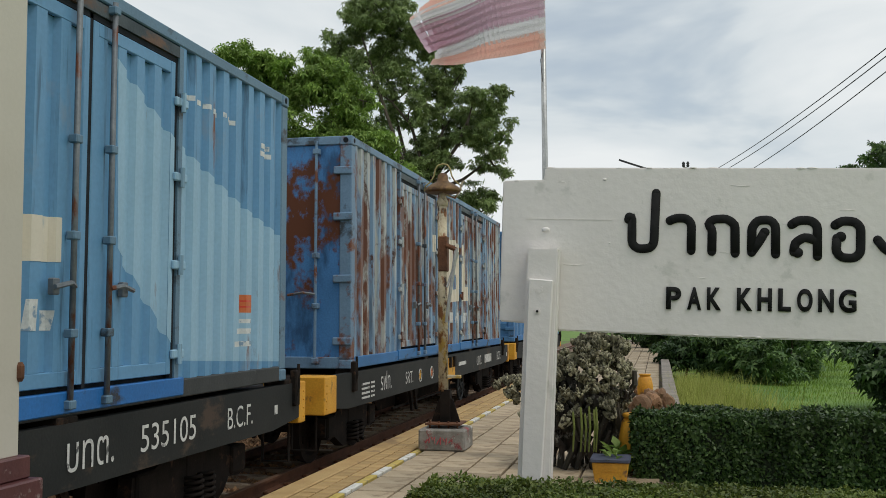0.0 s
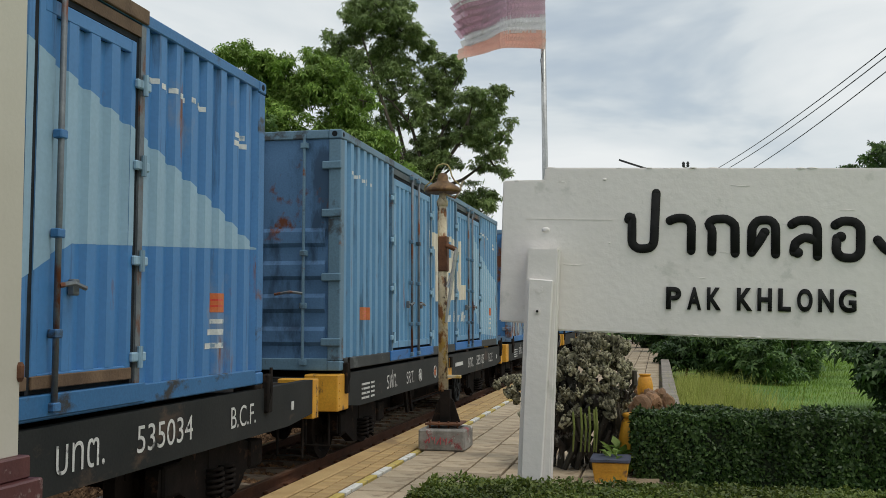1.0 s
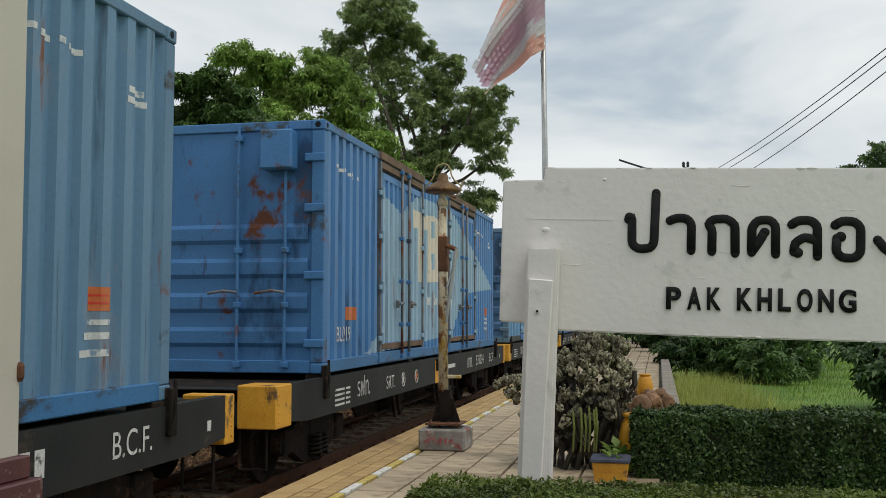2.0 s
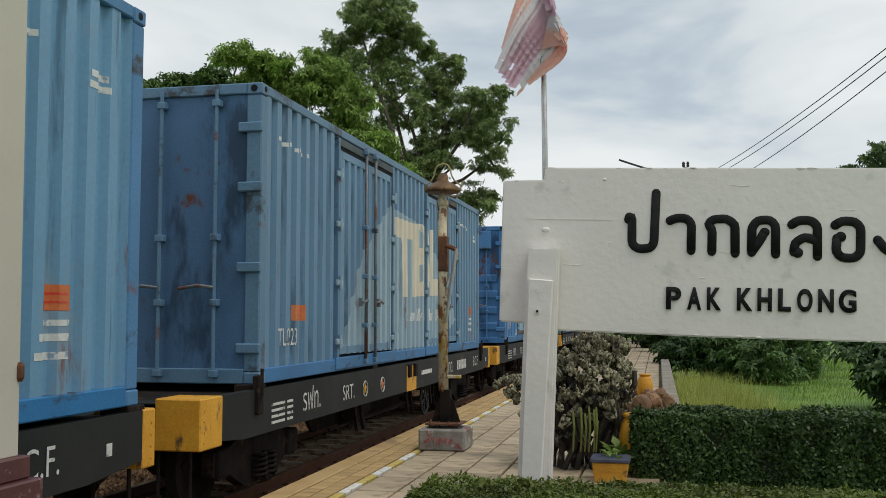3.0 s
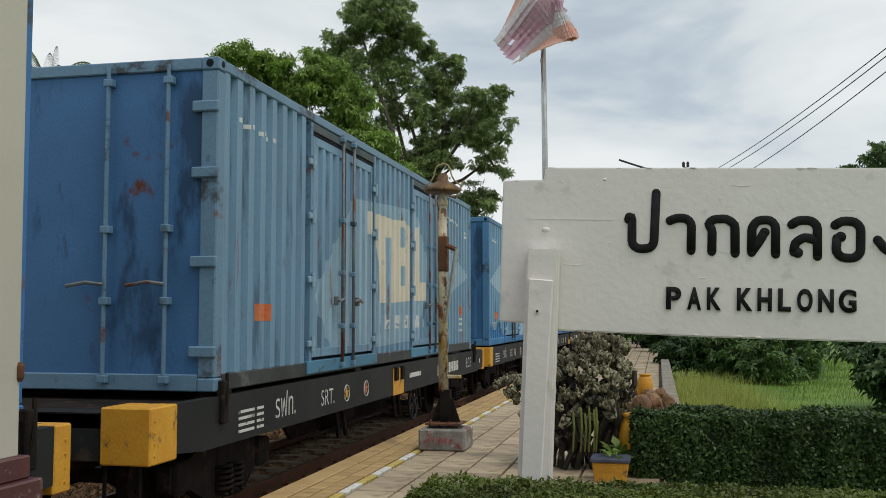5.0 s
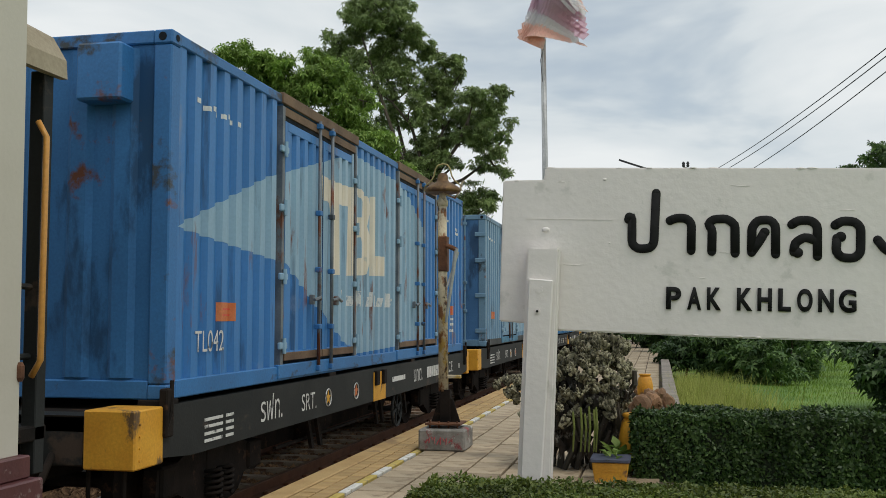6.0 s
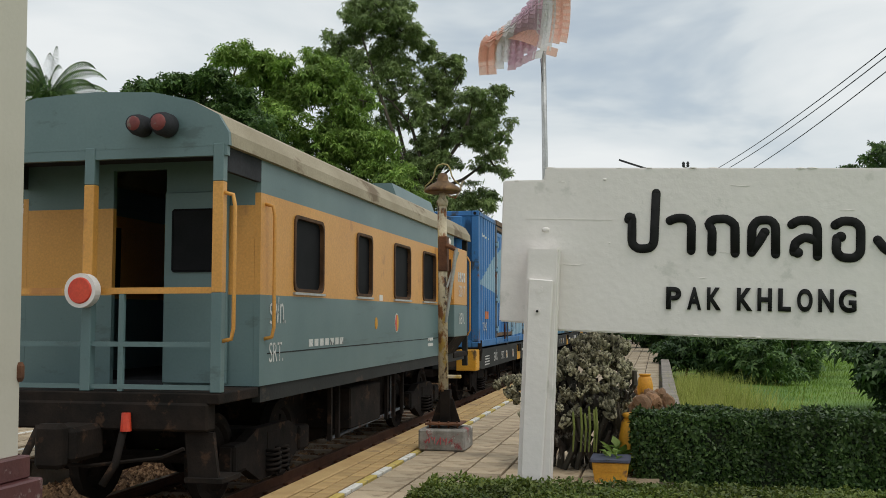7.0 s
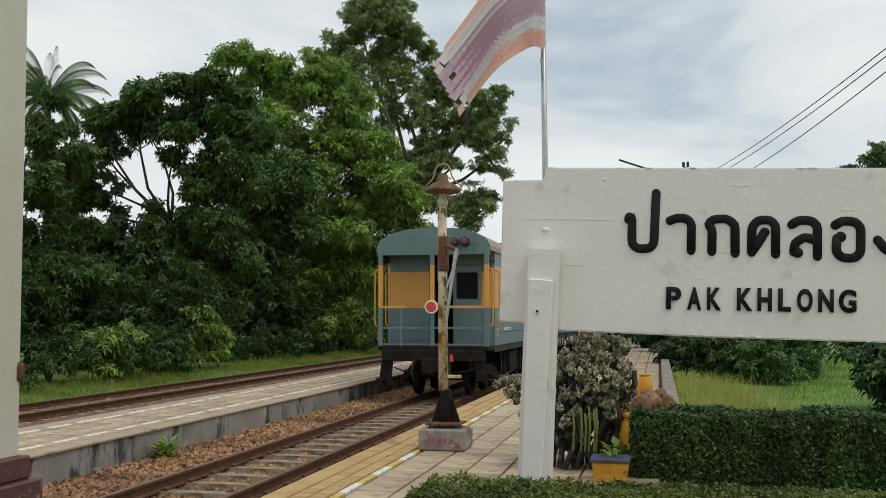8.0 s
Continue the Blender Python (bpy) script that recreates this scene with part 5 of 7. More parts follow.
    for x in (-X + 0.05, -0.02, X - 0.05):
        for z0, z1, mt in ((F0, F1, M_COACHG), (F1, F2 - 0.0, M_COACHO), (F2, ZE, M_COACHG)):
            bm = NB()
            box(bm, x - 0.05, x + 0.05, -0.04, 0.05, z0, z1, 0.006)
            part("veranda_post", bm, mt, t)
    for z, r, mt in ((F1 + 0.02, 0.028, M_COACHO), (F0 + 0.42, 0.022, M_COACHG), (F0 + 0.04, 0.02, M_COACHG)):
        bm = NB()
        box(bm, -X + 0.05, X - 0.05, -0.02, 0.02, z - r, z + r)
        part("rail_bar", bm, mt, t)
    for x in (0.32, -0.75):
        bm = NB()
        box(bm, x - 0.025, x + 0.025, -0.018, 0.018, F0, F1)
        part("rail_upright", bm, M_COACHG, t)
    for x, y in ((X + 0.05, 0.0), (X + 0.05, YB + 0.12), (-X - 0.05, 0.0), (-X - 0.05, YB + 0.12)):
        bm = NB()
        s = 1 if x > 0 else -1
        tube(bm, [(x - s * 0.06, y + 0.0, F0 + 0.45), (x + s * 0.02, y + 0.02, F0 + 0.47), (x + s * 0.04, y + 0.02, F0 + 0.56), (x + s * 0.04, y + 0.02, F2 - 0.22), (x + s * 0.02, y + 0.02, F2 - 0.12), (x - s * 0.06, y, F2 - 0.10)], 0.019, 8)
        part("grab_rail", bm, M_COACHO, t, "", True)
    bm = NB()
    rod(bm, (-0.01, -0.07, F1 + 0.02), (-0.01, -0.16, F1 + 0.02), 0.155, 0.155, 24)
    disc = part("tail_disc", bm, M_WHITE, t, "white rimmed red tail disc")
    bm = NB()
    rod(bm, (-0.01, -0.15, F1 + 0.02), (-0.01, -0.175, F1 + 0.02), 0.125, 0.11, 24)
    part("disc_face", bm, M_REDLAMP, disc, "red disc face")
    # underframe
    for s in (-1, 1):
        bm = NB()
        prism(bm, [(0.9, F0 - 0.16), (11.2, F0 - 0.16), (11.2, F0 - 0.002), (0.9, F0 - 0.002)], "x", min(s * (X - 0.02), s * (X - 0.1)), max(s * (X - 0.02), s * (X - 0.1)))
        part("sole_bar", bm, M_SILL, t)
    bm = NB()
    box(bm, -X + 0.1, X - 0.1, -0.08, 0.10, F0 - 0.34, F0 - 0.09, 0.02)
    part("headstock", bm, M_UNDER, t)
    bm = NB()
    box(bm, -0.18, 0.18, -0.50, 0.0, 0.62, 0.92, 0.04)
    box(bm, -0.13, 0.13, -0.62, -0.46, 0.58, 0.96, 0.04)
    part("coupler", bm, M_UNDER, t)
    for s in (-1, 1):
        bm = NB()
        prism(bm, [(s * 0.95, 0.85), (s * 1.22, 0.85), (s * 1.28, 0.42), (s * 1.0, 0.42)], "y", 0.0, 0.05)
        prism(bm, [(s * 0.98, 0.42), (s * 1.34, 0.42), (s * 1.34, 0.46), (s * 0.98, 0.46)], "y", -0.05, 0.35)
        part("step", bm, M_UNDER, t)
        bm = NB()
        tube(bm, [(s * 0.42, -0.1, 0.88), (s * 0.45, -0.28, 0.60), (s * 0.36, -0.34, 0.42)], 0.035, 8)
        part("air_hose", bm, M_UNDER, t, "", True)
    bm = NB()
    tube(bm, [(-0.9, -0.1, 0.72), (-0.5, -0.14, 0.58), (0.1, -0.15, 0.55), (0.8, -0.12, 0.64), (1.0, -0.1, 0.72)], 0.018, 6)
    part("uncoupling_rod", bm, M_UNDER, t)
    bm = NB()
    rod(bm, (0.45, -0.12, 0.86), (0.45, -0.12, 1.02), 0.05, 0.04, 10)
    part("valve", bm, M_REDLAMP, t, "red brake valve")
    for y in (2.1, 9.2):
        bogie(y, t)
    bm = NB()
    box(bm, 0.5, 1.15, 4.2, 5.6, 0.42, 0.95, 0.02)
    part("battery_box", bm, M_UNDER, t)
    for y in (3.6, 3.9, 6.2, 6.6, 7.1):
        bm = NB()
        box(bm, 1.05, 1.10, y - 0.03, y + 0.03, 0.35, 1.0)
        part("underframe_strut", bm, M_UNDER, t)
    # markings on the side
    bm = NB()
    box(bm, X, X + 0.004, YB + 0.2, YF - 1.3, F0 + 0.30, F0 + 0.312)
    part("side_seam", bm, M_SILL, t)
    bm = NB()
    box(bm, X, X + 0.006, 5.0, 5.16, F1 + 0.01, F1 + 0.09)
    part("side_patch", bm, M_WHITE, t, "pale painted-out square")
    xf = X + 0.006
    text_part("SRT.", 1.05, F0 + 0.22, 0.20, xf, t, "side_mark")
    text_part("\u0e23\u0e1f\u0e17.", 1.05, F0 + 0.60, 0.26, xf, t, "side_thai_mark", 0.62)
    for k in range(7):
        a = 2.2 + k * 0.18
        part("side_number_bar", flat_poly([(a, F0 + 0.34), (a + 0.12, F0 + 0.34), (a + 0.12, F0 + 0.42), (a, F0 + 0.42)], xf), M_LETTER, t)
    for y, mt in ((5.92, M_LETTER), (4.85, M_YELLOW)):
        part("side_emblem", flat_poly([(y + (0.10 if mt is M_LETTER else 0.06) * math.cos(a), F1 - 0.30 + (0.14 if mt is M_LETTER else 0.08) * math.sin(a)) for a in np.linspace(0, 2 * math.pi, 18, endpoint=False)], xf), mt, t, "small oval emblem")
    part("side_emblem", flat_poly([(5.925 + 0.08 * math.cos(a), F1 - 0.30 + 0.12 * math.sin(a)) for a in np.linspace(-1.57, 1.57, 10)], xf + 0.005), M_YELLOW, t)
    part("side_emblem", flat_poly([(5.915 + 0.08 * math.cos(a), F1 - 0.30 + 0.12 * math.sin(a)) for a in np.linspace(1.57, 4.71, 10)], xf + 0.005), M_REDLAMP, t)
    for k in range(2):
        part("side_number_bar", flat_poly([(7.95, F0 + 0.18 + k * 0.09), (8.3, F0 + 0.18 + k * 0.09), (8.3, F0 + 0.23 + k * 0.09), (7.95, F0 + 0.23 + k * 0.09)], xf), M_LETTER, t)
    # block added between the bogies so that the space under the van looks unlit
    bm = NB()
    box(bm, -0.55, 0.55, 3.4, 8.0, 0.22, 0.95, 0.03)
    part("dark_floor_block", bm, M_UNDER, t, "dark block added under the floor to hide lit ballast")
    bm = NB()
    for y in (4.0, 4.9, 5.6, 6.9, 7.6):
        rod(bm, (0.95, y, 0.30), (0.95, y, 0.95), 0.02, 0.02, 6)
    rod(bm, (0.95, 3.9, 0.32), (0.95, 7.7, 0.40), 0.022, 0.022, 6)
    part("brake_rigging", bm, M_ROD, t)
    text_part("50017", 9.18, F1 + 0.15, 0.21, X + 0.274, t, "lookout_number", 0.8)
    text_part("BBV.", 9.24, F1 - 0.34, 0.21, X + 0.274, t, "lookout_code", 0.9)
    for k, (z, n) in enumerate(((F1 + 0.42, 4),)):
        for q in range(n):
            a = 9.2 + q * 0.17
            part("lookout_marking", flat_poly([(a, z), (a + 0.11, z), (a + 0.11, z + 0.17), (a, z + 0.17)], X + 0.266), M_LETTER, t)
    MOVERS.append((t, Vector((TRAIN_X, R0, RAIL_Z))))


brake_van()
# ---- plants ----
M_LEAF_A = leaf_mat("leaf_bright", (0.13, 0.235, 0.045), (0.32, 0.45, 0.10))
M_LEAF_B = leaf_mat("leaf_dark", (0.036, 0.085, 0.022), (0.13, 0.215, 0.055))
M_LEAF_C = leaf_mat("leaf_mid", (0.13, 0.20, 0.065), (0.33, 0.41, 0.16))
# darker copy of leaf_dark: the wood's understory shade is in its colour
M_LEAF_D = leaf_mat("leaf_shrub_darkened", (0.020, 0.052, 0.014), (0.075, 0.135, 0.036))
M_LEAF_H = leaf_mat("leaf_hedge", (0.020, 0.052, 0.013), (0.10, 0.165, 0.045), 0.4)
M_LEAF_L = leaf_mat("leaf_low_hedge", (0.06, 0.10, 0.016), (0.16, 0.19, 0.04), 0.45)
M_GRASSBL = leaf_mat("grass_blade", (0.085, 0.17, 0.012), (0.20, 0.30, 0.03), 0.6)
M_GRASSVERGE = leaf_mat("grass_blade_verge", (0.15, 0.20, 0.02), (0.30, 0.32, 0.06), 0.6)
M_GRASSDRY = leaf_mat("grass_blade_dry", (0.26, 0.32, 0.05), (0.46, 0.46, 0.14), 0.7)
# near-black fill: shade between the hedge leaves, put into a colour
M_CORE = surf("hedge_core_shade", (0.010, 0.016, 0.006), (0.02, 0.028, 0.010), 6, 0.95)
# weathered stems, base darkened to give the shade in gaps between crests
M_CACT = surf("weathered_shaded_cactus", (0.028, 0.025, 0.017), (0.065, 0.056, 0.04), 7, 0.85, 0, 0.6, 40, vary=0.35, stain=[((0.045, 0.035, 0.028), 0.42, 7, (1, 1, 0.5)), ((0.34, 0.32, 0.28), 0.28, 9, (1, 1, 1))])
M_CACTTOP = surf("pale_cactus_crest", (0.12, 0.11, 0.055), (0.42, 0.39, 0.27), 16, 0.85, 0, 0.6, 40, vary=0.4, stain=[((0.03, 0.025, 0.016), 0.45, 22, (1, 1, 1))])
M_CACTG = surf("green_cactus", (0.13, 0.17, 0.035), (0.22, 0.25, 0.06), 7, 0.75, 0, 0.5, 40)


def quads(name, V, material):
    """A mesh of loose four-cornered leaves from an n x 4 x 3 array."""
    n = len(V)
    me = bpy.data.meshes.new(name)
    me.vertices.add(n * 4)
    me.vertices.foreach_set("co", V.reshape(-1).astype(np.float32))
    me.loops.add(n * 4)
    me.loops.foreach_set("vertex_index", np.arange(n * 4, dtype=np.int32))
    me.polygons.add(n)
    me.polygons.foreach_set("loop_start", np.arange(0, n * 4, 4, dtype=np.int32))
    me.update(calc_edges=True)
    me.materials.append(material)
    return me


def unit(a):
    return a / np.maximum(np.linalg.norm(a, axis=-1, keepdims=True), 1e-6)


def leaves(rng, pts, size, lift=0.5, slim=0.45):
    """Pointed leaves at pts, turned at random with their faces rather up."""
    n = len(pts)
    nrm = unit(rng.normal(size=(n, 3)) + np.array([0, 0, lift]))
    d = unit(np.cross(nrm, rng.normal(size=(n, 3))))
    s = np.cross(nrm, d)
    L = (size * (0.6 + 0.8 * rng.random(n)))[:, None]
    mid = pts + d * L * 0.45
    return np.stack([pts, mid + s * L * slim * 0.5, pts + d * L + nrm * L * -0.12, mid - s * L * slim * 0.5], axis=1)


def whorls(rng, pts, size, k=5, slim=0.42, up=0.9, droop=0.35):
    """Sprays of k leaves round a common twig end at each point, spread out and drooping."""
    n = len(pts)
    ax = unit(rng.normal(size=(n, 3)) * 0.6 + np.array([0, 0, up]))
    u = unit(np.cross(ax, rng.normal(size=(n, 3))))
    v = np.cross(ax, u)
    out = []
    for i in range(k):
        a = 2 * math.pi * (i + 0.7 * rng.random(n)) / k
        ca, sa = np.cos(a)[:, None], np.sin(a)[:, None]
        d = unit(u * ca + v * sa + ax * (0.35 - 0.5 * rng.random(n))[:, None])
        s = unit(np.cross(ax, d) + rng.normal(size=(n, 3)) * 0.25)
        L = (size * (0.6 + 0.8 * rng.random(n)))[:, None]
        mid = pts + d * L * 0.5 + ax * L * 0.06
        out.append(np.stack([pts, mid + s * L * slim * 0.5, pts + d * L - np.array([0, 0, 1]) * L * droop, mid - s * L * slim * 0.5], axis=1))
    return np.concatenate(out)


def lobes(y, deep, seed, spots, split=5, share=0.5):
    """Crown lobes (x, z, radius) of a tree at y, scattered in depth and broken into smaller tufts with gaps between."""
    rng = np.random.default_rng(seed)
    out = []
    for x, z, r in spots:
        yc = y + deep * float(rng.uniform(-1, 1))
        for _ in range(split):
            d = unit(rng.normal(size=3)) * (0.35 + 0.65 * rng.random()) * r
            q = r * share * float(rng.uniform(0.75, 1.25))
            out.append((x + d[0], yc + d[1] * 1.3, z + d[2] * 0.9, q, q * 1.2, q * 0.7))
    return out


def crown_points(rng, blobs, n, clump=0.4, per=16, shell=0.55):
    """Points in clumps near the skins of ellipsoids (x, y, z, rx, ry, rz)."""
    b = np.array(blobs, dtype=float)
    w = (b[:, 3] * b[:, 4] + b[:, 3] * b[:, 5] + b[:, 4] * b[:, 5])
    nc = n // per
    pick = rng.choice(len(b), size=nc, p=w / w.sum())
    dirs = unit(rng.normal(size=(nc, 3)))
    rad = shell + (1.08 - shell) * rng.random(nc) ** 0.6
    ctr = b[pick, :3] + dirs * b[pick, 3:] * rad[:, None]
    pts = np.repeat(ctr, per, axis=0) + rng.normal(size=(nc * per, 3)) * clump * np.array([0.55, 0.55, 0.36])
    return pts


def limbs(rng, base, blobs, r0, fork):
    """A tapered, bent trunk, a few boughs, branches off the boughs and a twig into each tuft of the crown."""
    bm = NB()
    base, fork = Vector(base), Vector(fork)

    def wander(a, b, bend):
        """Points from a to b, sagging and swerving on the way."""
        pts, span = [], (b - a).length
        off = Vector((rng.normal(), rng.normal(), rng.normal() * 0.5 - 0.4)) * bend * span
        for q in (0.0, 0.3, 0.6, 0.85, 1.0):
            pts.append(a.lerp(b, q) + off * (4 * q * (1 - q)) * 0.5)
        return pts

    mid = base.lerp(fork, 0.5) + Vector((rng.normal() * 0.25, rng.normal() * 0.25, 0))
    tube(bm, [base, base.lerp(mid, 0.4), mid, fork], [r0 * 1.3, r0, r0 * 0.85, r0 * 0.65], 8)
    boughs, branches = [], []
    for bl in blobs[::26]:
        p = wander(fork, Vector(bl[:3]), 0.22)
        boughs.append(p)
        tube(bm, p, [r0 * 0.48, r0 * 0.38, r0 * 0.28, r0 * 0.18, r0 * 0.08], 6)
    for bl in blobs[::6]:
        c = Vector(bl[:3])
        k = min((q for p in boughs for q in p[1:]), key=lambda q: (q - c).length + 0.4 * max(0.0, q.z - c.z))
        if (k - c).length < 0.05:
            continue
        p = wander(k, c, 0.22)
        branches.append(p)
        tube(bm, p, [r0 * 0.20, r0 * 0.15, r0 * 0.11, r0 * 0.08, r0 * 0.04], 5)
    ends = [q for p in branches + boughs for q in p[1:]]
    for bl in blobs:
        c = Vector(bl[:3])
        k = min(ends, key=lambda q: (q - c).length)
        if (k - c).length > 0.05:
            p = wander(k, c, 0.2)
            tube(bm, [p[0], p[2], p[4]], [r0 * 0.07, r0 * 0.045, r0 * 0.02], 4)
    return bm


def tree(base, blobs, n, size, material, label, r0=0.3, fork=None, clump=0.45, seed=1, per=16, shell=0.55, slim=0.42):
    rng = np.random.default_rng(seed)
    t = thing("tree", pose(0, 0, 0), label, "tree")
    t.location = base
    rel = [(b[0] - base[0], b[1] - base[1], b[2] - base[2], *b[3:]) for b in blobs]
    f = fork or (base[0], base[1], base[2] + 0.35 * max(b[2] - base[2] for b in blobs))
    part("trunk", limbs(rng, (0, 0, -0.3), rel, r0, (f[0] - base[0], f[1] - base[1], f[2] - base[2])), M_BARK, t, "", True)
    me = quads("crown", whorls(rng, crown_points(rng, rel, n // 5, clump, per, shell), size, 5, slim), material)
    ob = new("crown", me)
    ob.parent = t
    return t


def sub_blobs(seed, ctr, ext, n, r0, r1, flat=0.75, dome=False):
    """Uneven lobes scattered in an ellipsoid."""
    rng = np.random.default_rng(seed)
    out = []
    for _ in range(n):
        d = unit(rng.normal(size=3)) * rng.random() ** 0.4
        if dome:
            d[2] = abs(d[2])
        r = r0 + (r1 - r0) * rng.random()
        out.append((ctr[0] + d[0] * ext[0], ctr[1] + d[1] * ext[1], ctr[2] + d[2] * ext[2], r, r, r * flat))
    return out


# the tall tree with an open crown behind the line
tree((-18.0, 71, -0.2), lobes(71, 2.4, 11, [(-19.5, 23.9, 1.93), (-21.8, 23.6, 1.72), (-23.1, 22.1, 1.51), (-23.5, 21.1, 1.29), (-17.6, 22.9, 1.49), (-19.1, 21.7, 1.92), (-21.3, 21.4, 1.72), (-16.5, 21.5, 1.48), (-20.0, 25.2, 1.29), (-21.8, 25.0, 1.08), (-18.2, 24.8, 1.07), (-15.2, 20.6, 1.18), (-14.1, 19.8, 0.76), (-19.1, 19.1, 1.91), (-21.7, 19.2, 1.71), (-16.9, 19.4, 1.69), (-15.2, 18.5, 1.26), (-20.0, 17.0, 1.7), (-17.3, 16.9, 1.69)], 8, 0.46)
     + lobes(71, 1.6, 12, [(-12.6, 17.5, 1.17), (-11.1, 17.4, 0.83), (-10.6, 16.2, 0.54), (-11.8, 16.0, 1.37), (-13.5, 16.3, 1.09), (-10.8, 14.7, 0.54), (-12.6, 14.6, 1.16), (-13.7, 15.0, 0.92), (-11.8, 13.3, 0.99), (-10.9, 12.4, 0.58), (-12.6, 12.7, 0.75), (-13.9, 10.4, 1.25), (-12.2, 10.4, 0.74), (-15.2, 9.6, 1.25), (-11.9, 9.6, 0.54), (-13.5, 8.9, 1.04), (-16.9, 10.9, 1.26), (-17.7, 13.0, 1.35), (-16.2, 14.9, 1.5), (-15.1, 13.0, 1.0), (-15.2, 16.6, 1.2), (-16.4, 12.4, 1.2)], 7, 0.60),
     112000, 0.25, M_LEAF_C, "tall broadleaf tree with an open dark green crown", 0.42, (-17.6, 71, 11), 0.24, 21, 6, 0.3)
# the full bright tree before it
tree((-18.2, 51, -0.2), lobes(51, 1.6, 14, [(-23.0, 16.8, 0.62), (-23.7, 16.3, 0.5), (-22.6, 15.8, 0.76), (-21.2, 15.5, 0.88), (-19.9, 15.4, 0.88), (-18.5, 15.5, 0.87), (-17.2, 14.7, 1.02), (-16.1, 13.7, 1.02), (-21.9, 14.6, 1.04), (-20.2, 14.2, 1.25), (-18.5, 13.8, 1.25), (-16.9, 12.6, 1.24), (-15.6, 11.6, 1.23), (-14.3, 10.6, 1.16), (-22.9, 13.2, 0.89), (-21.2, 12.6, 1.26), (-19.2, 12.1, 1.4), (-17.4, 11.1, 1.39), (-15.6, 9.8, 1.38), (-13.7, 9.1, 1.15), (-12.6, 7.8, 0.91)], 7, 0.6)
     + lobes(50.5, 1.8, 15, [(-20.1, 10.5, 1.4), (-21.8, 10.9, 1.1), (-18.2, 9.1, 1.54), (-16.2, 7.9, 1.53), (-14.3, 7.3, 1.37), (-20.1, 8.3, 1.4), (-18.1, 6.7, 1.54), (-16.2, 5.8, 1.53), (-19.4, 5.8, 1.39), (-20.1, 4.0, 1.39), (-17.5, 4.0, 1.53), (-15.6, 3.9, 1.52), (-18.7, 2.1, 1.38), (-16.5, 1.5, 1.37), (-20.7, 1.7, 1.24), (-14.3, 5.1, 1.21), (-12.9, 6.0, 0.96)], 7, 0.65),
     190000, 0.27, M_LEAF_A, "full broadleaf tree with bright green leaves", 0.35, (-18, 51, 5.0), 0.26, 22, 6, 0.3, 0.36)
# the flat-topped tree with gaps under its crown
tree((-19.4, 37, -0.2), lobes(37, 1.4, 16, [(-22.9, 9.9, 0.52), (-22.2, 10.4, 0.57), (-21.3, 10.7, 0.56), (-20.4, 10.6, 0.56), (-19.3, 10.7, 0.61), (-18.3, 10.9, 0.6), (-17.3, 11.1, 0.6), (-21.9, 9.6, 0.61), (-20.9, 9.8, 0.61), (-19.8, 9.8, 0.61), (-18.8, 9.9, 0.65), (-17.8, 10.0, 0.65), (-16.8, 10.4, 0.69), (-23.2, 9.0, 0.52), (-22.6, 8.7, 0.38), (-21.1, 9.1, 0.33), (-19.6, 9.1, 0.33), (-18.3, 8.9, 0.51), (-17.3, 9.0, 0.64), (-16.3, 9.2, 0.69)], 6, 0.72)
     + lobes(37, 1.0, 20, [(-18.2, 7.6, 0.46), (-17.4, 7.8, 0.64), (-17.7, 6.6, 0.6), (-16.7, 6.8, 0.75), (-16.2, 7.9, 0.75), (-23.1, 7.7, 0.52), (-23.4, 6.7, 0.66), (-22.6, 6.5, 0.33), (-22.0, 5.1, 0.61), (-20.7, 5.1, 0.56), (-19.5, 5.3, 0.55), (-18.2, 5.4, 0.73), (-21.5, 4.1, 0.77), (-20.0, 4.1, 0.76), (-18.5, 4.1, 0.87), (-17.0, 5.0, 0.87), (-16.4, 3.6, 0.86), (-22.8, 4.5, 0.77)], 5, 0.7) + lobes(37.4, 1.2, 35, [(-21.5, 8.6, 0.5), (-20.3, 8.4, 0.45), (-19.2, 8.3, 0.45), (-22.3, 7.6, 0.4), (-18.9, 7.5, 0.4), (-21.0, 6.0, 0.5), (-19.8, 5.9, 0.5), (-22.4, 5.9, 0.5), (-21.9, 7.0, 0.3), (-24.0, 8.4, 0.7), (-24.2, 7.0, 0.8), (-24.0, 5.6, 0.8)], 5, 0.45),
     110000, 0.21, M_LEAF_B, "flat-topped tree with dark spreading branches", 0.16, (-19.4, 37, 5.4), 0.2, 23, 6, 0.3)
# a second full tree fills the wood between them
tree((-21.5, 45, -0.2), sub_blobs(26, (-20.2, 44.6, 3.6), (3.0, 2.2, 2.0), 22, 0.8, 1.3) + sub_blobs(30, (-17.6, 44, 7.0), (1.4, 1.2, 2.6), 12, 0.8, 1.2) + [(-19.4, 45, 10.6, 1.2, 1.2, 1.0)],
     60000, 0.26, M_LEAF_B, "dark leafy tree in the wood behind the line", 0.25, None, 0.42, 27, 8)
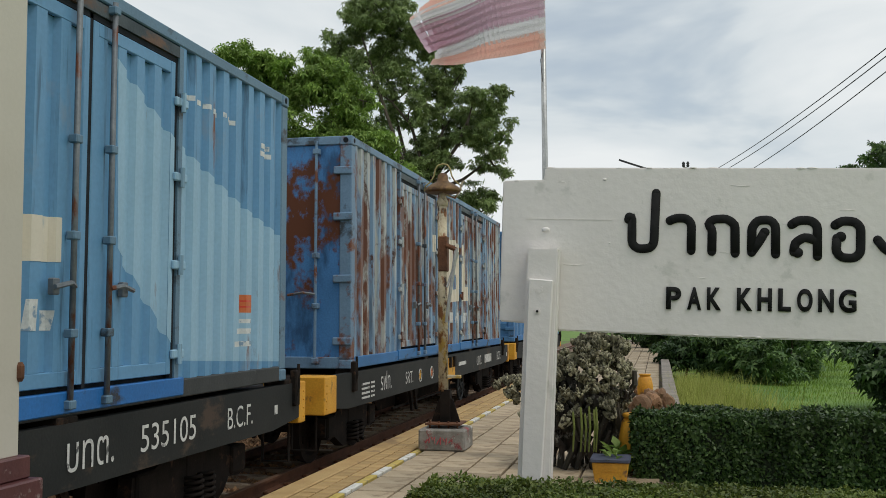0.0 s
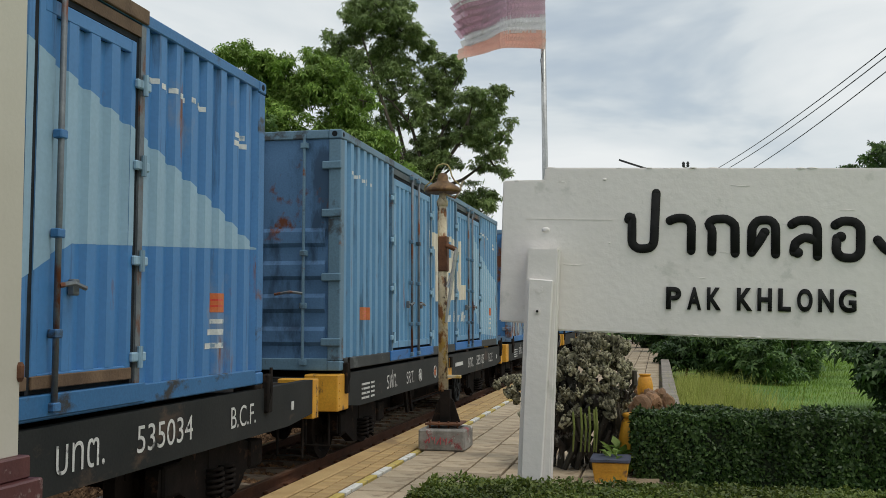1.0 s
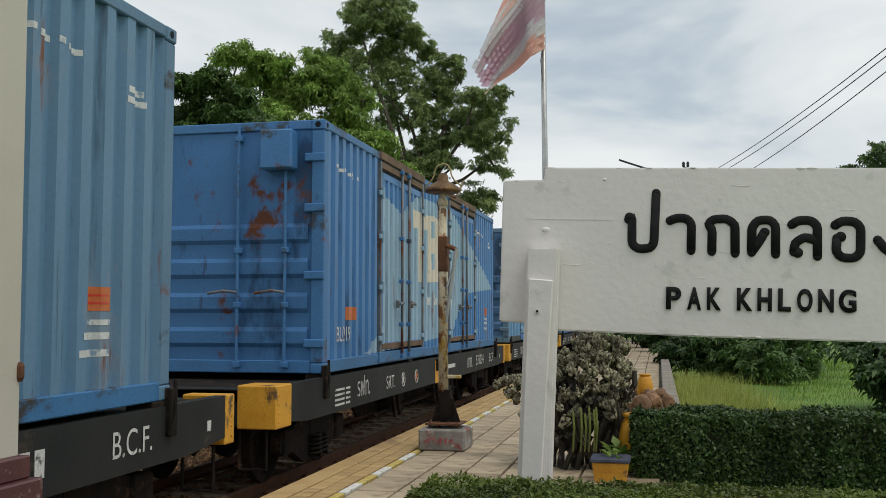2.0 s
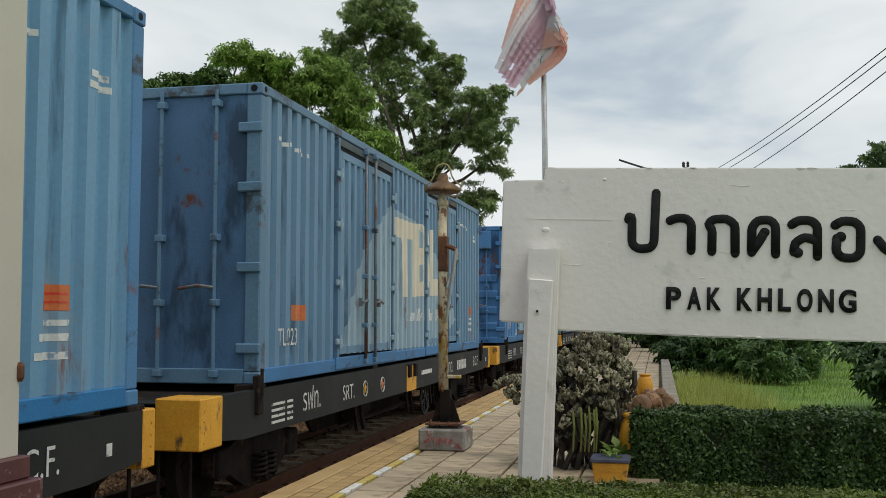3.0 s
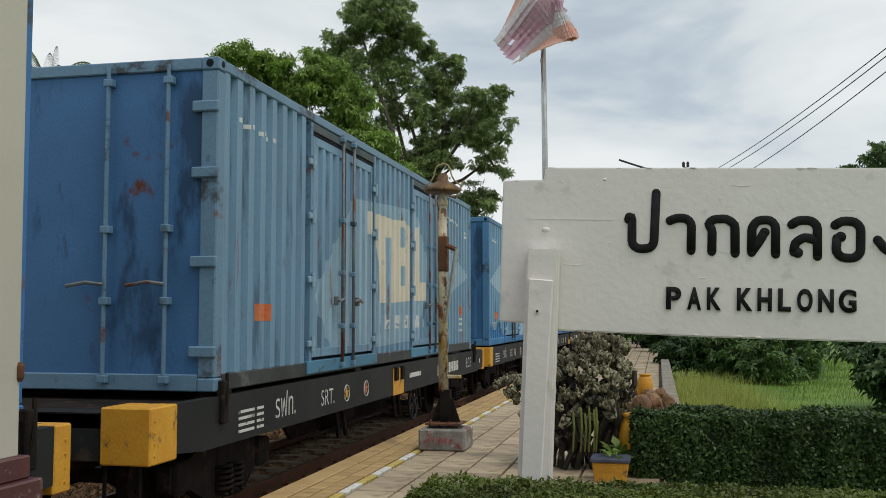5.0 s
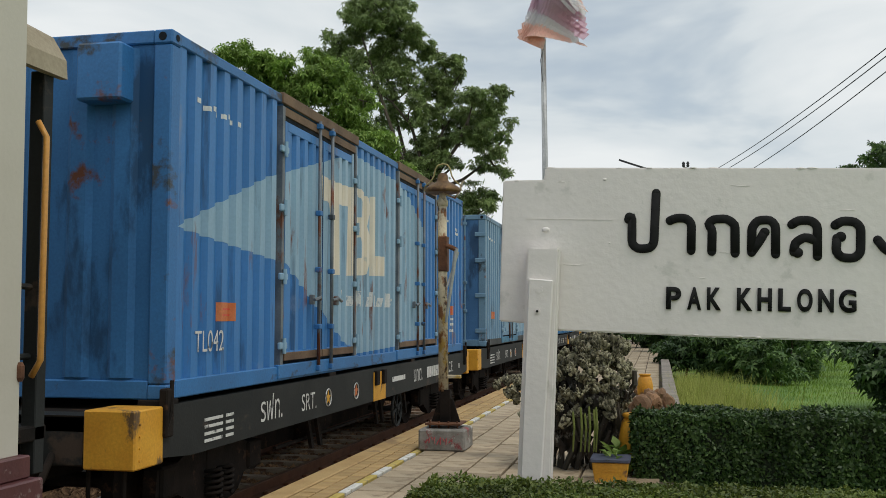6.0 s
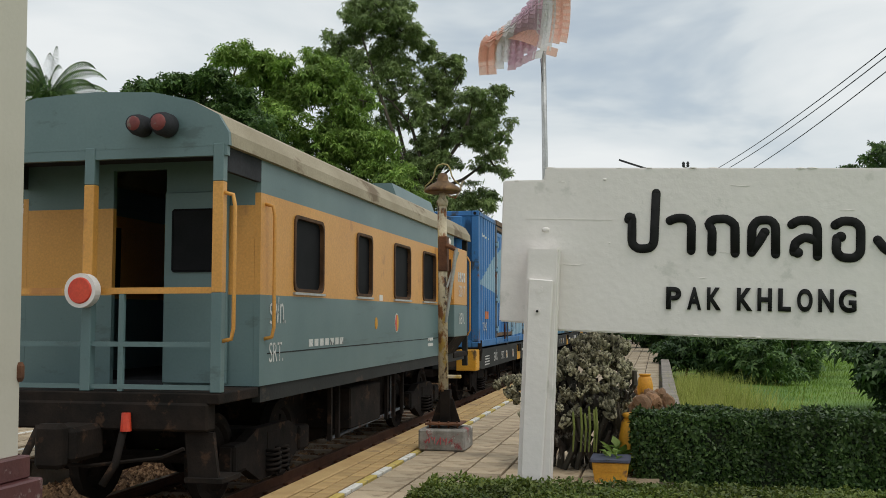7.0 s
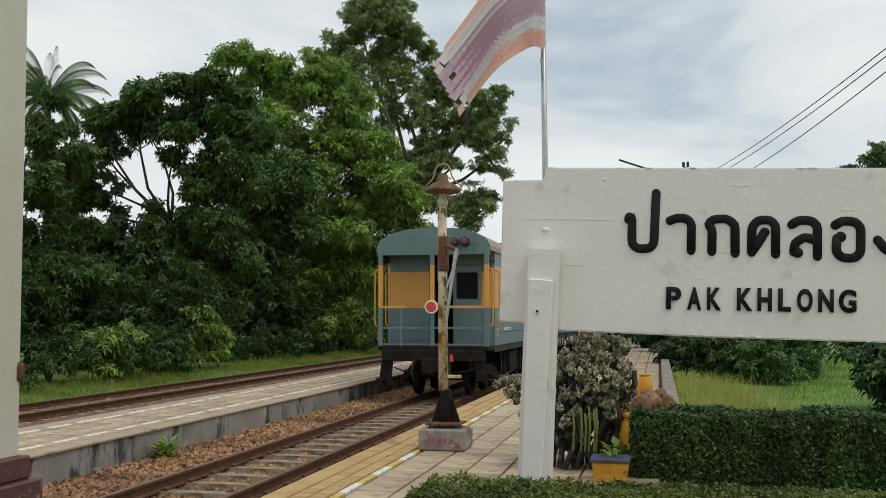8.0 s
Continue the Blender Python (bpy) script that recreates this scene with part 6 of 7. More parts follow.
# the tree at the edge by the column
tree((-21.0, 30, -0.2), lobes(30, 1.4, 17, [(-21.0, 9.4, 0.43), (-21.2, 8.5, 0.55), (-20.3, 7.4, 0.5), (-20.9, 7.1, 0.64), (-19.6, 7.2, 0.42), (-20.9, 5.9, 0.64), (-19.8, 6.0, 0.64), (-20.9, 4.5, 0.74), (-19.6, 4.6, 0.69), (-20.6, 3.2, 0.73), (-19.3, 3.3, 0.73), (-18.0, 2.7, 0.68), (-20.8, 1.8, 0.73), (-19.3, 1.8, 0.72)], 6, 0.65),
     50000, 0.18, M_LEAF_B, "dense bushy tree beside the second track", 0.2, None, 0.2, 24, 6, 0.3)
# the tree beyond the field
tree((10.2, 43, -0.8), sub_blobs(18, (9.6, 43, 7.5), (1.9, 2.0, 0.9), 14, 0.5, 0.8), 9000, 0.22, M_LEAF_B, "small tree with loose branches beyond the field", 0.16, None, 0.35, 25)


def palm(base, height, n=13, seed=5):
    rng = np.random.default_rng(seed)
    t = thing("coconut_palm", pose(*base), "coconut palm with drooping fronds", "palm tree")
    bm = NB()
    tube(bm, [(0, 0, -0.2), (0.1, 0, height * 0.4), (0.05, 0, height * 0.75), (0, 0, height)], [0.2, 0.16, 0.14, 0.13], 8)
    part("trunk", bm, M_BARK, t, "", True)
    for k in range(n):
        a = 2 * math.pi * k / n + rng.random() * 0.3
        el = -0.75 + 2.1 * ((k * 7) % n) / n
        L = 3.1 + 0.6 * rng.random()
        bend = 1.2 + 0.7 * rng.random()
        V = []
        r, z = 0.05, height + 0.05
        for i in range(40):
            s = i / 39
            r += math.cos(el - bend * s * s) * L / 40
            z += math.sin(el - bend * s * s) * L / 40
            p = np.array((math.cos(a) * r, math.sin(a) * r, z))
            side = np.array((-math.sin(a), math.cos(a), 0.0))
            fw = np.array((math.cos(a), math.sin(a), 0.0))
            ll = 0.46 * math.sin(math.pi * min(1, 0.15 + s * 0.85)) + 0.08
            for sg in (-1, 1):
                tip = p + (side * sg * 0.6 + fw * 0.55) * ll + np.array((0, 0, -1.0 * ll))
                w = fw * 0.034
                V.append([p - w, p + w, tip + w * 0.3, tip - w * 0.3])
        fr = new("frond", quads("frond", np.array(V), M_LEAF_B))
        fr.parent = t
    return t


palm((-31.0, 45.5, -0.2), 13.5, 34)


def bushes():
    rng = np.random.default_rng(31)
    # dense growth along the far side of the line, low to tall towards the back
    k = 0
    for y in np.arange(20, 84, 2.6):
        for row, (x, h) in enumerate(((-16.9, 1.7), (-18.9, 3.8), (-24.0, 6.0 if y < 50 else 9.0))):
            hh = h * (0.75 + 0.6 * rng.random())
            if row == 2 and 34 < y < 47:
                hh = min(hh, 5.6)
            c = (x + rng.normal() * 0.5, y + rng.normal() * 0.7, -0.2)
            blobs = sub_blobs(100 + k, (0, 0, hh * 0.5), (1.0 + 0.12 * hh, 1.2, hh * 0.42), 6 + row * 2, 0.5 + 0.1 * hh, 0.7 + 0.16 * hh)
            n = 2600 + 2000 * row
            size = (0.15, 0.21, 0.26)[row]
            t = thing("bush", pose(*c), ("leafy green bush in the growth beside the line", "dense dark green shrub behind the line", "tall dark shrub at the wood's edge")[row], "bush", "growth beside the line")
            ob = new("foliage", quads("foliage", whorls(rng, crown_points(rng, blobs, n // 5, 0.22 + 0.07 * row, 7, 0.4), size * 1.0), M_LEAF_D))
            ob.parent = t
            bm = NB()
            for q in range(4):
                a = rng.random() * 6.3
                tube(bm, [(0, 0, -0.1), (math.cos(a) * 0.2, math.sin(a) * 0.2, hh * 0.4), (math.cos(a) * 0.7, math.sin(a) * 0.7, hh * 0.8)], [0.05, 0.035, 0.012], 5)
            part("stem", bm, M_BARK, t)
            k += 1
    for x, y, h in ((-15.7, 32.2, 2.5), (-15.6, 33.4, 1.6), (-15.9, 31.2, 1.4), (-15.9, 27.4, 2.5), (-16.0, 26.4, 1.6), (-15.6, 45.0, 2.0)):
        blobs = sub_blobs(300 + k, (0, 0, h * 0.55), (0.5, 0.5, h * 0.42), 6, 0.22, 0.4)
        t = thing("sapling", pose(x, y, -0.25), "young pale green sapling by the track", "sapling", "saplings by the track")
        ob = new("foliage", quads("foliage", whorls(rng, crown_points(rng, blobs, 260, 0.16, 6, 0.3), 0.22, 6, 0.34), M_LEAF_A))
        ob.parent = t
        bm = NB()
        tube(bm, [(0, 0, -0.1), (0.05, 0, h * 0.5), (0, 0.05, h * 0.9)], [0.03, 0.02, 0.008], 5)
        part("stem", bm, M_BARK, t)
        k += 1
    # growth beyond the field
    for x, y, h, mt in ((0.9, 36, 1.9, M_LEAF_D), (2.0, 35, 1.7, M_LEAF_B), (3.2, 33.5, 1.3, M_LEAF_B), (1.6, 41, 2.6, M_LEAF_D), (3.6, 42, 2.4, M_LEAF_D), (4.2, 36.5, 1.2, M_LEAF_B), (5.4, 44, 2.2, M_LEAF_B), (7.6, 56, 2.0, M_LEAF_B), (10, 57, 2.2, M_LEAF_D), (12.5, 58, 2.4, M_LEAF_B), (5.5, 24.0, 1.9, M_LEAF_D), (6.4, 25, 2.4, M_LEAF_D), (0.4, 48, 3.0, M_LEAF_D), (-0.5, 54, 3.2, M_LEAF_D), (-1.6, 62, 3.6, M_LEAF_D), (1.4, 58, 3.2, M_LEAF_D), (4.4, 52, 3.2, M_LEAF_D), (8, 64, 3.4, M_LEAF_D), (15, 66, 3.4, M_LEAF_D)):
        blobs = sub_blobs(300 + k, (0, 0, h * 0.5), (1.1, 1.0, h * 0.4), 9, 0.35, 0.75)
        t = thing("bush", pose(x, y, -0.56), "leafy bush at the edge of the grass field", "bush", "bushes beyond the field")
        ob = new("foliage", quads("foliage", whorls(rng, crown_points(rng, blobs, 1000, 0.22, 7, 0.3), 0.20), mt))
        ob.parent = t
        bm = NB()
        tube(bm, [(0, 0, -0.3), (0.1, 0, h * 0.5), (0, 0.1, h * 0.8)], [0.06, 0.04, 0.012], 5)
        part("stem", bm, M_BARK, t)
        k += 1


bushes()


def grass():
    rng = np.random.default_rng(41)
    def blades(name, x, y, z, h, material, label):
        n = len(x)
        p = np.stack([x, y, z], 1)
        a = rng.random(n) * 6.3
        side = np.stack([np.cos(a), np.sin(a), np.zeros(n)], 1) * (0.006 + 0.004 * h)[:, None]
        lean = np.stack([rng.normal(size=n) * 0.35, rng.normal(size=n) * 0.35, np.ones(n)], 1) * h[:, None]
        V = np.stack([p - side, p + side, p + lean * 0.6 + side * 0.6, p + lean], 1)
        tagged(new(name, quads(name, V, material)), label, "grass", kind="stuff")
    n = 30000
    x = -14.5 - 1.7 * rng.random(n)
    y = 18 + 62 * rng.random(n) ** 1.2
    blades("grass_verge", x, y, np.full(n, -0.45) + np.minimum(0.28, np.maximum(0, (-14.5 - x) * 0.14)), 0.05 + 0.20 * rng.random(n), M_GRASSVERGE, "thin green grass verge beside the second track")
    n = 80000
    x = 0.4 + 13 * rng.random(n)
    y = 13 + 42 * rng.random(n) ** 1.2
    z = np.full(n, -0.56)
    blades("grass_field", x, y, z, 0.05 + 0.11 * rng.random(n), M_GRASSBL, "lush green grass field below the platform")
    n = 9000
    x = 0.45 + np.abs(rng.normal(size=n)) * 0.7
    y = 15.5 + 11 * rng.random(n)
    blades("tall_grass", x, y, np.full(n, -0.5), 0.35 + 0.5 * rng.random(n), M_GRASSDRY, "tall pale grass along the platform back")
    n = 900
    x, y = -10.0 - 3.6 * rng.random(n), 16 + 30 * rng.random(n)
    blades("track_weeds", x, y, np.full(n, -0.42), 0.06 + 0.14 * rng.random(n), M_GRASSBL, "thin weeds between the rails of the second track")


grass()


def hedge(name, x0, x1, y0, y1, z0, z1, n, size, material, label, seed, bulge=0.03):
    rng = np.random.default_rng(seed)
    t = thing(name, pose(x0, y0, z0), label, "hedge")
    # dark box added inside the leaves in place of their inner shade
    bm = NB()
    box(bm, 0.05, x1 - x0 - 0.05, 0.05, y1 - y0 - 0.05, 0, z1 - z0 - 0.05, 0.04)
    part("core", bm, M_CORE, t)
    # skin: front, top and left end, with a lumpy trimmed surface
    lx, ly, lz = x1 - x0, y1 - y0, z1 - z0
    af, at_, ae = lx * lz, lx * ly, ly * lz
    which = rng.choice(3, size=n, p=np.array([af, at_, ae]) / (af + at_ + ae))
    u, v = rng.random(n), rng.random(n)
    P = np.where((which == 0)[:, None], np.stack([u * lx, np.zeros(n), v * lz], 1), np.where((which == 1)[:, None], np.stack([u * lx, v * ly, np.full(n, lz)], 1), np.stack([np.zeros(n), u * ly, v * lz], 1)))
    lump = bulge * (np.sin(P[:, 0] * 5.1 + 1) * np.sin(P[:, 2] * 6.3 + P[:, 1] * 4) + 0.7 * np.sin(P[:, 0] * 13.7 + P[:, 1] * 11))
    off = np.where((which == 0)[:, None], np.array([0, -1, 0.0]), np.where((which == 1)[:, None], np.array([0, 0, 1.0]), np.array([-1, 0, 0.0])))
    edge = 0.09
    zc = np.maximum(0, P[:, 2] - (lz - edge)) / edge
    yc = np.maximum(0, edge - P[:, 1]) / edge
    rnd = np.minimum(zc, yc)
    P = P + off * (lump + rng.random(n) * 0.05 - 0.045)[:, None] + (np.array([0, 0.035, -0.035])[None] * rnd[:, None])
    nrm = unit(off + rng.normal(size=(n, 3)) * 0.75 + np.array([0, 0, 0.35]))
    d = unit(np.cross(nrm, rng.normal(size=(n, 3))))
    s = np.cross(nrm, d)
    L = (size * (0.6 + 0.8 * rng.random(n)))[:, None]
    V = np.stack([P, P + d * L * 0.5 + s * L * 0.28, P + d * L, P + d * L * 0.5 - s * L * 0.28], 1)
    ob = new("foliage", quads("foliage", V, material))
    ob.parent = t
    return t


hedge("clipped_hedge", -0.25, 4.8, 10.25, 11.1, -0.7, 0.635, 62000, 0.045, M_LEAF_H, "dark green clipped box hedge behind the name board", 51)
hedge("low_hedge", -1.98, 4.8, 7.7, 8.72, -0.2, 0.205, 52000, 0.04, M_LEAF_L, "low clipped hedge at the foot of the name board", 52, 0.02)


def cactus():
    rng = np.random.default_rng(61)
    t = thing("cactus_clump", pose(-0.86, 11.0, 0), "old grey-brown clump of branching columnar cactus", "cactus")
    stems, crests = [], []
    for k in range(6):
        bm = NB()
        h = 0.5
        pts = [(0, 0, 0), (0.03 * (k % 3 - 1), 0.02, h * 0.35), (0.04 * ((k + 1) % 3 - 1), 0, h * 0.7), (0, 0, h)]
        tube(bm, pts, [0.022, 0.028, 0.028, 0.02], 6)
        for q in range(4):
            a = rng.random() * 6.3
            z = h * (0.2 + 0.6 * rng.random())
            o = Vector((math.cos(a), math.sin(a), 0))
            tube(bm, [(0, 0, z), tuple(o * 0.05 + Vector((0, 0, z + 0.02))), tuple(o * 0.07 + Vector((0, 0, z + 0.12)))], [0.014, 0.018, 0.012], 5)
        stems.append(mesh_of(bm, "stem", M_CACT))
        bm = NB()
        for q in range(13):
            a, r = rng.random() * 6.3, 0.075 * math.sqrt(rng.random())
            b0 = Vector((math.cos(a) * r * 0.5, math.sin(a) * r * 0.5, -0.05))
            e = Vector((math.cos(a) * r, math.sin(a) * r, 0.01 + 0.045 * rng.random()))
            tube(bm, [b0, b0.lerp(e, 0.5), b0.lerp(e, 0.9), e + Vector((0, 0, 0.012)), e + Vector((0, 0, 0.022))], [0.010, 0.017, 0.022, 0.019, 0.007], 6)
        crests.append(mesh_of(bm, "crest", M_CACTTOP))
    for i in range(80):
        a, r = rng.random() * 6.3, 0.5 * math.sqrt(rng.random())
        ob = new("stem", stems[int(rng.integers(6))])
        ob.parent = t
        ob.location = (math.cos(a) * r, math.sin(a) * r * 0.8, 0.0 if i < 30 else 0.35 + 0.3 * rng.random())
        lean = 26 * r / 0.5
        ob.rotation_euler = (radians(-lean * math.sin(a) + rng.normal() * 7), radians(lean * math.cos(a) + rng.normal() * 7), rng.random() * 6.3)
        ob.scale = (1.3, 1.3, (1.1 if i < 30 else 0.5) + 0.5 * rng.random())
    for i in range(300):
        a = rng.random() * 6.3
        el = rng.random() ** 0.75
        r = math.sqrt(max(0.0, 1 - el * el))
        k = 0.86 + 0.2 * rng.random()
        ob = new("crest", crests[int(rng.integers(6))])
        ob.parent = t
        ob.location = (math.cos(a) * r * 0.54 * k + 0.36 * el - 0.08, math.sin(a) * r * 0.56 * k, 0.50 + 0.92 * el * k)
        if i >= 270:
            ob.location = (-0.72 + 0.10 * rng.normal(), 0.4 + 0.08 * rng.normal(), 0.62 + 0.3 * rng.random())
        ob.rotation_euler = (radians(-45 * r * math.sin(a) + rng.normal() * 12), radians(45 * r * math.cos(a) + rng.normal() * 12), rng.random() * 6.3)
        s = 0.45 + 0.5 * rng.random()
        ob.scale = (s, s, s * 1.2)
        tagged(ob, kind="stuff")
    for i in range(6):
        bm = NB()
        x = 0.02 + 0.04 * i + rng.normal() * 0.02
        z = 0.30 + 0.16 * rng.random()
        tube(bm, [(x, -0.55, 0.22), (x + 0.02, -0.60, z + 0.06), (x + 0.01, -0.60, z + 0.20 + 0.05 * (i % 2)), (x + 0.01, -0.60, z + 0.23 + 0.05 * (i % 2))], [0.008, 0.013, 0.012, 0.004], 7)
        part("young_stem", bm, M_CACTG, t, "yellow-green young stem")


cactus()


# ---- garden things behind the board ----
def planter(m, w, h, label):
    t = thing("planter", m, label, "planter")
    bm = NB()
    prism(bm, [(-w * 0.42, 0), (w * 0.42, 0), (w * 0.5, h - 0.04), (-w * 0.5, h - 0.04)], "y", -0.16, 0.16)
    bmesh.ops.bevel(bm, geom=bm.edges[:], offset=0.01, segments=1, affect="EDGES")
    part("body", bm, M_POT, t)
    bm = NB()
    box(bm, -w * 0.54, w * 0.54, -0.19, 0.19, h - 0.04, h, 0.01)
    part("rim", bm, surf("grey_blue_rim", (0.06, 0.07, 0.11), (0.09, 0.10, 0.15), 5, 0.6), t, "dark grey-blue rim")
    bm = NB()
    box(bm, -w * 0.40, w * 0.40, -0.168, -0.158, h * 0.45, h * 0.52)
    part("moulding", bm, M_POT, t)
    return t


planter(pose(-0.48, 10.05, 0.0), 0.36, 0.235, "orange-yellow concrete planter with a dark rim")


def jar(m, r, h, label):
    t = thing("garden_jar", m, label, "jar")
    bm = NB()
    lathe(bm, [(r * 0.6, 0), (r * 0.95, h * 0.25), (r, h * 0.55), (r * 0.8, h * 0.85), (r * 0.62, h * 0.92)], 20)
    part("body", bm, M_POT, t, "", True)
    bm = NB()
    lathe(bm, [(r * 0.62, h * 0.92), (r * 0.74, h * 0.95), (r * 0.74, h), (r * 0.6, h)], 20)
    part("rim", bm, M_POT, t, "", True)
    return t


jar(pose(-0.26, 10.72, 0), 0.17, 0.60, "round orange-yellow glazed garden jar")
jar(pose(-0.20, 14.6, 0.42), 0.115, 0.38, "orange-yellow glazed jar among stones")


def rockery():
    rng = np.random.default_rng(71)
    t = thing("rockery", pose(-0.15, 14.0, 0), "heap of weathered garden stones at the platform back", "rockery")
    vs = []
    for k in range(5):
        bm = NB()
        bmesh.ops.create_icosphere(bm, subdivisions=2, radius=0.14)
        for v in bm.verts:
            v.co *= 0.75 + 0.6 * noise.noise(v.co * 6 + Vector((k * 7, 0, 0)))
        vs.append(mesh_of(bm, "stone", surf("brown_garden_stone", (0.16, 0.085, 0.045), (0.30, 0.17, 0.09), 5, 0.9, 0, 0.6, vary=0.4)))
    for i in range(60):
        ob = new("stone", vs[i % 5])
        ob.parent = t
        lay = int(i // 20)
        ob.location = (rng.normal() * 0.13 + 0.0, -1.0 + 3.0 * rng.random(), 0.10 + lay * 0.19)
        ob.rotation_euler = (rng.random() * 6, rng.random() * 6, rng.random() * 6)
        s = 0.6 + 0.6 * rng.random()
        ob.scale = (s, s, s * 0.8)


rockery()


def broad_plant(p, n, size, label, seed):
    rng = np.random.default_rng(seed)
    t = thing("garden_plant", pose(*p), label, "plant")
    V = []
    for _ in range(n):
        a = rng.random() * 6.3
        d = np.array((math.cos(a), math.sin(a), 0.5 + rng.random()))
        d /= np.linalg.norm(d)
        s = np.array((-math.sin(a), math.cos(a), 0)) * size * 0.22
        b = rng.normal(size=3) * 0.06
        V.append([b, b + d * size * 0.5 + s, b + d * size + np.array((0, 0, -0.04)), b + d * size * 0.5 - s])
    ob = new("leaf_tuft", quads("leaf_tuft", np.array(V), M_LEAF_A))
    ob.parent = t


broad_plant((-0.46, 10.05, 0.18), 22, 0.13, "green leafy plant growing in the planter", 81)
broad_plant((-0.40, 10.5, 0.10), 30, 0.24, "green leafy plant beside the cactus", 82)
broad_plant((-6.95, 13.2, -0.35), 70, 0.2, "weed growing at the island platform wall", 84)


# ---- overhead lines and the far lamp ----
def overhead():
    rng = np.random.default_rng(91)
    t = thing("utility_pole", pose(1.75, 62, -0.9), "concrete utility pole with insulators and a lamp arm", "utility pole")
    bm = NB()
    rod(bm, (0, 0, 0), (0, 0, 11.7), 0.16, 0.10, 10)
    part("pole", bm, M_CONC, t, "", True)
    bm = NB()
    box(bm, -0.9, 0.9, -0.05, 0.05, 11.0, 11.1)
    part("cross_arm", bm, M_RUST, t)
    for x in (-0.1, 0.16):
        bm = NB()
        lathe(bm, [(0.05, 11.7), (0.10, 11.78), (0.07, 11.86), (0.10, 11.94), (0.05, 12.05)], 10, Matrix.Translation((x, 0, 0)))
        part("insulator", bm, M_CABLE, t, "dark insulator", True)
    bm = NB()
    tube(bm, [(-0.1, 0, 11.3), (-2.2, 0, 11.65), (-3.2, 0, 12.0), (-4.0, 0, 12.3)], 0.06, 6)
    part("lamp_arm", bm, M_CABLE, t, "", True)
    for a, b in (((6.85, 32.2, 9.78), (2.6, 62, 10.1)), ((6.80, 32.2, 9.50), (2.9, 62, 9.9)), ((6.7, 32.2, 8.95), (3.4, 62, 9.3))):
        bm = NB()
        A, B = Vector(a), Vector(b)
        D = B - A
        pts = []
        for i in range(25):
            s = -0.9 + 1.9 * i / 24
            pts.append(A + D * s + Vector((0, 0, 1.1 * (s * s - s) * 0.9)))
        tube(bm, pts, 0.018, 5)
        solo("power_line", bm, M_CABLE, "thin black sagging overhead line", "cable", "overhead lines")


overhead()

# ---- the flag ----
FLAG_P = Vector((-1.375, 12.5, 0))


def flag_pole():
    t = thing("flag_pole", pose(*FLAG_P), "thin grey painted steel flag pole", "flag pole")
    bm = NB()
    rod(bm, (0.02, 0, -0.1), (-0.03, 0, 6.45), 0.042, 0.032, 10)
    part("pole", bm, M_GALV, t, "", True)
    bm = NB()
    bmesh.ops.create_uvsphere(bm, u_segments=10, v_segments=8, radius=0.06, matrix=Matrix.Translation((-0.03, 0, 6.48)))
    part("finial", bm, M_GALV, t, "", True)
    bm = NB()
    tube(bm, [(-0.02, -0.045, 6.3), (-0.01, -0.05, 4.6), (-0.03, -0.07, 4.3), (0.0, -0.05, 4.1), (0.015, -0.05, 1.2)], 0.006, 4)
    part("halyard", bm, M_GALV, t)


flag_pole()
FLAG_TILES = []
NU, NV = 24, 12
FW, FH = 1.80, 1.24


def cloth(name, c1, c2):
    m = surf(name, c1, c2, 4, 0.85, 0, 0.1, 80, stain=[(tuple(q * 0.8 for q in c1), 0.2, 5, (1, 1, 1))])
    nd, ln = m.node_tree.nodes, m.node_tree.links
    b = nd["Principled BSDF"]
    tr = nd.new("ShaderNodeBsdfTranslucent")
    ln.new(b.inputs["Base Color"].links[0].from_socket, tr.inputs["Color"])
    ms = nd.new("ShaderNodeMixShader")
    ms.inputs[0].default_value = 0.72
    ln.new(b.outputs["BSDF"], ms.inputs[1])
    ln.new(tr.outputs["BSDF"], ms.inputs[2])
    ln.new(ms.outputs["Shader"], nd["Material Output"].inputs["Surface"])
    return m


def flag():
    red, white, blue = cloth("faded_red_cloth", (0.97, 0.76, 0.68), (0.98, 0.81, 0.74)), cloth("faded_white_cloth", (0.93, 0.92, 0.93), (0.96, 0.95, 0.95)), cloth("faded_blue_cloth", (0.85, 0.70, 0.77), (0.90, 0.77, 0.83))
    t = thing("flag", pose(*FLAG_P), "faded tattered flag with red, white and blue stripes", "flag")
    w, h = FW / NU, FH / NV
    meshes = []
    for mt in (red, white, blue):
        bm = NB()
        box(bm, -w * 0.82, w * 0.82, -0.001, 0.001, -h * 0.68, h * 0.68)
        meshes.append(mesh_of(bm, "cloth_patch", mt))
    rng = random.Random(7)
    for i in range(NU):
        for j in range(NV):
            if i >= NU - 2 and rng.random() < 0.35:
                continue
            k = (0, 0, 1, 1, 2, 2, 2, 2, 1, 1, 0, 0)[j]
            ob = new("cloth_patch", meshes[k])
            ob.parent = t
            FLAG_TILES.append((ob, (i + 0.5) / NU, (j + 0.5) / NV))
    bm = NB()
    tube(bm, [(-0.03, -0.03, 5.0), (-0.05, -0.05, 4.9), (-0.03, -0.03, 4.62)], 0.005, 4)
    part("tie_cord", bm, M_CABLE, t)


flag()
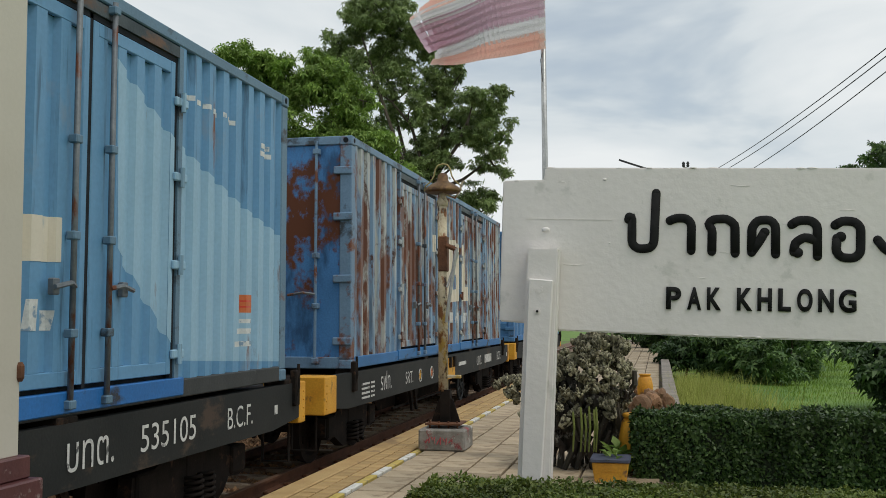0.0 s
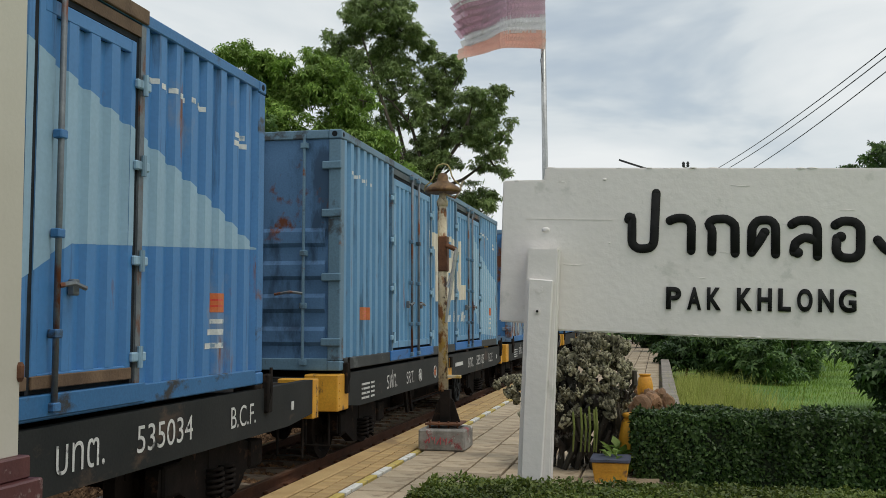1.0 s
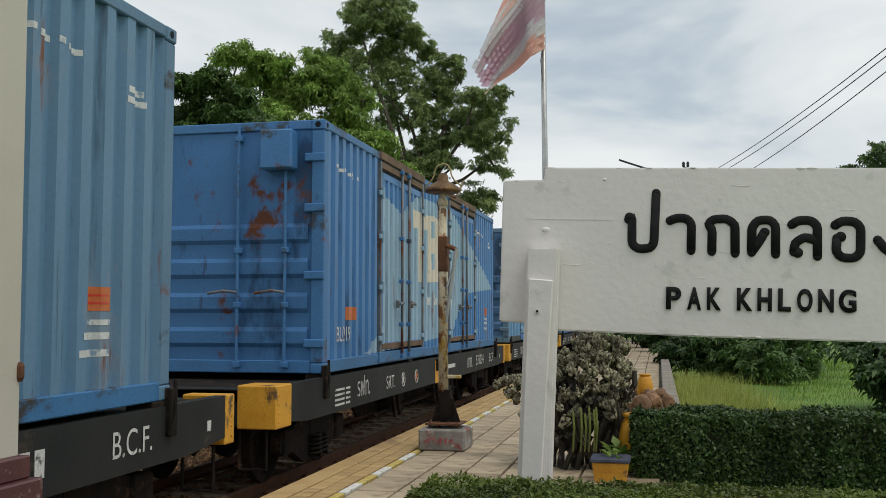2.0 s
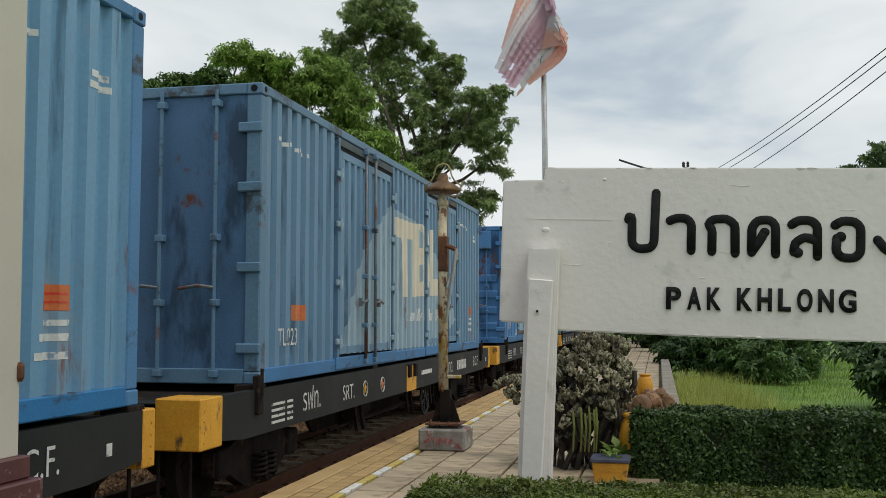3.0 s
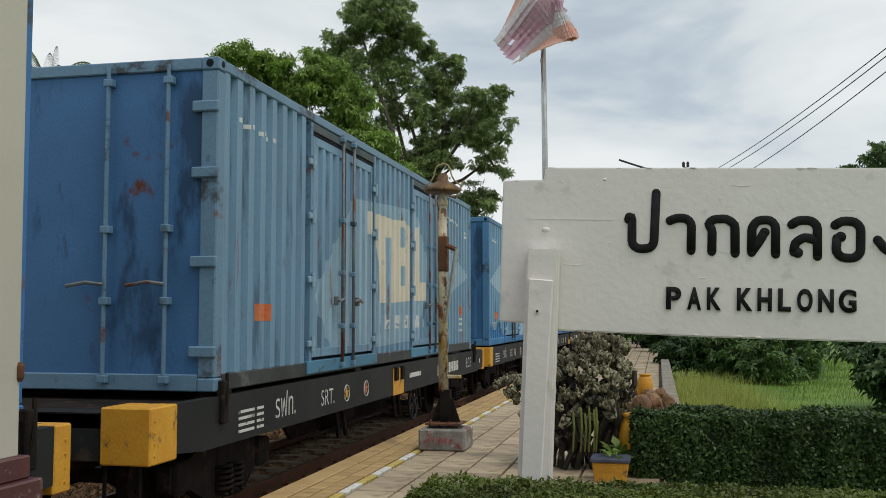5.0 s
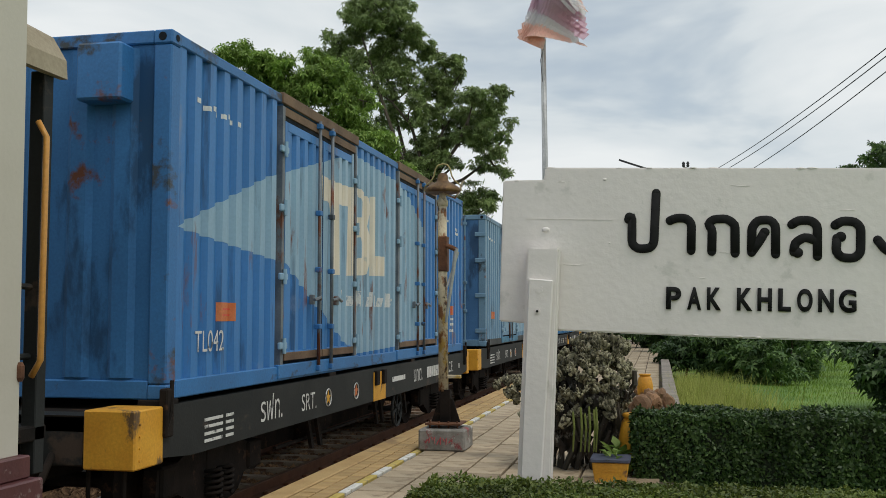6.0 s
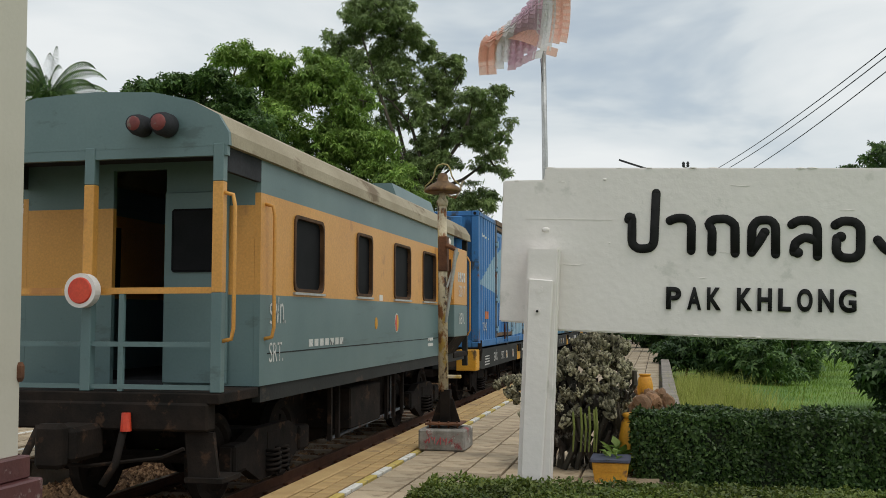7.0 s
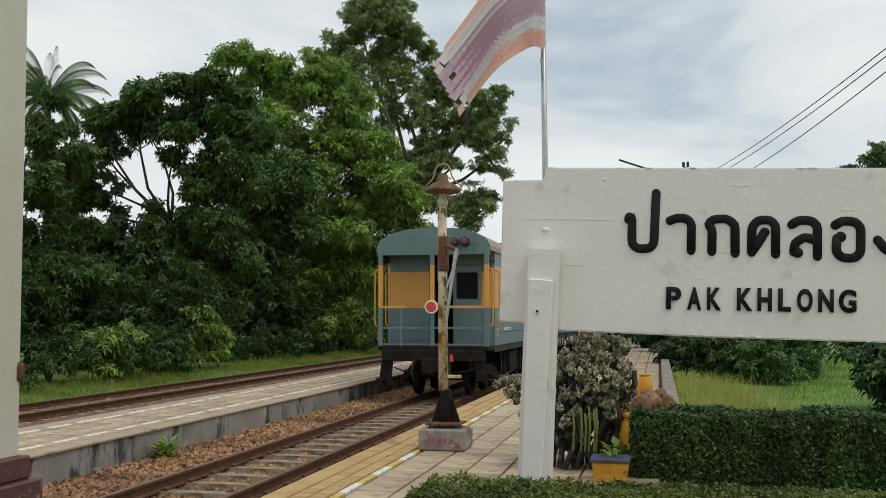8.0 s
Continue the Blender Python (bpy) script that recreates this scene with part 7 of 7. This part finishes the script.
# free edge of the flag over time: seconds, lower corner (x, z), upper corner (x, z), pull on the lower edge (x, z), pull on the upper edge (x, z)
FLAG_SHAPE = (
    (0.0, -1.45, 4.90, -1.75, 5.55, -0.75, 4.88, -0.9, 6.10), (0.5, -1.30, 5.05, -1.40, 6.00, -0.60, 5.30, -0.7, 6.30), (1.0, -1.10, 4.95, -1.15, 5.90, -0.55, 5.12, -0.6, 6.20),
    (1.5, -0.90, 4.60, -0.95, 4.85, -0.50, 5.05, -0.3, 6.30), (2.2, -0.70, 4.45, -0.85, 4.85, 0.20, 5.00, -0.2, 6.25), (2.8, -0.50, 4.50, -0.64, 4.95, 0.60, 5.00, -0.1, 6.20),
    (3.2, -0.17, 4.40, -0.64, 4.80, 0.90, 5.30, -0.1, 6.20), (3.5, 0.00, 4.40, -0.50, 4.72, 1.00, 5.30, 0.0, 6.20), (4.0, -0.10, 4.60, -0.46, 4.80, 1.10, 5.35, 0.0, 6.20),
    (4.5, -0.39, 4.80, -0.80, 4.95, 0.75, 5.22, -0.1, 6.20), (5.2, -0.40, 4.95, -0.60, 5.30, 1.10, 5.30, 0.1, 6.30), (5.8, -0.30, 5.05, -0.35, 5.45, 1.30, 5.40, 0.3, 6.40),
    (6.0, 0.50, 5.08, 0.52, 5.55, -0.75, 5.30, 0.2, 6.30), (6.2, 0.67, 4.92, 0.50, 5.50, -0.70, 5.20, 0.2, 6.20), (6.5, 0.00, 4.64, 0.56, 4.86, -0.85, 5.25, 0.3, 6.20), (7.0, -0.85, 4.80, 0.23, 4.95, -0.90, 5.50, 0.5, 6.20),
    (7.3, -1.35, 4.87, -0.40, 5.02, -0.70, 5.20, 0.1, 6.20), (7.5, -1.55, 4.76, -1.40, 5.05, -0.70, 4.95, -0.6, 6.30), (8.0, -1.12, 4.22, -1.45, 4.92, -0.28, 5.22, -0.5, 6.20))


def flag_point(u, v, t):
    for a, b in zip(FLAG_SHAPE, FLAG_SHAPE[1:]):
        if t <= b[0] + 1e-6:
            break
    s = max(0.0, min(1.0, (t - a[0]) / (b[0] - a[0])))
    q = [x + (y - x) * s for x, y in zip(a, b)]
    h = Vector((-0.02, -0.03, 5.05 + FH * v))
    gap = math.hypot(q[3] - q[1], q[4] - q[2])
    slack = math.sqrt(max(0.0, FH * FH - gap * gap))
    # the loose middle of the cloth folds to and fro in depth
    e = Vector((q[1] + (q[3] - q[1]) * v, 0.22 * slack * math.sin(2 * math.pi * v), q[2] + (q[4] - q[2]) * v))
    m = Vector((q[5] + (q[7] - q[5]) * v, 0.0, q[6] + (q[8] - q[6]) * v))
    # the pulled side of the fold hangs before the pole
    m.y -= 0.35 * min(1.0, abs(m.x - e.x))
    p = h * (1 - u) ** 2 + m * 2 * u * (1 - u) + e * u * u
    near = 1 - min(1.0, (e - h).length / FW)
    amp = (0.04 + 0.07 * near) * min(1.0, u * 2.2)
    p.y += amp * math.sin(2 * math.pi * (1.5 * u + 0.35 * v - 0.9 * t)) - 0.05
    p.z += 0.02 * u * math.sin(2 * math.pi * (1.1 * u - 0.9 * t + 0.2))
    return p
# ---- paving pieces ----
def paving():
    near = bpy.data.objects["platform_near"]
    isl = bpy.data.objects["platform_island"]
    T = 0.40

    def tile_mesh(name, w, d, h, material):
        bm = NB()
        box(bm, -w / 2, w / 2, -d / 2, d / 2, -h, 0)
        top = [e for e in bm.edges if all(v.co.z > -0.001 for v in e.verts)]
        bmesh.ops.bevel(bm, geom=top, offset=0.006, segments=1, affect="EDGES")
        return mesh_of(bm, name, material)

    def lay(me, name, parent, spots):
        for x, y, z in spots:
            ob = new(name, me)
            ob.parent = parent
            ob.location = (x, y, z)

    def joined(name, spots, w, d, h, material, label, parent=None):
        verts, faces = [], []
        for x, y, z in spots:
            o = len(verts)
            verts += [(x - w / 2, y - d / 2, z), (x + w / 2, y - d / 2, z), (x + w / 2, y + d / 2, z), (x - w / 2, y + d / 2, z), (x - w / 2, y - d / 2, z - h), (x + w / 2, y - d / 2, z - h), (x + w / 2, y + d / 2, z - h), (x - w / 2, y + d / 2, z - h)]
            faces += [(o, o + 1, o + 2, o + 3), (o + 4, o + 5, o + 1, o), (o + 5, o + 6, o + 2, o + 1), (o + 6, o + 7, o + 3, o + 2), (o + 7, o + 4, o, o + 3)]
        ob = new(name, raw(name, verts, faces, material))
        ob.parent = parent
        tagged(ob, label, kind="stuff")

    rng = random.Random(5)
    big = [(-2.80 + T * (i + 0.5), 7.0 + T * (j + 0.5) + (0.2 if i % 2 else 0) * 0, rng.uniform(-0.004, 0.003)) for j in range(145) for i in range(7)]
    lay(tile_mesh("paving_tile", T - 0.026, T - 0.026, 0.035, M_TILE), "paving_tile", near, big[:300])
    joined("paving_rest", big[300:], T - 0.026, T - 0.026, 0.035, M_TILE, "buff square paving tiles", near)
    B = 0.20
    small = [(-3.29 + B * 0.5 + (i + 0.0) * 0.168, 7.0 + B * (j + 0.5), rng.uniform(-0.003, 0.002)) for j in range(280) for i in range(2)]
    lay(tile_mesh("edge_brick", 0.15, B - 0.02, 0.035, M_TACT), "edge_brick", near, small[:160])
    joined("edge_brick_rest", small[160:], 0.15, B - 0.02, 0.035, M_TACT, "orange edge bricks", near)
    w_me = tile_mesh("white_dash", 0.08, 0.52, 0.033, M_WHITEMARK)
    y_me = tile_mesh("yellow_dash", 0.08, 0.50, 0.033, M_YELMARK)
    lay(w_me, "white_dash", near, [(-2.875, 6.95 + 1.08 * k, 0.002) for k in range(52)])
    lay(y_me, "yellow_dash", near, [(-2.875, 7.47 + 1.08 * k, 0.001) for k in range(52)])
    # the island platform
    S = 0.375
    it = [(-8.92 + S * (i + 0.5), 6.0 + S * (j + 0.5), rng.uniform(-0.003, 0.003)) for j in range(176) for i in range(4)]
    lay(tile_mesh("paving_tile", S - 0.045, S - 0.045, 0.035, M_TILE), "paving_tile", isl, it[:300])
    joined("paving_rest", it[300:], S - 0.045, S - 0.045, 0.035, M_TILE, "buff square paving tiles", isl)
    for x in (-8.70, -7.62):
        lay(w_me, "white_dash", isl, [(x, 6.5 + 0.75 * k, 0.006) for k in range(90)])


paving()
# ---- what moves ----
def motions():
    stops = [0.0, 1.0, 2.0, 3.0, 4.0, 5.0, 6.0, 7.0, 8.0]
    for ob, p in MOVERS:
        walk(ob, [(t, pose(p.x, p.y + SPEED * t, p.z)) for t in stops])
    # wheels roll forward, one row for each thirtieth of a second
    for ob, p, r in WHEELS:
        walk(ob, [(k / 30, pose(p.x, p.y, p.z, -math.degrees(SPEED * k / 30 / r) % 360)) for k in range(241)])
    for ob, u, v in FLAG_TILES:
        rows = []
        for k in range(33):
            t = k * 0.25
            p = flag_point(u, v, t)
            f = (flag_point(u + 0.02, v, t) - flag_point(u - 0.02, v, t)).normalized()
            g = flag_point(u, v + 0.02, t) - flag_point(u, v - 0.02, t)
            g = (g - f * g.dot(f)).normalized()
            m = Matrix((f, g.cross(f), g)).transposed().to_4x4()
            m.translation = p
            rows.append((t, m))
        walk(ob, rows)


motions()
